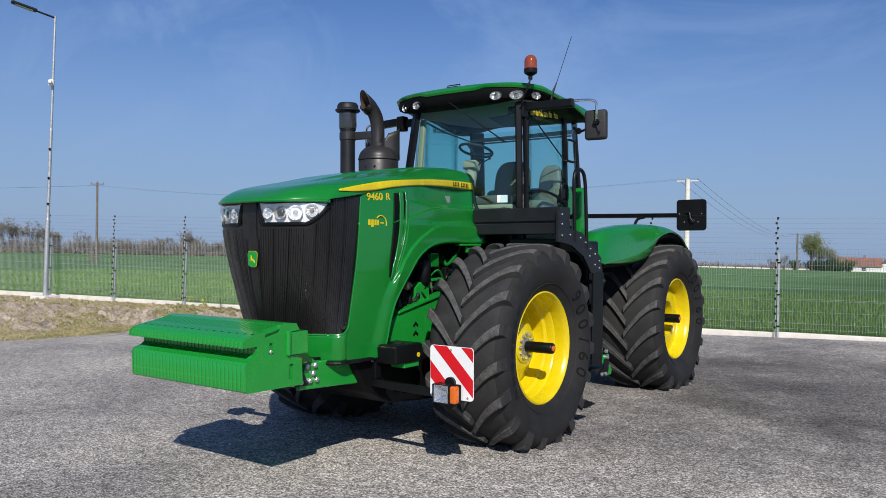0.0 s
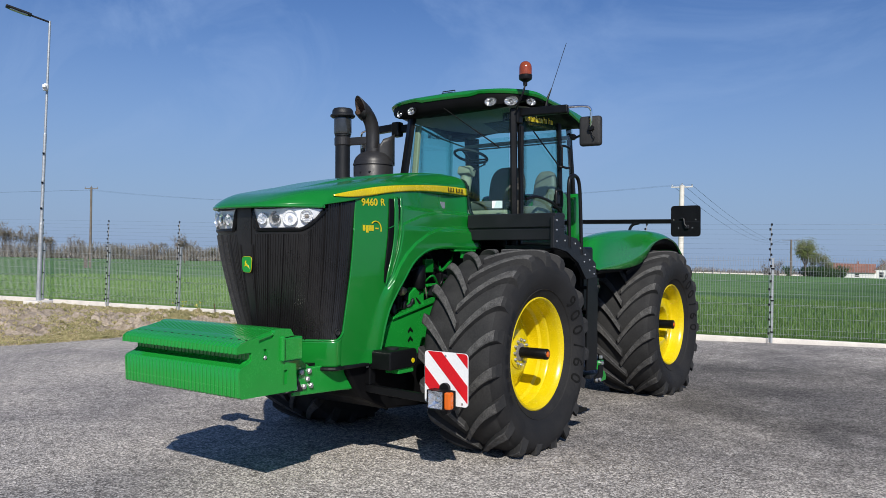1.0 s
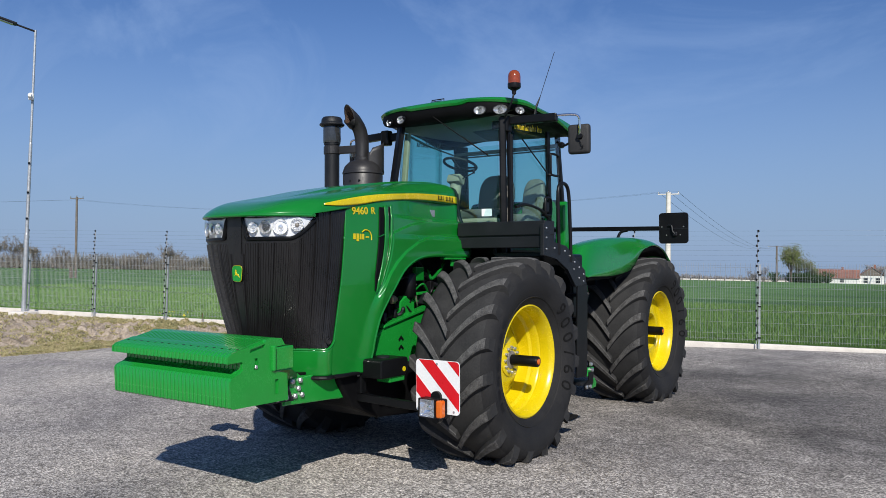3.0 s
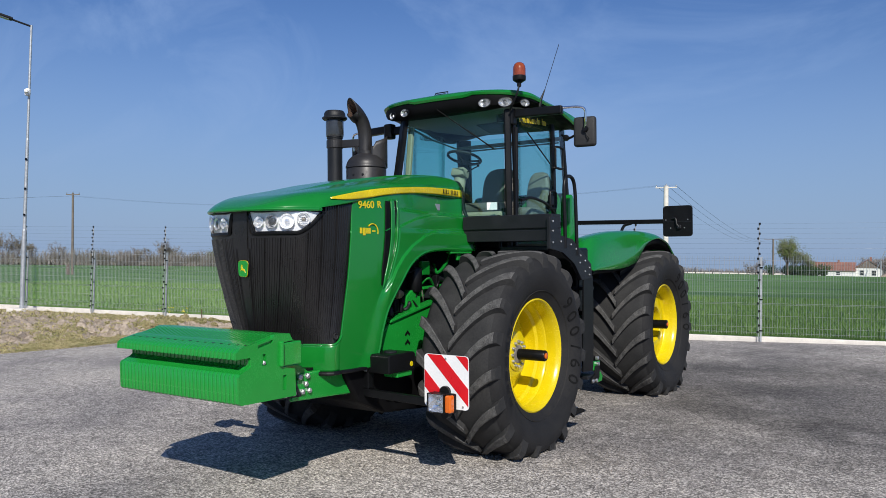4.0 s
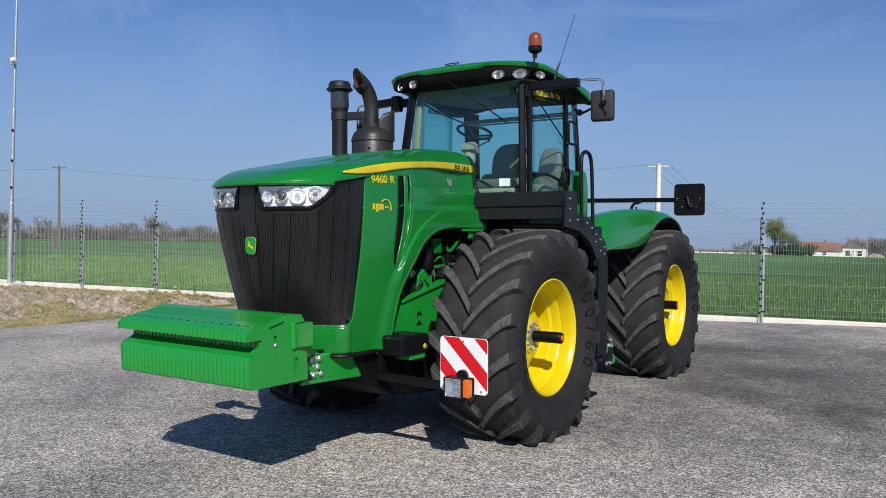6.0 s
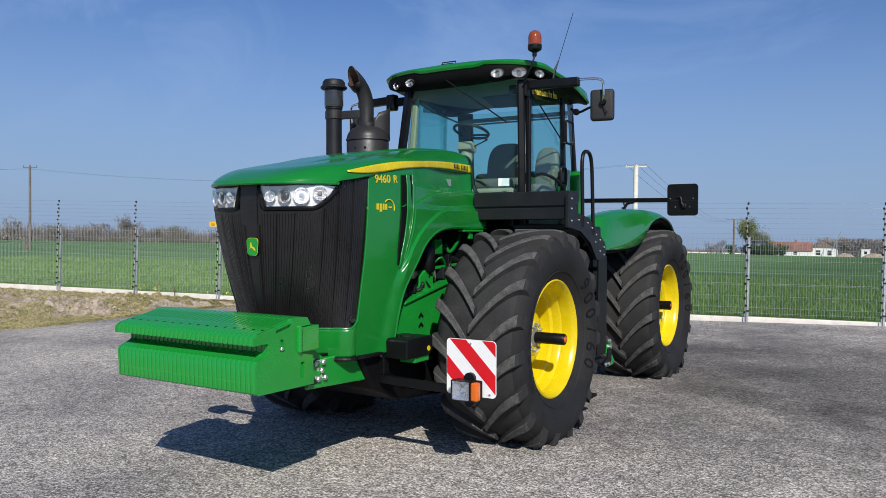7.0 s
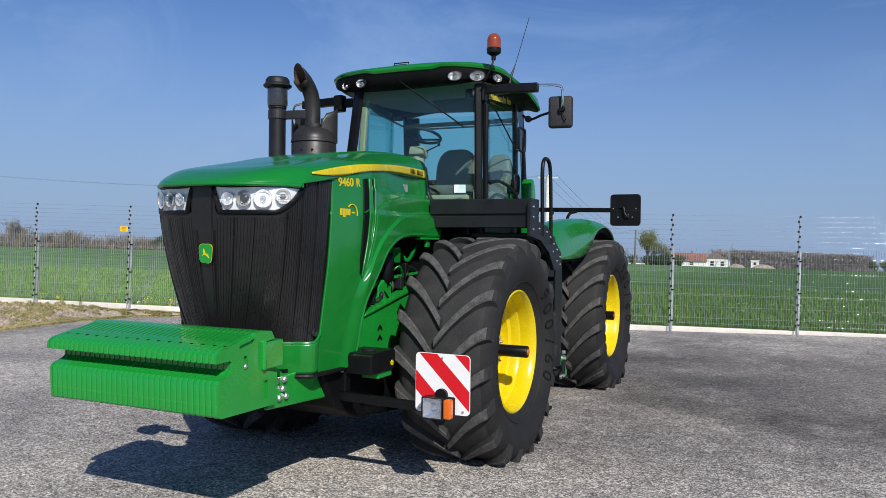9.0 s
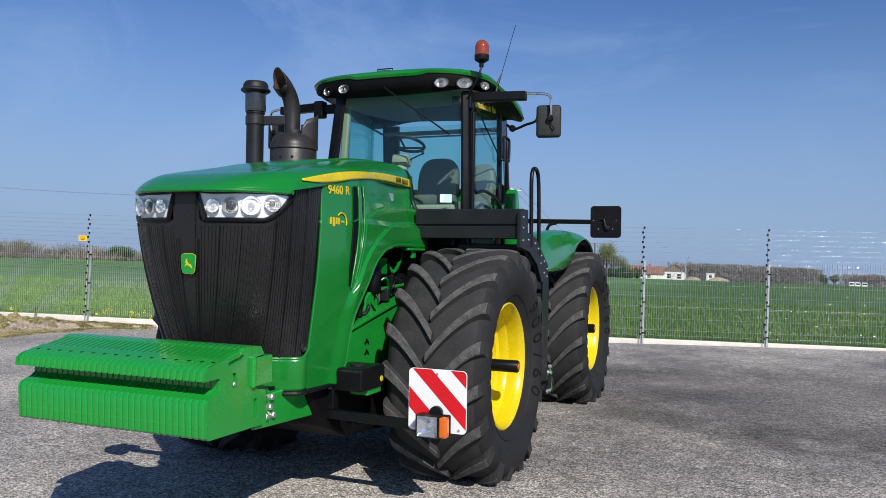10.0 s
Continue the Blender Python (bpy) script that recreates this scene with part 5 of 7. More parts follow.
bm = bmesh.new()
sheet(bm, lambda u, v: bonnet_top(u, v ** 1.5), 110, 80)
hood = part("bonnet", bm, GREEN, tractor, "glossy green bonnet with a rounded nose", smooth=True)
thicken(hood, 0.02)
lip = [Vector(bonnet_top(i / 40, 0)) + Vector((0, 0.012, 0.002)) for i in range(41)]
bm = bmesh.new()
tube(bm, lip, 0.016, 8)
part("nose_lip", bm, GREEN, hood, smooth=True)
bm = bmesh.new()
tube(bm, [Vector(bonnet_top(i / 60, 1.0)) + Vector((0, 0.012, -0.006)) for i in range(61)], 0.018, 8)
part("seal", bm, INSUL, hood, smooth=True)

ARCH = [(-1.50, 0.99), (-1.44, 1.12), (-1.40, 1.28), (-1.34, 1.44), (-1.26, 1.58), (-1.17, 1.71), (-1.0, 1.88), (-0.84, 1.97), (-0.66, 2.025), (-0.42, 2.05), (-0.1, 2.055), (0.46, 2.05)]
SEAM = [(0.99, -1.955), (1.25, -1.935), (1.37, -1.912), (1.57, -1.880), (1.94, -1.820), (2.47, -1.752)]   # (z, y) where grille and side panel meet
CREST_A = [(-1.30, 2.20), (-1.20, 2.235), (-0.98, 2.30), (-0.72, 2.362), (-0.37, 2.41), (0.05, 2.425), (0.5, 2.43)]
CREST_C = [(-1.36, 1.66), (-1.21, 1.866), (-1.08, 1.985), (-0.90, 2.093), (-0.65, 2.188), (-0.34, 2.252), (0.12, 2.28), (0.5, 2.285)]

RIB = [(0.99, -1.60), (1.12, -1.535), (1.28, -1.485), (1.44, -1.425), (1.56, -1.375), (1.66, -1.335), (1.77, -1.285), (1.87, -1.245), (2.02, -1.165), (2.16, -1.120), (2.34, -1.085), (2.53, -1.060)]   # (z, y) where the crests end at the slots


def swell(y, z):
    """How far the panel stands out: a step under the upper crest and a fuller lip round the wheel arch."""
    def step(k):
        k = max(0.0, min(1.0, k))
        return k * k * (3 - 2 * k)
    low = step((1.76 - z) / 0.30)
    wide = 0.05 + 0.15 * low
    fade = step((y - ip(z, RIB) + 0.02 + 0.5 * wide) / wide) * (1 - 0.55 * low)
    a = step((ip(y, CREST_A) - z) / 0.013 + 0.5)
    c = step((ip(y, CREST_C) - z) / 0.015 + 0.5)
    return (0.030 * a + 0.028 * c) * fade


def side_panel(sgn):
    bm = bmesh.new()
    top = smooth_path([(0, y, ip(y, LOW_Z) + 0.012) for y in (-1.752, -1.5, -1.2, -0.9, -0.6, -0.3, 0.0, 0.3, 0.56)], 8)
    bot = smooth_path([(0, y, z) for y, z in [(-1.955, 0.99), (-1.8, 0.985)] + ARCH], 6)
    n = 200
    tk, bk = np.linspace(0, len(top) - 1, n + 1), np.linspace(0, len(bot) - 1, n + 1)
    def f(u, v):
        i = int(round(u * n))
        a = top[int(tk[i])].lerp(top[min(int(tk[i]) + 1, len(top) - 1)], tk[i] % 1)
        b = bot[int(bk[i])].lerp(bot[min(int(bk[i]) + 1, len(bot) - 1)], bk[i] % 1)
        p = a.lerp(b, v)
        p.y += (ip(p.z, SEAM) - p.y) * max(0.0, 1 - u * 9)
        return sgn * (side_x(p.y, p.z) + swell(p.y, p.z)), p.y, p.z
    sheet(bm, f, n, 190)
    pn = part("side_panel", bm, GREEN, hood, smooth=True)
    thicken(pn, 0.02, -1 if sgn > 0 else 1)
    # rolled edge round the wheel arch, and the crest above it
    bm = bmesh.new()
    tube(bm, [(sgn * (side_x(y, z) + swell(y, z) - 0.014), y, z) for _, y, z in smooth_path([(0, *p) for p in ARCH], 6)], 0.020, 8)
    part("arch_edge", bm, GREEN, hood, smooth=True)
    # air slots with a rib between them
    def strip(name, line, w, off, m):
        bm = bmesh.new()
        path = smooth_path([(0, *p) for p in line], 12)
        k = len(path) - 1
        def g(u, v):
            p = path[int(round(u * k))]
            ww = w * min(1.0, 5 * u + 0.8, 3.5 * (1 - u) + 0.1)
            y = p.y + (v - 0.5) * ww
            return sgn * (side_x(y, p.z) + off), y, p.z
        sheet(bm, g, k, 5)
        return thicken(part(name, bm, m, hood, smooth=True), 0.01, 0)
    strip("air_slot", [(-1.238, 2.51), (-1.268, 2.32), (-1.305, 2.085), (-1.355, 1.85), (-1.395, 1.72)], 0.080, 0.006, VISOR)
    strip("air_slot", [(-1.112, 2.52), (-1.135, 2.40), (-1.160, 2.28)], 0.030, 0.010, VISOR)
    strip("slot_rib", [(-1.168, 2.53), (-1.195, 2.32), (-1.232, 2.10), (-1.285, 1.92), (-1.345, 1.78), (-1.385, 1.70)], 0.062, 0.016, GREEN)
    strip("slot_bar", [(-1.33, 2.225), (-1.28, 2.240), (-1.215, 2.262)], 0.030, 0.014, GREEN)
    strip("slot_rib", [(-1.075, 2.54), (-1.105, 2.34), (-1.140, 2.16), (-1.185, 2.02), (-1.255, 1.88), (-1.325, 1.77)], 0.034, 0.020, GREEN)
    # dark frame at the bonnet's rear end
    bm = bmesh.new()
    tube(bm, [(sgn * (side_x(0.56, z) + 0.004), 0.57 - 0.1 * max(0, (2.5 - z)), z) for z in np.linspace(2.05, 2.78, 12)], 0.022, 8)
    part("seal", bm, INSUL, hood)
    # yellow stripe
    bm = bmesh.new()
    def g(u, v):
        y = -2.05 + u * 2.60
        k = min(1.0, u / 0.22)
        h = 0.012 + 0.075 * (1 - (1 - k) ** 2)
        lo, hi = ip(y, LOW_Z), ip(y, EDGE_Z)
        dip = 0.026 * math.sin(math.pi * min(u, 0.5)) - 0.022 * max(0.0, u - 0.5) * 2
        z = hi - 0.004 - dip - v * max(0.008, min(h, hi - lo) - dip)
        fl = (hi - z) / (hi - lo)
        lx = max(flank_x(y, lo), ip(y, EDGE_X) + 0.006)
        base = ip(y, EDGE_X) + (lx - ip(y, EDGE_X)) * math.sin(fl * 1.57)
        return sgn * (base + 0.008), y, z
    sheet(bm, g, 60, 5)
    thicken(part("stripe", bm, YELLOW, hood, "yellow stripe along the bonnet", smooth=True), 0.006, 0)
    # maker's lettering as plain dark bars
    for k, w in enumerate((0.03, 0.024, 0.024, 0.024, 0.0, 0.03, 0.022, 0.022, 0.026, 0.022)):
        if w:
            bm = bmesh.new()
            y = 0.06 + 0.040 * k
            z = ip(y, EDGE_Z) - 0.05
            box(bm, (sgn * (ip(y, EDGE_X) + 0.024), y, z), (0.004, w * 0.32, 0.048), 0)
            box(bm, (sgn * (ip(y, EDGE_X) + 0.024), y + w * 0.2, z - 0.018), (0.004, w * 0.7, 0.01), 0)
            part("lettering_bar", bm, BLACK, hood)
    mm = Matrix(((0, 0, sgn, 0), (sgn, 0, 0, 0), (0, 1, 0, 0), (0, 0, 0, 1)))
    lettering("model_number", "9460", 0.094, YELLOW, hood, Matrix.Translation((sgn * (side_x(-1.50, 2.455) + 0.003), -1.545 - sgn * 0.022, 2.456)) @ mm @ pose(0, 0, 0, 0, 0, 3) @ Matrix.Diagonal((1.20, 1, 1, 1)), 0.0015, "yellow model number", 0.0016)
    lettering("model_letter", "R", 0.092, YELLOW, hood, Matrix.Translation((sgn * (side_x(-1.36, 2.46) + 0.003), -1.545 + sgn * 0.166, 2.466)) @ mm @ pose(0, 0, 0, 0, 0, 3) @ Matrix.Diagonal((1.12, 1, 1, 1)), 0.0015, "yellow model letter", 0.0016)
    # dealer's mark, drawn plainly
    for y0, w, z0, h in ((-1.665, 0.032, 2.195, 0.052), (-1.622, 0.032, 2.178, 0.069), (-1.585, 0.020, 2.195, 0.052), (-1.552, 0.032, 2.195, 0.052), (-1.49, 0.045, 2.212, 0.014)):
        bm = bmesh.new()
        box(bm, (sgn * (side_x(y0, z0) + 0.002), y0, z0 + h / 2), (0.004, w, h), 0.001)
        part("mark", bm, YELLOW, hood)
    bm = bmesh.new()
    tube(bm, [(sgn * (side_x(-1.505 + 0.075 * math.cos(a), 2.21) + 0.001), -1.505 + 0.075 * math.cos(a), 2.213 + 0.072 * math.sin(a)) for a in np.linspace(-0.3, 2.4, 16)], 0.006, 6)
    part("mark", bm, YELLOW, hood)
    bm = bmesh.new()
    box(bm, (sgn * (side_x(-0.05, 2.52) + 0.004), -0.05, 2.52), (0.004, 0.09, 0.07))
    part("sticker", bm, LAMPGREY, hood, "small pale sticker")


side_panel(1)
side_panel(-1)

# ---- grille, head lamps, chin ----
TOP = [(0, -2.475), (0.15, -2.467), (0.30, -2.443), (0.43, -2.402), (0.53, -2.352), (0.60, -2.285), (0.632, -2.18), (0.643, -2.03), (0.648, -1.88), (0.646, -1.735)]
BOT = [(0, -2.335), (0.055, -2.325), (0.125, -2.298), (0.215, -2.262), (0.31, -2.215), (0.40, -2.162), (0.488, -2.106), (0.572, -2.048), (0.632, -1.984), (0.652, -1.905)]
TT = np.linspace(0, 1, len(TOP))


def face(s, z, off=0.0):
    """A place on the nose: s from -1 to 1 across, z up; off: outwards."""
    a = abs(s)
    sink = max(0.0, (2.37 - max(z, 1.2)) / 1.12)
    def q(a):
        t = np.array([np.interp(a, TT, [p[i] for p in TOP]) for i in (0, 1)])
        b = np.array([np.interp(a, TT, [p[i] for p in BOT]) for i in (0, 1)])
        return t + (b - t) * sink ** (1.6 - 0.8 * max(0.0, a - 0.5))
    p = q(a)
    d = q(min(1, a + 0.02)) - q(max(0, a - 0.02))
    d = d / (np.linalg.norm(d) + 1e-9)
    nx, ny = d[1], -d[0]
    sg = 1 if s >= 0 else -1
    return Vector((sg * (p[0] + nx * off), p[1] + ny * off, z))


def lamp_low(k, edge=0.0):
    """Lower edge of the head lamp, k from 0 at its inner end to 1 at its outer tip; edge widens it to the bezel."""
    return 2.202 - edge + 0.178 * max(0.0, min(1.0, (k - 0.58) / 0.42)) ** 1.7


def nose_skin(s, z):
    """The grille's ground, sunk where the head lamps sit."""
    k = (abs(s) - 0.085) / 0.64
    return face(s, z, -0.05 if 0 < k < 1 and z > lamp_low(k) else 0.0)


bm = bmesh.new()
sheet(bm, lambda u, v: nose_skin(2 * u - 1, 1.20 + (2.405 + 0.06 * max(0, abs(2 * u - 1) - 0.6) / 0.4 - 1.20) * v), 120, 60)
grille = part("grille", bm, MESHBLACK, tractor, "black slatted grille", smooth=True)
thicken(grille, 0.02)
bm = bmesh.new()
N = 90
for k in range(N):
    s = -0.955 + 1.91 * (k + 0.5) / N
    if abs(s) < 0.05:
        continue
    x0 = abs(s)
    ztop = 2.150 if x0 < 0.50 else (2.150 + 0.255 * ((x0 - 0.50) / 0.24) ** 1.7 if x0 < 0.74 else 2.43)
    if x0 < 0.08:
        ztop = 2.06
    bold = k % 6 == 0
    hw, deep = (0.0075, 0.016) if bold else (0.0042, 0.0055)
    cols = []
    for j in range(13):
        z = 1.20 + (ztop - 1.20) * j / 12
        cols.append([bm.verts.new(face(s + e * hw, z, o)) for e, o in ((-1, 0.0), (-0.6, deep), (0.6, deep), (1, 0.0))])
    for a, b in zip(cols, cols[1:]):
        for i in range(3):
            bm.faces.new((a[i], a[i + 1], b[i + 1], b[i]))
part("grille_slats", bm, MESHBLACK, grille, "upright black slats")
bm = bmesh.new()
for s0, s1 in ((-0.045, 0.045),):
    g = sheet(bm, lambda u, v: face((s0 + (s1 - s0) * u) * (1.0 + 0.5 * v), 1.24 + 1.15 * v, 0.006), 8, 16)
part("centre_band", bm, MESHBLACK, grille, smooth=True)
# badge: plain green plate with a yellow rim and shape
bm = bmesh.new()
c = face(0.0, 1.89, 0.022) + Vector((0.026, 0, 0))
badge_out = [(-0.058, -0.042), (-0.05, -0.062), (-0.03, -0.07), (0.03, -0.074), (0.05, -0.066), (0.058, -0.046), (0.066, 0.045), (0.056, 0.064), (0.035, 0.072), (-0.035, 0.072), (-0.056, 0.064), (-0.066, 0.045)]
prism(bm, [(c.x + a * 0.98, c.z + b * 0.98) for a, b in badge_out], "y", c.y - 0.004, c.y - 0.001)
badge = part("badge", bm, YELLOW, grille, "green and yellow badge")
bm = bmesh.new()
prism(bm, [(c.x + a * 0.945, c.z + b * 0.945) for a, b in badge_out], "y", c.y - 0.006, c.y - 0.002)
part("plate", bm, GREEN2, badge)
bm = bmesh.new()
prism(bm, [(c.x + a * 0.98, c.z + b * 0.98) for a, b in badge_out], "y", c.y - 0.0008, c.y + 0.022)
part("backing", bm, INSUL, badge)
bm = bmesh.new()
prism(bm, [(c.x + a * 0.62, c.z + b * 0.72) for a, b in ((-0.05, -0.03), (-0.022, -0.016), (0.015, -0.022), (0.06, -0.05), (0.035, -0.006), (-0.002, 0.004), (-0.012, 0.022), (-0.004, 0.045), (-0.016, 0.03), (-0.03, 0.05), (-0.026, 0.024), (-0.04, 0.018), (-0.028, 0.006), (-0.026, -0.004))], "y", c.y - 0.009, c.y - 0.0055)
part("emblem", bm, YELLOW, badge)
bm = bmesh.new()
c = face(0.90, 1.300, 0.012)
lathe(bm, [(0.029, 0), (0.029, 0.012), (0.024, 0.014), (0.022, 0.004), (0.001, 0.003)], c - Vector((0, 0.01, 0)), "x", 20)
part("latch", bm, GRAINED, grille, "round latch")


def lamp_s(k, v, edge=0.0):
    """Across the nose; the inner end slants."""
    return 0.130 - 0.050 * v - edge + (0.575 + 0.045 * v + 2 * edge) * k


FOIL = mat("bright_chrome_foil", (0.93, 0.94, 0.95), 0.22, metal=0.2, vary=0.04, scale=30)
BOWL = mat("lamp_bowl", (0.93, 0.93, 0.93), 0.09, metal=0.7, vary=0.05, scale=60, bump=0.25, bump_scale=70)
LAMPDARK = mat("smoky_projector", (0.05, 0.053, 0.056), 0.12, vary=0.1, coat=0.6)
for sgn in (1, -1):
    ZT = 2.378
    def shell(k, v, off, edge=0.0):
        lo = lamp_low(k, edge)
        return face(sgn * lamp_s(k, v, edge), lo + (ZT + edge * 0.5 - lo) * v, off)
    bm = bmesh.new()
    sheet(bm, lambda u, v: shell(u, v, -0.016 + 0.008 * math.cos(6.283 * u * 2.6) * (1 - u) * v), 44, 12)
    lamp = part("head_lamp", bm, FOIL, tractor, "clear head lamp with several bright reflectors", smooth=True)
    around = [(0.0, v) for v in np.linspace(1, 0, 7)] + [(u, 0.0) for u in np.linspace(0.03, 1, 30)]
    around += [(u, 1.0) for u in np.linspace(1, 0, 20)]
    bm = bmesh.new()
    tube(bm, [shell(u, v, 0.0 if v < 1 else -0.022, 0.012) for u, v in around], 0.0185, 8)
    part("bezel", bm, BLACK, lamp, "thick black bezel", smooth=True)
    bm = bmesh.new()
    sheet(bm, lambda u, v: shell(u, v, 0.012 + 0.008 * math.sin(math.pi * v)), 30, 6)
    ln = part("lens", bm, LENS, lamp, smooth=True)
    ln.visible_shadow = False
    for a, r, z0, kind in ((0.165, 0.050, 2.285, 0), (0.262, 0.058, 2.287, 1), (0.385, 0.068, 2.287, 2), (0.535, 0.056, 2.303, 3)):
        c0 = face(sgn * a, z0, -0.010)
        n0 = (face(sgn * a, z0, 0.1) - c0).normalized()
        q = n0.to_track_quat("Z", "Y").to_matrix().to_4x4()
        bm = bmesh.new()
        lathe(bm, [(r, 0.022), (r * 0.95, 0.026), (r * 0.88, 0.014), (r * 0.70, -0.006), (r * 0.45, -0.020), (0.001, -0.026)], (0, 0, 0), "z", 20)
        bmesh.ops.transform(bm, matrix=Matrix.Translation(c0) @ q, verts=bm.verts)
        bowl = part("reflector", bm, BOWL, lamp, smooth=True)
        bm = bmesh.new()
        rr_ = r * (0.55 if kind == 1 else 0.34)
        lathe(bm, [(rr_, -0.016), (rr_, 0.016), (rr_ * 0.7, 0.024), (0.001, 0.027)], (0, 0, 0), "z", 16)
        bmesh.ops.transform(bm, matrix=Matrix.Translation(c0) @ q, verts=bm.verts)
        part("bulb_cap" if kind != 1 else "projector_lens", bm, (SILVER, LAMPDARK, BOWL, HUBGREY)[kind], bowl, "dark projector lens" if kind == 1 else "", smooth=True)
        if kind == 3:
            for k in range(5):
                bm = bmesh.new()
                box(bm, ((k - 2) * r * 0.32, 0, 0.020), (r * 0.07, r * 1.25, 0.004))
                bmesh.ops.transform(bm, matrix=Matrix.Translation(c0) @ q @ pose(0, 0, 0, 0, 0, 90), verts=bm.verts)
                part("flute", bm, LAMPGREY, bowl)


def chin_top(a):
    """The grille's opening: level below, with round corners that run up into the side seams."""
    return 1.226 + 0.105 * max(0.0, min(1.0, (a - 0.84) / 0.16)) ** 2.4


def chin(s, v, off=0.0):
    """The green band under the grille; v from 0 at the rubber strip to 1 at the grille."""
    a = abs(s)
    z = 0.995 + (chin_top(a) - 0.995) * v
    p = face(s, z, off + 0.016 * math.sin(math.pi * min(1.0, 1.15 * (1 - v))) * (1 - 0.6 * a))
    k = max(0.0, min(1.0, (a - 0.72) / 0.23))
    k = k * k * (3 - 2 * k)
    end = side_x(p.y, z) + 0.003 - 0.010 * max(0.0, (a - 0.955) / 0.045) + (off - 0.014)
    p.x += (math.copysign(end, s) - p.x) * k
    return p


bm = bmesh.new()
sheet(bm, lambda u, v: chin(2 * u - 1, v, 0.014), 110, 10)
chin_ob = part("chin", bm, GREEN, tractor, "green lower nose band", smooth=True)
thicken(chin_ob, 0.02)
bm = bmesh.new()
tube(bm, [chin(2 * i / 90 - 1, 1.0, 0.008) for i in range(91)] , 0.011, 8)
part("chin_edge", bm, GREEN, chin_ob, smooth=True)
bm = bmesh.new()
strip_way = [chin(2 * i / 60 - 1, 0.0, 0.018) + Vector((0, 0, -0.014)) for i in range(61)]
tube(bm, [Vector((-0.662, -1.5, 0.978)), Vector((-0.664, -1.78, 0.978))] + strip_way + [Vector((0.664, -1.78, 0.978)), Vector((0.662, -1.5, 0.978))], 0.019, 8)
part("rubber_strip", bm, INSUL, chin_ob)
bm = bmesh.new()
box(bm, (0, -1.9, 1.02), (1.0, 0.8, 0.03))
part("belly_plate", bm, BLACK, tractor)

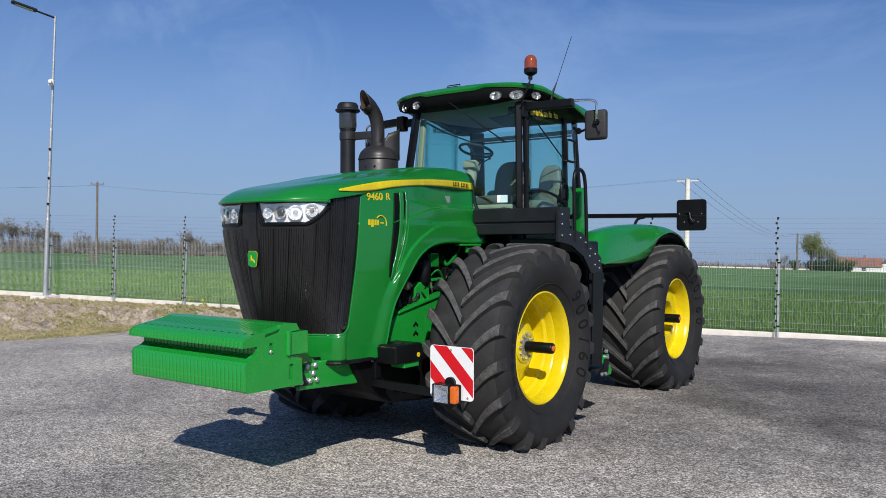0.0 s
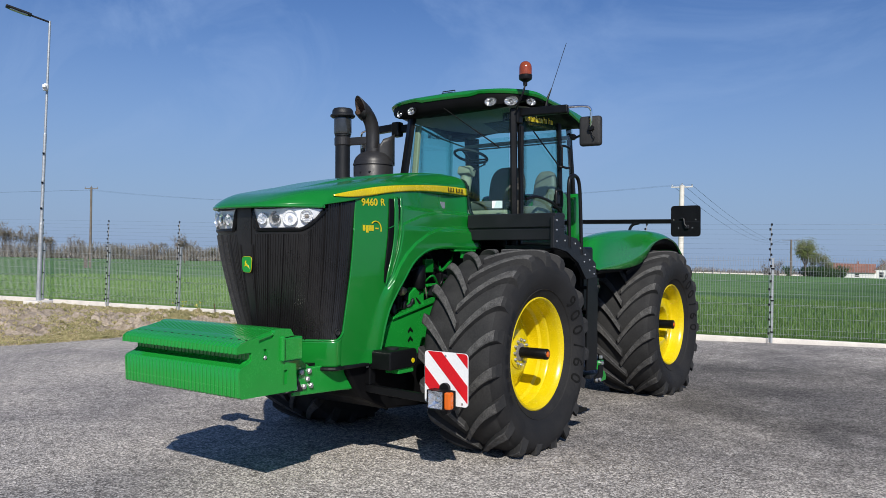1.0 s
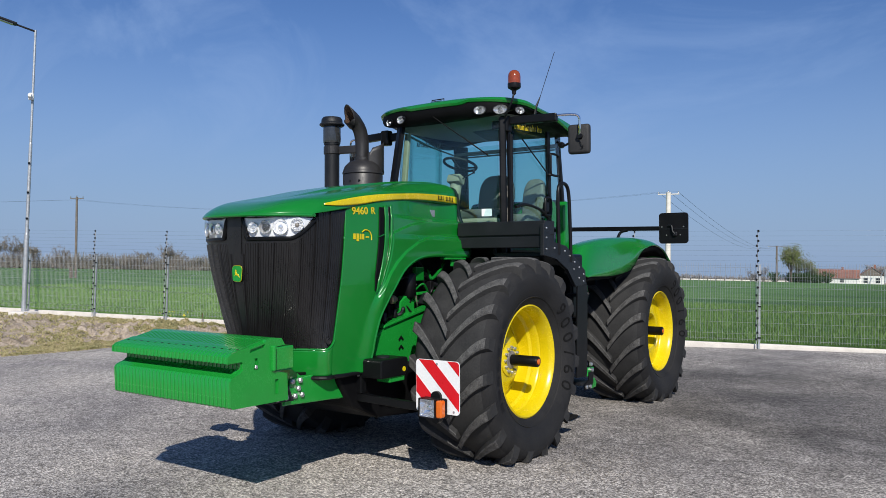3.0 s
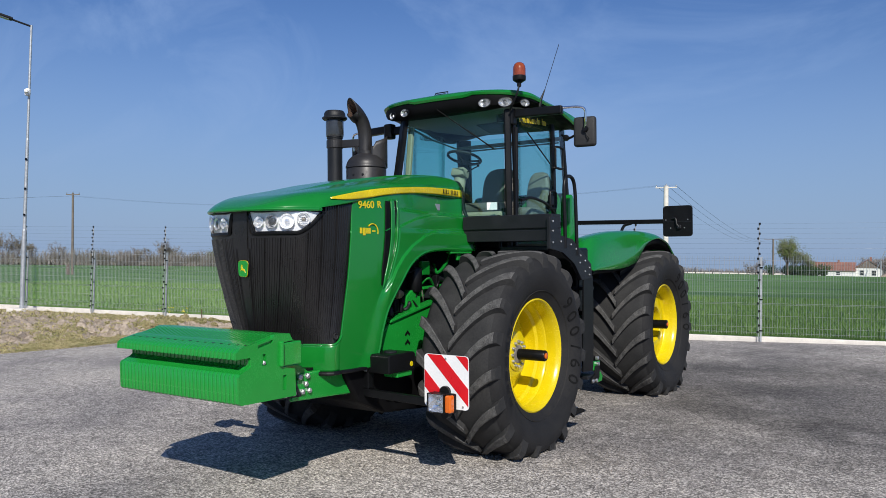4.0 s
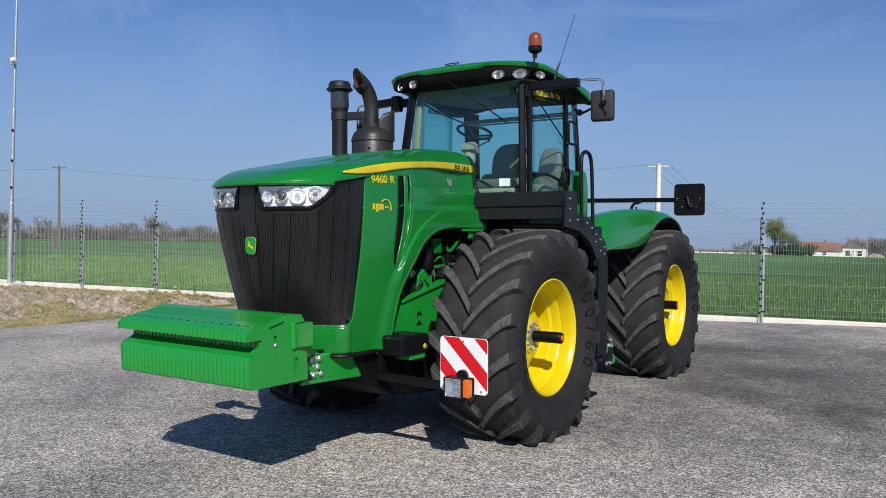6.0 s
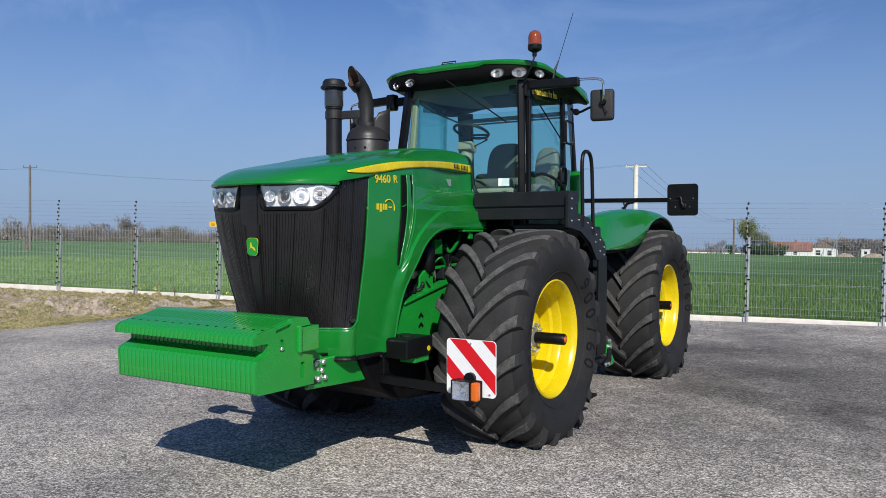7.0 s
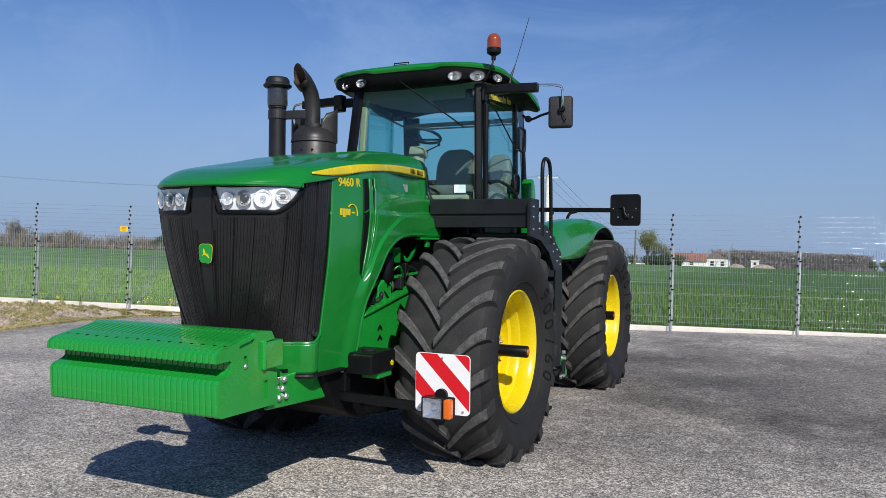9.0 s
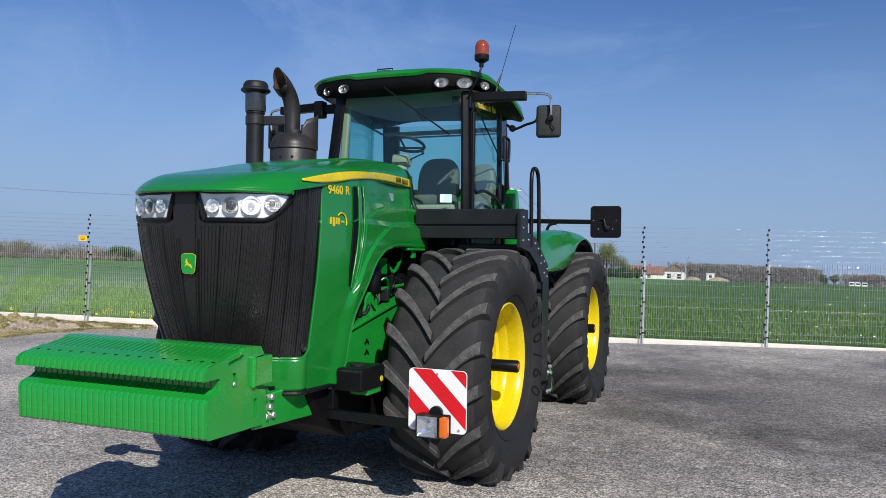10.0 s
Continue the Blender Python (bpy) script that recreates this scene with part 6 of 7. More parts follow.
# ---- boxes and marker boards ----
for sgn in (1, -1):
    bm = bmesh.new()
    prism(bm, [(-1.56, 0.93), (-1.56, 1.08), (-1.54, 1.10), (-1.18, 1.10), (-1.16, 1.08), (-1.16, 0.97), (-1.20, 0.93)], "x", sgn * 0.60, sgn * 0.90, 0.012)
    sb = part("battery_box", bm, BLACK, tractor, "black box beside the frame")
    bm = bmesh.new()
    lathe(bm, [(0.001, sgn * 0.904), (0.022, sgn * 0.904), (0.024, sgn * 0.899)], (0, -1.225, 0.99), "x", 14)
    part("label_plate", bm, YELLOW, sb)
    bm = bmesh.new()
    lathe(bm, [(0.06, 1.11), (0.06, 1.122), (0.05, 1.126)], (sgn * 0.76, -1.36, -0.012), "z", 16, True)
    part("lid", bm, PLASTIC, sb)
    bm = bmesh.new()
    box(bm, (sgn * 0.80, -1.30, 0.905), (0.16, 0.22, 0.05), 0.006)
    part("carrier_plate", bm, GREEN2, sb, "green plate under the box")
    bm = bmesh.new()
    box(bm, (sgn * 0.60, -1.52, 0.94), (0.12, 0.08, 0.32), 0.008)
    box(bm, (sgn * 0.60, -1.50, 0.74), (0.2, 0.1, 0.05), 0.006)
    mnt = part("board_mount", bm, BLACK, tractor)
    for dx, dz in ((-0.02, 0.05), (0.035, 0.05), (-0.02, -0.02), (0.035, -0.02)):
        bm = bmesh.new()
        lathe(bm, [(0.014, -1.575), (0.014, -1.56)], (sgn * (0.60 + dx), 0, 0.97 + dz), "y", 6, True)
        part("bolt", bm, ZINC, mnt)
    board = new("marker_board" if sgn > 0 else "lamp_arm")
    board.parent = tractor
    tagged(board, "red and white striped marker board with a lamp" if sgn > 0 else "black arm with a small lamp")
    bm = bmesh.new()
    box(bm, (sgn * 0.98, -1.53, 0.735), (0.80, 0.05, 0.07), 0.006, (0, sgn * 1.5, 0))
    part("arm", bm, BLACK, board)
    bx, bz, bs, by = 1.518, 0.925, 0.45, -1.565
    out = []
    for cxx, czz, a0 in ((1, 1, 0), (0, 1, 90), (0, 0, 180), (1, 0, 270)):
        for a in (0, 30, 60, 90):
            t = radians(a0 + a)
            out.append((0.93 * 0 + (cxx * 0.86 + 0.07) + 0.07 * math.cos(t), (czz * 0.86 + 0.07) + 0.07 * math.sin(t)))
    place = lambda p: (sgn * (bx + (p[0] - 0.5) * bs), bz + (p[1] - 0.5) * bs)
    bm = bmesh.new()
    if sgn > 0:
        prism(bm, [place(p) for p in out], "y", by, by + 0.008)
        part("panel", bm, WHITE, board)
    else:
        prism(bm, [(-1.30, 0.70), (-1.42, 0.72), (-1.60, 0.74), (-1.60, 0.80), (-1.42, 0.90), (-1.30, 0.90)], "y", by, by + 0.01)
        part("bracket_plate", bm, BLACK, board)
    def clip(poly, f):
        res = []
        for p, q in zip(poly, poly[1:] + poly[:1]):
            a, b = f(p), f(q)
            if a >= 0:
                res.append(p)
            if a * b < 0:
                t = a / (a - b)
                res.append((p[0] + (q[0] - p[0]) * t, p[1] + (q[1] - p[1]) * t))
        return res
    inner = [(0.5 + (p[0] - 0.5) * 0.985, 0.5 + (p[1] - 0.5) * 0.985) for p in out]
    for lo, hi in ((0.06, 0.39), (0.72, 1.1), (-0.62, -0.29)) if sgn > 0 else ():
        q = clip(clip(inner, lambda p: p[0] - (1 - p[1]) - lo), lambda p: hi - (p[0] - (1 - p[1])))
        if len(q) > 2:
            bm = bmesh.new()
            prism(bm, [place(p) for p in q], "y", by - 0.0022, by)
            part("red_stripe", bm, RED, board)
    for px, pz in ((0.5, 0.93), (0.1, 0.06), (0.88, 0.06)) if sgn > 0 else ():
        bm = bmesh.new()
        c = place((px, pz))
        lathe(bm, [(0.009, by - 0.008), (0.009, by)], (c[0], 0, c[1]), "y", 8, True)
        part("screw", bm, ZINC, board)
    # lamp: clear front, amber outer side
    lx, lz = sgn * 1.518, 0.755
    bm = bmesh.new()
    box(bm, (lx, by - 0.03, lz), (0.235, 0.036, 0.165), 0.014)
    lathe(bm, [(0.05, by - 0.03), (0.05, by + 0.03)], (lx, 0, lz + 0.085), "y", 16, True)
    lathe(bm, [(0.04, by - 0.03), (0.04, by + 0.03)], (lx, 0, lz - 0.10), "y", 16, True)
    hs = part("lamp_housing", bm, INSUL, board)
    bm = bmesh.new()
    def cup(u, v):
        a, b = 2 * u - 1, 2 * v - 1
        return lx - sgn * 0.033 + a * 0.080, by - 0.102 + 0.050 * (1 - a ** 4) * (1 - b ** 4) * (0.75 + 0.25 * math.cos(3.5 * a) * math.cos(2.5 * b)), lz + b * 0.073
    sheet(bm, cup, 14, 14)
    lathe(bm, [(0.022, by - 0.060), (0.020, by - 0.082), (0.012, by - 0.086), (0.001, by - 0.086)], (lx - sgn * 0.033, 0, lz), "y", 16)
    part("lamp_reflector", bm, FLUTED, board, "bright faceted reflector", smooth=True)
    bm = bmesh.new()
    for ex, ez, wx, wz in ((0, 0.078, 0.168, 0.006), (0, -0.078, 0.168, 0.006), (0.082, 0, 0.006, 0.162), (-0.082, 0, 0.006, 0.162)):
        box(bm, (lx - sgn * 0.033 + ex, by - 0.080, lz + ez), (wx, 0.076, wz), 0.005)
    part("lamp_rim", bm, INSUL, board)
    bm = bmesh.new()
    box(bm, (lx - sgn * 0.033, by - 0.112, lz), (0.158, 0.008, 0.148), 0.003)
    part("lamp_lens", bm, LENS, board).visible_shadow = False
    bm = bmesh.new()
    box(bm, (lx + sgn * 0.085, by - 0.077, lz), (0.062, 0.066, 0.145), 0.014)
    part("turn_signal", bm, ORANGE, board, "amber turn signal")

# ---- exhaust and air intake ----
bm = bmesh.new()
lathe(bm, [(0.20, 2.45), (0.245, 2.5), (0.252, 3.07), (0.244, 3.085), (0.258, 3.09), (0.258, 3.108), (0.251, 3.118), (0.246, 3.145), (0.226, 3.19), (0.182, 3.235), (0.13, 3.258), (0.106, 3.268), (0.106, 3.30), (0.092, 3.305)], (-1.05, 0.47, 0), "z", 32, True)
exhaust = part("exhaust_silencer", bm, EXH, tractor, "dark grey exhaust silencer beside the bonnet", smooth=True)
bm = bmesh.new()
pipe = smooth_path([(-1.09, 0.50, 3.2), (-1.09, 0.50, 3.45), (-1.09, 0.49, 3.56), (-1.094, 0.455, 3.66), (-1.105, 0.385, 3.748), (-1.120, 0.295, 3.803)], 6)
tube(bm, pipe, [0.087] * (len(pipe) - 8) + [0.087 + 0.013 * k / 7 for k in range(8)], 24, False)
def slant(bm):
    """Cut the mouth on a slant, so that it opens forwards."""
    d = (pipe[-1] - pipe[-2]).normalized()
    face_way = Vector((-0.25, -0.90, -0.35)).normalized()
    for v in bm.verts:
        off = v.co - pipe[-1]
        if abs(off.dot(d)) < 0.002 and off.length < 0.12:
            v.co += d * (-off.dot(face_way) / d.dot(face_way))


slant(bm)
pp = part("exhaust_pipe", bm, EXH, exhaust, smooth=True)
thicken(pp, 0.012)
bm = bmesh.new()
tube(bm, [p for p in pipe[-14:]], [0.075] * 6 + [0.075 + 0.013 * k / 7 for k in range(8)], 20, False)
slant(bm)
bmesh.ops.reverse_faces(bm, faces=bm.faces)
part("pipe_inside", bm, RUST, exhaust, "rusty inside of the pipe", smooth=True)
bm = bmesh.new()
sheet(bm, lambda u, v: (-0.93 + 0.10 * math.cos(3.1 * (u - 0.5)), 0.42 + 0.3 * u, 3.10 + (0.40 - 0.14 * max(0.0, 0.75 - u)) * v * (1 if 0.1 < u < 0.9 else 0.85)), 14, 6)
thicken(part("heat_shield", bm, EXH, exhaust, "perforated heat shield", smooth=True), 0.008)
for k in range(3):
    bm = bmesh.new()
    a = 4.2 + 0.5 * k
    lathe(bm, [(0.012, -0.01), (0.012, 0.012)], (-1.04 + 0.25 * math.cos(a), 0.47 + 0.25 * math.sin(a), 2.99), "y", 6, True)
    part("bolt", bm, PLASTIC, exhaust)
bm = bmesh.new()
lathe(bm, [(0.095, 2.2), (0.095, 3.480), (0.103, 3.488), (0.103, 3.505), (0.095, 3.512), (0.095, 3.520)], (-1.476, 0.36, 0), "z", 28, True)
intake = part("air_intake", bm, PLASTIC, tractor, "black air intake stack with a clear dust bowl and cap", smooth=True)
bm = bmesh.new()
lathe(bm, [(0.110, 3.510), (0.114, 3.535), (0.114, 3.690), (0.110, 3.730)], (-1.476, 0.36, 0), "z", 28, True)
part("dust_bowl", bm, mat("smoky_bowl", (0.030, 0.032, 0.035), 0.15, vary=0.2, scale=16, coat=0.5), intake, smooth=True)
bm = bmesh.new()
lathe(bm, [(0.14, 3.722), (0.160, 3.738), (0.160, 3.753), (0.138, 3.770), (0.134, 3.810), (0.114, 3.838), (0.02, 3.848)], (-1.476, 0.36, 0), "z", 28, True)
part("cap", bm, PLASTIC, intake, smooth=True)
bm = bmesh.new()
box(bm, (-1.29, 0.42, 3.415), (0.36, 0.05, 0.10), 0.012, (0, 0, 12))
lathe(bm, [(0.098, 3.36), (0.106, 3.37), (0.106, 3.46), (0.098, 3.47)], (-1.476, 0.36, 0), "z", 24)
part("stack_bracket", bm, EXH, intake)

# ---- cab ----
cab = new("cab")
cab.parent = tractor
tagged(cab, "glazed cab with black pillars and a green roof")


def bar(name, pts, w, d, m, parent=cab, rot=0.0):
    """A pillar of oblong section along points."""
    bm = bmesh.new()
    pts = [Vector(p) for p in pts]
    rings = []
    for i, p in enumerate(pts):
        rings.append([bm.verts.new(p + Vector((a * w * math.cos(rot) - b * d * math.sin(rot), a * w * math.sin(rot) + b * d * math.cos(rot), 0))) for a, b in ((-0.5, -0.3), (-0.3, -0.5), (0.3, -0.5), (0.5, -0.3), (0.5, 0.3), (0.3, 0.5), (-0.3, 0.5), (-0.5, 0.3))])
    for a, b in zip(rings, rings[1:]):
        for k in range(8):
            bm.faces.new((a[k], a[(k + 1) % 8], b[(k + 1) % 8], b[k]))
    bm.faces.new(rings[0])
    bm.faces.new(rings[-1])
    return part(name, bm, m, parent)


for sgn in (1, -1):
    ins = 0.0 if sgn > 0 else 0.30
    if sgn > 0:
        bar("front_pillar", [(0.875, 0.685, 2.0), (0.875, 0.68, 2.7), (0.855, 0.695, 3.64)], 0.080, 0.08, BLACK, rot=0.5)
        bar("door_frame", [(0.918, 0.755, 2.1), (0.920, 0.755, 2.7), (0.898, 0.755, 3.62)], 0.04, 0.06, BLACK)
    else:
        bar("front_pillar", [(-0.59, 0.40, 2.3), (-0.545, 0.46, 2.96), (-0.552, 0.63, 3.70)], 0.150, 0.07, BLACK, rot=-0.5)
        bar("upper_side_rail", [(-0.60, 0.75, 3.60), (-0.78, 1.5, 3.55), (-0.82, 2.2, 3.50)], 0.05, 0.05, BLACK)
    if sgn > 0:
        bar("rear_pillar", [(0.88, 1.80, 2.0), (0.89, 1.80, 2.7), (0.88, 1.78, 3.62)], 0.05, 0.08, BLACK)
    bar("corner_pillar", [(sgn * 0.80, 2.30, 2.2), (sgn * 0.82, 2.32, 2.75), (sgn * 0.80, 2.22, 3.62)], 0.06, 0.06, BLACK)
    # side glass: door, and the quarter pane behind it
    bm = bmesh.new()
    sheet(bm, lambda u, v: (sgn * (0.885 - ins * (1 - 0.5 * u) + 0.015 * math.sin(math.pi * v)), 0.83 + 0.95 * u, 2.12 + 1.48 * v), 6, 6)
    g = thicken(part("door_glass", bm, GLASS, cab, smooth=True), 0.004)
    g.visible_shadow = False
    bm = bmesh.new()
    sheet(bm, lambda u, v: (sgn * (0.89 - 0.07 * u), 1.84 + 0.46 * u, 2.2 + 1.42 * v), 3, 4)
    g = part("quarter_glass", bm, GLASS, cab, smooth=True)
    g.visible_shadow = False
    if sgn < 0:
        bar("inner_trim", [(-0.54, 0.60, 2.25), (-0.52, 0.62, 2.8), (-0.525, 0.72, 3.58)], 0.075, 0.05, BEIGE)
bm = bmesh.new()
sheet(bm, lambda u, v: (-0.52 + 1.35 * u, 0.48 + 0.17 * u + 0.12 * v * (1 - u) - 0.10 * (1 - (2 * u - 1) ** 2), 2.15 + 1.50 * v), 16, 8)
ws = thicken(part("windscreen", bm, GLASS, cab, "large tinted windscreen", smooth=True), 0.004)
ws.visible_shadow = False
bm = bmesh.new()
sheet(bm, lambda u, v: ((u - 0.5) * 2 * 0.80, 2.30 + 0.04 * (1 - (2 * u - 1) ** 2) - 0.08 * v, 2.5 + 1.1 * v), 10, 6)
rg = part("rear_glass", bm, GLASS, cab, smooth=True)
rg.visible_shadow = False
# floor, lower walls, rear bulkhead
bm = bmesh.new()
box(bm, (0, 1.5, 2.02), (1.72, 1.66, 0.1), 0.02)
box(bm, (0, 2.3, 2.22), (1.6, 0.06, 0.44), 0.01)
box(bm, (0, 0.72, 2.2), (1.5, 0.06, 0.5), 0.02)
part("cab_floor", bm, BLACK, cab)
bar("rear_post", [(-0.70, 2.24, 2.4), (-0.70, 2.2, 3.6)], 0.21, 0.06, PLASTIC)
bm = bmesh.new()
box(bm, (0, 2.2, 3.5), (1.6, 0.06, 0.05), 0.01)
box(bm, (0, 2.25, 3.46), (1.5, 0.02, 0.02), 0.004)
part("cross_rail", bm, LINER, cab)

# roof: green cap, black visor with lamps
RW = 1.06


def roof_rim(a, z, grow=0.0):
    """Roof outline, a in turns from the front middle."""
    t = 2 * math.pi * a
    e = 0.42
    c, s = math.cos(t), math.sin(t)
    x = (RW + grow) * math.copysign(abs(s) ** e, s)
    y = (1.59 if c > 0 else 1.53) - (1.03 + grow) * math.copysign(abs(c) ** e, c)
    if y < 1.4:
        y -= 0.13 * (1 - (x / RW) ** 2)
    return Vector((x + 0.015, y, z - 0.035 * abs(x / RW) ** 3 - max(0, y - 0.9) * (0.03 if z < 3.85 else 0.055) - max(0, y - 1.55) * min(1.0, abs(x / RW)) ** 5 * (0.22 if z < 3.85 else 0.05)))


def lift_corners(bm, top):
    """The seam between cap and visor steps up where the corner lamps sit."""
    for v in bm.verts:
        k = max(0.0, min(1.0, (abs(v.co.x - 0.06) - 0.39) / 0.04)) * max(0.0, min(1.0, (1.25 - v.co.y) / 0.3))
        if 3.70 < v.co.z < top:
            v.co.z += 0.026 * k * min(1.0, (v.co.z - 3.70) / 0.07) * (1.0 if top < 3.85 else min(1.0, max(0.0, (3.875 - v.co.z) / 0.04)))


bm = bmesh.new()
n = 144
rows = []
for grow, z in ((-0.03, 3.790), (0.0, 3.800), (0.012, 3.825), (-0.015, 3.862), (-0.11, 3.895), (-0.35, 3.918), (-0.6, 3.922)):
    rows.append([bm.verts.new(roof_rim(k / n, z, grow)) for k in range(n)])
for a, b in zip(rows, rows[1:]):
    for k in range(n):
        bm.faces.new((a[k], a[(k + 1) % n], b[(k + 1) % n], b[k]))
bm.faces.new(rows[-1])
bm.faces.new(rows[0][::-1]).material_index = 1
lift_corners(bm, 3.862)
roof = part("roof", bm, GREEN, cab, "green moulded roof", smooth=True, mats=[GREEN, VISOR])
bm = bmesh.new()
rows = []
for grow, z in ((-0.012, 3.796), (-0.012, 3.75), (-0.03, 3.70), (-0.08, 3.655), (-0.17, 3.615)):
    ring = []
    for k in range(n):
        f = roof_rim(k / n, 3.796, grow)
        deep = (3.796 - z) * (1 - 0.72 * max(0.0, min(1.0, (f.y - 0.55) / 0.3)))
        f.z -= deep
        ring.append(bm.verts.new(f))
    rows.append(ring)
for a, b in zip(rows, rows[1:]):
    for k in range(n):
        bm.faces.new((a[k], a[(k + 1) % n], b[(k + 1) % n], b[k]))
lift_corners(bm, 3.80)
part("visor", bm, VISOR, cab, "black visor under the roof", smooth=True)
bm = bmesh.new()
bm.faces.new([bm.verts.new(Vector((*roof_rim(k / n, 3.66, -0.13).xy, 3.70))) for k in range(n)])
part("headliner", bm, LINER, cab)
bm = bmesh.new()
box(bm, (-0.1, 0.75, 3.945), (0.16, 0.05, 0.012), 0.004)
tube(bm, [(-0.19, 0.77, 3.90), (-0.19, 0.77, 3.975), (-0.01, 0.77, 3.975), (-0.01, 0.77, 3.90)], 0.007, 6)
part("roof_handle", bm, PLASTIC, cab)
for sgn in (1, -1):
    for x, y, rx, yaw in (((0.670, 0.508, 0.075, 10), (0.878, 0.605, 0.08, 24), (1.03, 0.775, 0.062, 60)) if sgn > 0 else ((0.428, 0.470, 0.072, 10), (0.662, 0.540, 0.066, 20))):
        q = pose(sgn * x, y, 3.715, 0, 0, sgn * yaw)
        bm = bmesh.new()
        lathe(bm, [(rx, -0.012), (rx * 0.95, -0.02), (rx * 0.9, -0.008), (rx * 0.5, 0.012), (0.002, 0.016)], (0, 0, 0), "y", 24)
        bmesh.ops.scale(bm, vec=(1, 1, 0.66), verts=bm.verts)
        bmesh.ops.transform(bm, matrix=q, verts=bm.verts)
        wl_ = part("work_lamp", bm, DIMLAMP, cab, "oval clear work lamp", smooth=True)
        bm = bmesh.new()
        lathe(bm, [(rx * 0.32, -0.012), (rx * 0.32, 0.01), (rx * 0.1, -0.014)], (0, 0, 0), "y", 14)
        bmesh.ops.transform(bm, matrix=q, verts=bm.verts)
        part("bulb", bm, DIMLAMP, wl_)
        bm = bmesh.new()
        lathe(bm, [(rx * 1.05, -0.004), (rx * 1.08, -0.02), (rx * 0.98, -0.022)], (0, 0, 0), "y", 24)
        bmesh.ops.scale(bm, vec=(1, 1, 0.66), verts=bm.verts)
        bmesh.ops.transform(bm, matrix=q, verts=bm.verts)
        part("bezel", bm, INSUL, wl_)
# wipers
bm = bmesh.new()
tube(bm, [(0.05, 0.45, 3.70), (0.18, 0.495, 3.60), (0.74, 0.565, 3.20)], 0.006, 6)
tube(bm, [(0.42, 0.53, 3.43), (0.74, 0.57, 3.20)], 0.009, 6)
part("wiper", bm, MATTE, cab)
bm = bmesh.new()
tube(bm, [(0.92, 1.05, 3.43), (0.925, 1.66, 3.10)], 0.008, 6)
part("wiper", bm, INSUL, cab)
# door handles and hinges
for z0, z1, y0, y1 in ((3.07, 3.33, 1.71, 1.93), (2.56, 2.77, 1.56, 1.72)):
    bm = bmesh.new()
    tube(bm, smooth_path([(0.92, y0, z0), (0.955, y0 + 0.02, z0), (0.96, y1 - 0.03, z0), (0.96, y1, z0 + 0.05), (0.96, y1, z1 - 0.05), (0.96, y1 - 0.03, z1), (0.955, y0 + 0.02, z1), (0.96, y0, z1 - 0.05), (0.96, y0, z0 + 0.05), (0.955, y0 + 0.02, z0)], 5), 0.015, 8)
    part("grab_handle", bm, INSUL, cab, smooth=True)
bm = bmesh.new()
box(bm, (0.93, 1.64, 2.66), (0.05, 0.09, 0.13), 0.015)
part("door_latch", bm, INSUL, cab)
bm = bmesh.new()
tube(bm, smooth_path([(0.94, 0.85, 2.62), (0.95, 1.1, 2.66), (0.95, 1.5, 2.60), (0.945, 1.80, 2.45)], 6), 0.018, 8)
part("door_rail", bm, INSUL, cab, smooth=True)
bm = bmesh.new()
tube(bm, [(0.925, 0.775, 2.45), (0.928, 0.770, 3.45)], 0.020, 8)
part("door_hinge", bm, INSUL, cab)
def glyph(bm, x, y, z, w, h, k):
    """A plain letter-like mark of two uprights and a bar."""
    t = w * 0.26
    box(bm, (x, y - w / 2 + t / 2, z + (0.012 if k in (4, 7, 9) else 0)), (0.003, t, h if k not in (4, 7, 9) else h * 1.35))
    if k != 8:
        box(bm, (x, y + w / 2 - t / 2, z - 0.003), (0.0028, t, h * 0.88))
        box(bm, (x, y, z + h * (0.38 if k % 2 else -0.38)), (0.0026, w, t))


# window stickers: pale note and web address as plain bars
bm = bmesh.new()
box(bm, (0.70, 0.60, 2.55), (0.12, 0.003, 0.085), 0, (0, 0, 20))
part("window_note", bm, WHITE, cab, "white paper note inside the windscreen")
for k in range(11):
    bm = bmesh.new()
    glyph(bm, 0.893, 0.93 + 0.064 * k, 3.565 + 0.004 * k, 0.042, 0.055, k)
    part("lettering_bar", bm, YELLOW, cab)
    bm = bmesh.new()
    glyph(bm, -0.765 - 0.006 * k, 1.26 + 0.060 * k, 3.54 + 0.004 * k, 0.040, 0.055, k)
    part("lettering_bar", bm, INSUL, cab)


def seat(name, x, y, z, w, m, mb, label):
    st = new(name)
    st.parent = cab
    tagged(st, label)
    bm = bmesh.new()
    box(bm, (x, y - 0.1, z), (w, 0.5, 0.14), 0.05, seg=3)
    part("cushion", bm, m, st, smooth=True)
    bm = bmesh.new()
    tilt = pose(x, y + 0.17, z + 0.25, -9)
    def pad(u, v):
        a, b = 2 * math.pi * u, math.pi * (v - 0.5)
        pw = lambda k, e: math.copysign(abs(k) ** e, k)
        h = pw(math.sin(b), 0.55)
        r = pw(math.cos(b), 0.55) * (1 - 0.16 * max(0.0, h) ** 2)
        return tilt @ Vector((w * 0.5 * r * pw(math.cos(a), 0.6), 0.075 * r * pw(math.sin(a), 0.6), 0.29 * h))
    sheet(bm, pad, 32, 20)
    part("backrest", bm, mb, st, smooth=True)
    bm = bmesh.new()
    box(bm, (x, y, z - 0.25), (w * 0.6, 0.36, 0.4), 0.03)
    part("base", bm, PLASTIC, st)


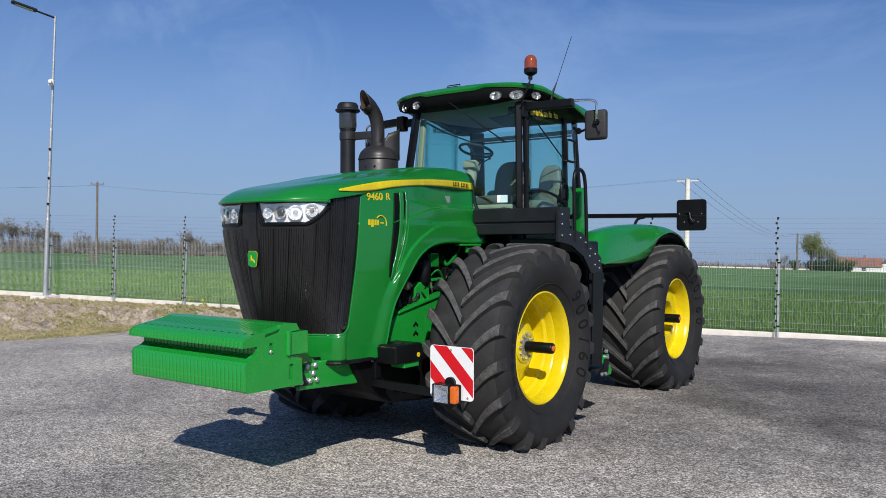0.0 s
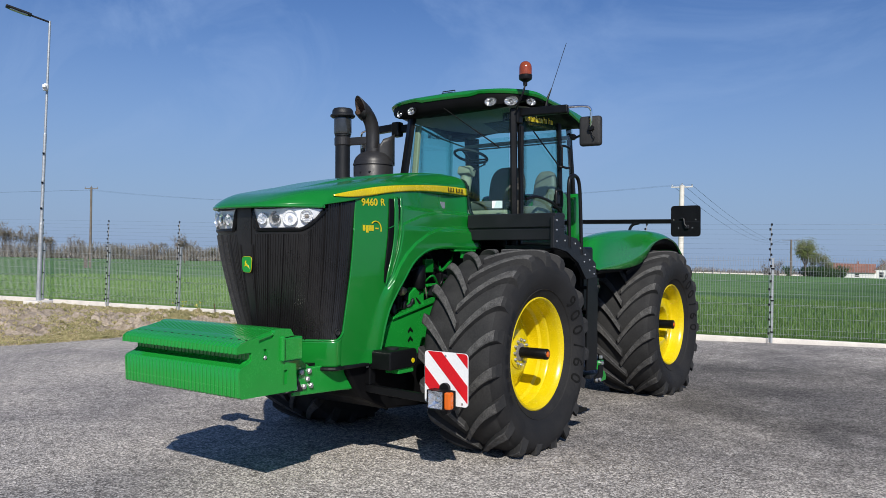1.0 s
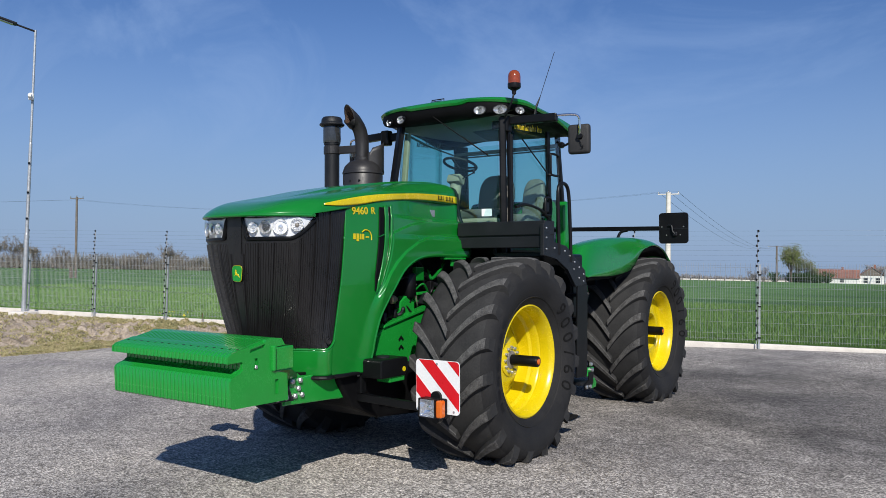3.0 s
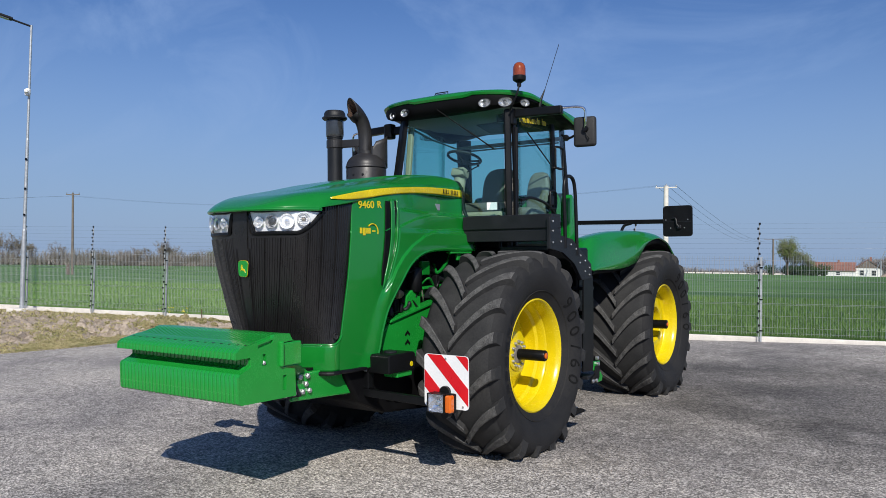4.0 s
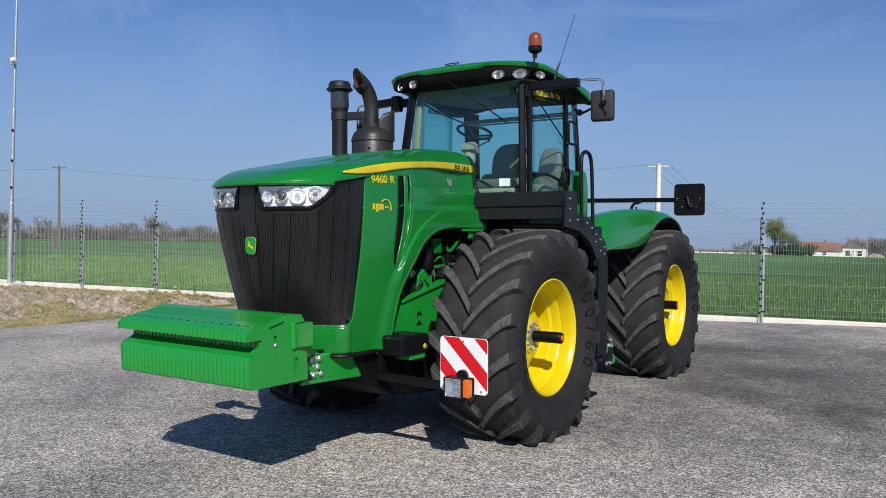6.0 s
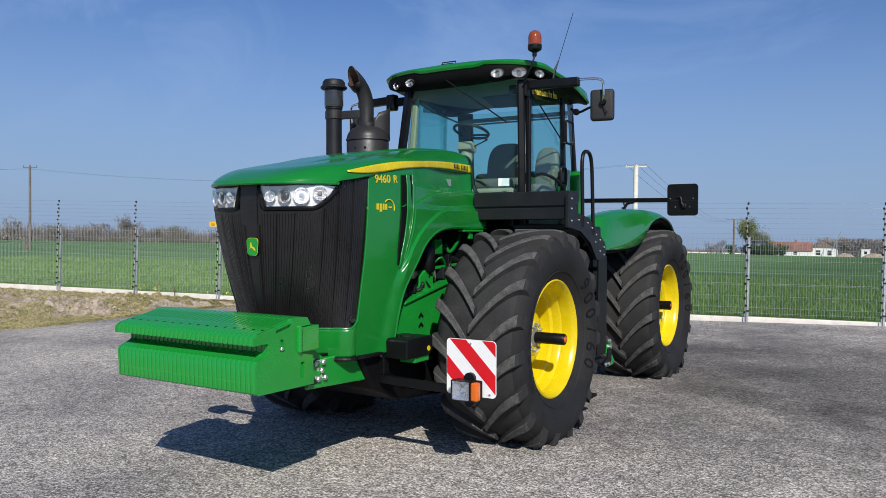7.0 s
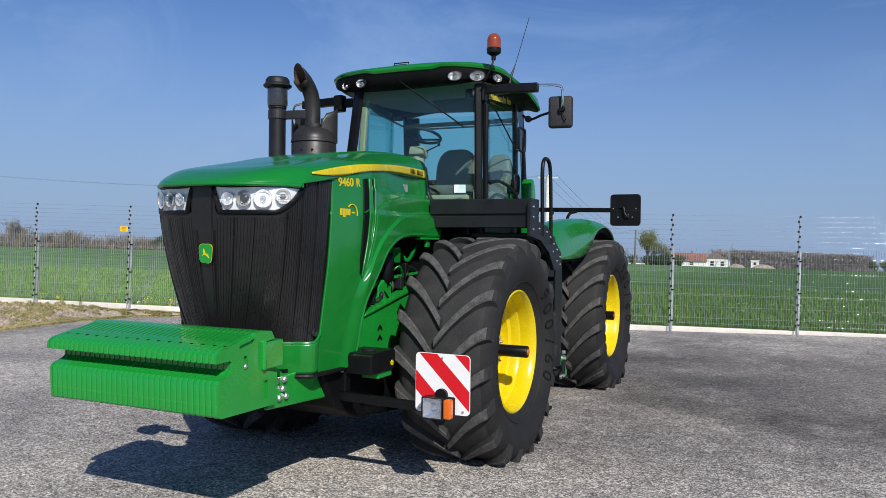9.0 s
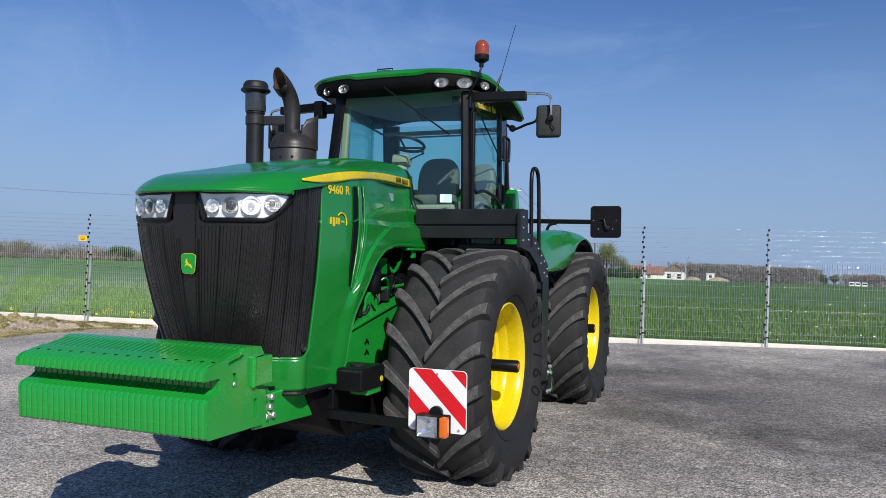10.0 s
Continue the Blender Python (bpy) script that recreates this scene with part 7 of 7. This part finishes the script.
seat("driver_seat", 0.14, 1.60, 2.58, 0.52, SEATD, SEATD, "dark cloth driver's seat")
seat("passenger_seat", 0.69, 1.62, 2.50, 0.32, SEATM, SEATM, "beige leather passenger seat")
bm = bmesh.new()
box(bm, (-0.22, 1.55, 2.6), (0.14, 0.5, 0.12), 0.03)
box(bm, (-0.55, 1.6, 2.5), (0.35, 0.7, 0.35), 0.04)
part("console", bm, BEIGE, cab)
bm = bmesh.new()
box(bm, (0.70, 1.36, 2.24), (0.28, 0.95, 0.30), 0.03)
box(bm, (0.62, 1.05, 2.44), (0.06, 0.10, 0.22), 0.015)
part("door_side_console", bm, PLASTIC, cab, "dark console beside the door")
bm = bmesh.new()
tube(bm, smooth_path([(0.0, 0.85, 2.15), (0.0, 0.93, 2.6), (0.0, 1.04, 3.02)], 5), [0.10] * 6 + [0.075] * 5, 12)
box(bm, (0.01, 1.0, 3.0), (0.19, 0.15, 0.11), 0.025, (-20, 0, 0))
col = part("steering_column", bm, BEIGE, cab, "beige steering column", smooth=True)
bm = bmesh.new()
R_ = [Vector((0.208 * math.cos(a), 0.208 * math.sin(a), 0)) for a in np.linspace(0, 2 * math.pi, 37)]
rot = pose(0.02, 1.08, 3.20, -17, 4, 0)
tube(bm, [rot @ p for p in R_], 0.017, 8, False)
for a in (0.5, 2.6, 4.7):
    tube(bm, [rot @ Vector((0, 0, -0.05)), rot @ Vector((0.205 * math.cos(a), 0.205 * math.sin(a), 0))], 0.012, 6)
part("steering_wheel", bm, GRAINED, cab, "black steering wheel", smooth=True)
bm = bmesh.new()
tube(bm, [(0.08, 1.0, 3.0), (0.24, 1.05, 3.08)], 0.008, 6)
lathe(bm, [(0.014, 0), (0.018, 0.02), (0.002, 0.05)], (0.24, 1.05, 3.07), "z", 8)
part("lever", bm, INSUL, cab)
bm = bmesh.new()
box(bm, (0.35, 0.82, 2.42), (0.75, 0.14, 0.16), 0.03)
part("dashboard", bm, BEIGE, cab)

# beacon and aerial
bm = bmesh.new()
tube(bm, smooth_path([(0.93, 0.62, 3.62), (0.985, 0.585, 3.68), (1.035, 0.575, 3.76), (1.06, 0.585, 3.84), (1.065, 0.60, 3.93)], 5), 0.011, 8)
lathe(bm, [(0.011, 3.86), (0.024, 3.87), (0.024, 3.905), (0.03, 3.92)], (1.063, 0.598, 0), "z", 10, True)
bc = part("beacon_stalk", bm, INSUL, tractor, smooth=True)
bm = bmesh.new()
lathe(bm, [(0.03, 3.91), (0.07, 3.935), (0.075, 3.95), (0.075, 3.985), (0.07, 3.99)], (1.065, 0.60, 0), "z", 24, True)
part("beacon_base", bm, INSUL, bc, smooth=True)
bm = bmesh.new()
lathe(bm, [(0.072, 3.985), (0.072, 4.065), (0.066, 4.095), (0.052, 4.12), (0.03, 4.135), (0.002, 4.14)], (1.065, 0.60, 0), "z", 24)
part("beacon_dome", bm, BEACON, bc, "amber warning beacon", smooth=True)
bm = bmesh.new()
tube(bm, [(1.06, 1.10, 3.72), (1.07, 1.11, 3.80), (1.10, 1.16, 3.93)], [0.02, 0.016, 0.006], 8)
tube(bm, [(1.10, 1.16, 3.93), (1.18, 1.38, 4.50)], 0.0035, 6)
part("aerial", bm, INSUL, tractor, "thin whip aerial")

# side mirrors
for sgn in (1, -1):
    bm = bmesh.new()
    box(bm, (sgn * 0.875, 0.73, 3.565), (0.12, 0.11, 0.19), 0.02)
    box(bm, (sgn * 0.775, 0.75, 3.57), (0.16, 0.07, 0.10), 0.015)
    mb_ = part("mirror_bracket", bm, BLACK, tractor)
    bm = bmesh.new()
    box(bm, (sgn * 1.17, 0.815, 3.605), (0.60, 0.085, 0.095), 0.015, (0, 0, sgn * 9))
    part("mirror_arm", bm, BLACK, mb_)
    bm = bmesh.new()
    tube(bm, smooth_path([(sgn * 1.42, 0.86, 3.63), (sgn * 1.62, 0.93, 3.63), (sgn * 1.685, 0.96, 3.60), (sgn * 1.69, 0.97, 3.50), (sgn * 1.68, 0.98, 3.38)], 6), 0.014, 8)
    part("mirror_rod", bm, CHROME, mb_, "bright bent rod", smooth=True)
    bm = bmesh.new()
    box(bm, (sgn * 1.65, 1.05, 3.365), (0.255, 0.09, 0.335), 0.035, (0, 0, sgn * 8), 3)
    part("mirror_housing", bm, GRAINED, mb_, "grained dark grey mirror housing", smooth=True)
    bm = bmesh.new()
    box(bm, (sgn * 1.645, 1.098, 3.365), (0.21, 0.006, 0.29), 0.0, (0, 0, sgn * 8))
    part("mirror_glass", bm, MIRROR, mb_)
    bm = bmesh.new()
    lathe(bm, [(0.03, 0.965), (0.035, 0.985), (0.03, 1.01)], (sgn * 1.68, 0, 3.39), "y", 12, True)
    tube(bm, smooth_path([(sgn * 1.68, 0.99, 3.36), (sgn * 1.70, 0.985, 3.31), (sgn * 1.72, 0.99, 3.28), (sgn * 1.70, 0.99, 3.26)], 4), 0.006, 6)
    part("mirror_joint", bm, INSUL, mb_)
bm = bmesh.new()
tube(bm, smooth_path([(0.90, 2.02, 3.52), (1.0, 1.98, 3.46), (1.15, 1.95, 3.50), (1.28, 1.93, 3.54), (1.30, 1.93, 3.66)], 5), 0.016, 8)
lathe(bm, [(0.03, 1.94), (0.04, 1.96), (0.04, 2.0), (0.03, 2.02)], (0.98, 0, 3.47), "y", 10, True)
part("lamp_stalk", bm, INSUL, tractor, smooth=True)

# platform, toolbox front, steps, handrail
bm = bmesh.new()
box(bm, (1.05, 0.40, 2.345), (1.10, 0.22, 0.15), 0.008)
plat = part("platform_box", bm, PLASTIC, tractor, "black toolbox and platform in front of the door")
bm = bmesh.new()
box(bm, (1.05, 0.41, 2.262), (1.09, 0.20, 0.03))
box(bm, (1.05, 0.40, 2.195), (1.10, 0.22, 0.12), 0.008)
part("box_front", bm, PLASTIC, plat)
bm = bmesh.new()
box(bm, (1.22, 0.74, 2.06), (0.62, 0.66, 0.05), 0.01)
part("platform_floor", bm, PLASTIC, plat)
bm = bmesh.new()
prism(bm, [(0.25, 2.385), (0.40, 2.385), (0.42, 2.20), (0.80, 2.16), (1.30, 1.88), (1.32, 1.72), (1.04, 1.70), (0.84, 1.90), (0.56, 2.02), (0.25, 2.05)], "x", 1.56, 1.605, 0.008)
bracket = part("side_bracket", bm, PLASTIC, plat, "black bolted bracket plate")
for yy, zz in ((0.31, 2.34), (0.31, 2.24), (0.31, 2.12), (0.50, 2.13), (0.62, 2.13), (0.75, 2.10), (0.88, 2.05), (1.0, 1.98), (0.98, 1.90), (1.12, 1.92), (1.12, 1.80), (1.24, 1.84), (1.24, 1.76)):
    bm = bmesh.new()
    lathe(bm, [(0.0105, 1.603), (0.0105, 1.612), (0.007, 1.615)], (0, yy, zz), "x", 8, True)
    part("bolt", bm, ZINC, bracket)
bm = bmesh.new()
tube(bm, smooth_path([(1.60, 0.62, 2.06), (1.60, 0.61, 2.40), (1.60, 0.60, 2.72), (1.60, 0.66, 2.83), (1.60, 0.80, 2.83), (1.60, 0.87, 2.72), (1.60, 0.90, 2.40), (1.60, 0.92, 1.98)], 6), 0.020, 10)
part("handrail", bm, INSUL, plat, "black bent handrail", smooth=True)
for xx in (1.60, 1.22):
    bm = bmesh.new()
    prism(bm, [(1.10, 1.74), (1.35, 1.74), (1.36, 1.45), (1.35, 0.70), (1.33, 0.65), (1.06, 0.67), (1.06, 1.0), (1.08, 1.3)], "x", xx - 0.02, xx, 0.006)
    part("step_stringer", bm, BLACK, plat, "black step side plate")
for k in range(4):
    bm = bmesh.new()
    box(bm, (1.41, 1.30, 0.58 + 0.34 * k), (0.36, 0.2, 0.04), 0.008)
    part("step_tread", bm, PLASTIC, plat)
bm = bmesh.new()
prism(bm, [(1.38, 0.645), (1.55, 0.635), (1.56, 0.74), (1.38, 0.75)], "x", 1.55, 1.59, 0.008)
prism(bm, [(1.46, 0.49), (1.62, 0.495), (1.64, 0.55), (1.58, 0.61), (1.46, 0.60)], "x", 1.55, 1.59, 0.008)
tie = part("tie_plate", bm, GREEN2, plat)
bm = bmesh.new()
prism(bm, [(1.27, 0.505), (1.44, 0.495), (1.51, 0.56), (1.52, 0.69), (1.40, 0.70), (1.38, 0.60), (1.28, 0.57)], "x", 1.59, 1.605, 0.004)
part("joint_plate", bm, BLACK, tie, "black bolted joint plate")
for yy, zz in ((1.31, 0.535), (1.41, 0.53), (1.47, 0.715), (1.44, 0.785)):
    bm = bmesh.new()
    lathe(bm, [(0.022, 1.59), (0.022, 1.618), (0.012, 1.623)], (0, yy, zz), "x", 8, True)
    part("bolt", bm, ZINC, tie)
bm = bmesh.new()
box(bm, (1.38, 1.08, 0.215), (0.34, 0.24, 0.035), 0.008)
for xx in (1.24, 1.50):
    box(bm, (xx, 0.99, 0.46), (0.012, 0.06, 0.50), 0.004)
box(bm, (1.38, 1.02, 0.70), (0.40, 0.10, 0.04), 0.008)
part("lowest_step", bm, MATTE, plat, "black rubber-hung lowest step")

# green tank behind the cab
bm = bmesh.new()
prism(bm, [(2.40, 1.5), (2.40, 2.72), (2.48, 2.82), (2.76, 2.82), (2.84, 2.74), (2.84, 1.5)], "x", -0.70, 0.70, 0.05)
part("fuel_tank", bm, GREEN, tractor, "green tank behind the cab", smooth=True)
bm = bmesh.new()
prism(bm, [(1.93, 1.7), (1.93, 2.64), (1.95, 2.71), (2.00, 2.755), (2.05, 2.745), (2.09, 2.69), (2.105, 2.58), (2.12, 1.7)], "x", 0.915, 1.04, 0.02)
part("filler_panel", bm, GREEN, tractor, "rounded green panel beside the cab's rear corner", smooth=True)

# rear wings
for sgn in (1, -1):
    TOPW = [(1.72, 1.86), (1.76, 1.98), (1.86, 2.11), (2.1, 2.225), (2.6, 2.295), (3.13, 2.325), (3.6, 2.335), (4.1, 2.325), (4.45, 2.28), (4.80, 2.16), (4.98, 1.98)]
    LOWW = [(1.82, 1.80), (2.0, 1.80), (2.4, 1.795), (2.8, 1.81), (3.18, 1.86), (3.40, 1.95), (3.62, 2.10), (3.90, 2.19), (4.25, 2.225), (4.62, 2.15), (4.90, 1.985)]
    tp, lw = smooth_path([(0, *p) for p in TOPW], 6), smooth_path([(0, *p) for p in LOWW], 6)
    bm = bmesh.new()
    k = len(tp) - 1
    def g(u, v):
        a, b = tp[int(round(u * k))], lw[int(round(u * k))]
        if v < 0.6:
            x = 0.62 + (1.22 - 0.62) * v / 0.6
            back = 0.75 * (1 - v / 0.6) ** 1.2 * max(0.0, 1 - u * 2.2) ** 1.3
            return sgn * x, a.y + back, a.z - 0.015 * (v / 0.6) ** 3 - 0.30 * (1 - v / 0.6) ** 2
        t = (v - 0.6) / 0.4
        ang = t * 1.32
        p = Vector((0, a.y, a.z - 0.015)).lerp(Vector((0, b.y, b.z)), (1 - math.cos(ang)) / (1 - math.cos(1.32)))
        return sgn * (1.22 + 0.18 * (math.sin(ang) / math.sin(1.32)) ** 0.75 + 0.016 * max(0.0, (t - 0.86) / 0.14) ** 2), p.y, p.z
    sheet(bm, g, k, 20)
    inner = bmesh.new()
    sheet(inner, lambda u, v: (g(u, v)[0] * 0.982, g(u, v)[1] + 0.03 + 0.10 * u ** 3, g(u, v)[2] - 0.024), k, 20)
    wing = thicken(part("rear_wing", bm, GREEN, tractor, "rounded green wing over the rear wheel", smooth=True), 0.02)
    thicken(part("wing_liner", inner, MATTE, wing, "black underside of the wing", smooth=True), 0.07, -1.0 if sgn > 0 else 1.0)
    bm = bmesh.new()
    box(bm, (sgn * 1.17, 1.36, 1.70), (0.62, 0.30, 0.74), 0.03)
    part("step_well", bm, BLACK, tractor, "black box behind the steps")
    bm = bmesh.new()
    box(bm, (sgn * 0.75, 2.7, 1.80), (0.4, 0.8, 0.3), 0.02)
    part("wing_support", bm, BLACK, tractor)
    # rear mirror on a long arm
    bm = bmesh.new()
    box(bm, (sgn * 0.78, 4.2, 2.475), (1.44, 0.04, 0.065), 0.006, (0, sgn * 0.8, 0))
    arm = part("rear_mirror_arm", bm, BLACK, tractor, "long black arm with a square mirror")
    bm = bmesh.new()
    tube(bm, smooth_path([(sgn * 1.0, 4.2, 2.45), (sgn * 0.9, 4.18, 2.42), (sgn * 0.86, 4.15, 2.32), (sgn * 0.86, 4.1, 2.18)], 5), 0.022, 8)
    part("arm_stay", bm, BLACK, arm, smooth=True)
    bm = bmesh.new()
    c = (sgn * 1.70, 4.2, 2.465)
    prism(bm, [(c[0] + sx * 0.215 - sx * 0.045 * (1 - math.cos(q)), c[2] + sz * 0.225 - sz * 0.045 * (1 - math.sin(q))) for sx, sz, qs in ((1, 1, (0, 0.5, 1.05, 1.57)), (-1, 1, (1.57, 1.05, 0.5, 0)), (-1, -1, (0, 0.5, 1.05, 1.57)), (1, -1, (1.57, 1.05, 0.5, 0))) for q in qs], "y", c[1] - 0.01, c[1] + 0.01, 0.003)
    part("mirror_back", bm, INSUL, arm)
    bm = bmesh.new()
    box(bm, (c[0], c[1] + 0.013, c[2]), (0.4, 0.006, 0.42))
    part("mirror_glass", bm, MIRROR, arm)
    bm = bmesh.new()
    box(bm, (c[0], c[1] - 0.013, c[2] - 0.01), (0.42, 0.006, 0.012))
    tube(bm, smooth_path([(c[0] - sgn * 0.08, 4.18, 2.50), (c[0] - sgn * 0.02, 4.16, 2.50), (c[0], 4.15, 2.42), (c[0] + sgn * 0.03, 4.16, 2.38)], 5), 0.012, 6)
    box(bm, (c[0] + sgn * 0.03, 4.17, 2.38), (0.06, 0.04, 0.06), 0.012)
    part("mirror_clip", bm, PLASTIC, arm)
    for dx, dz in ((-0.17, 0.02), (0.15, 0.02), (-0.1, -0.1), (0.1, -0.1)):
        bm = bmesh.new()
        lathe(bm, [(0.008, 4.185), (0.008, 4.192)], (c[0] + dx, 0, c[2] + dz), "y", 8, True)
        part("screw", bm, ZINC, arm)
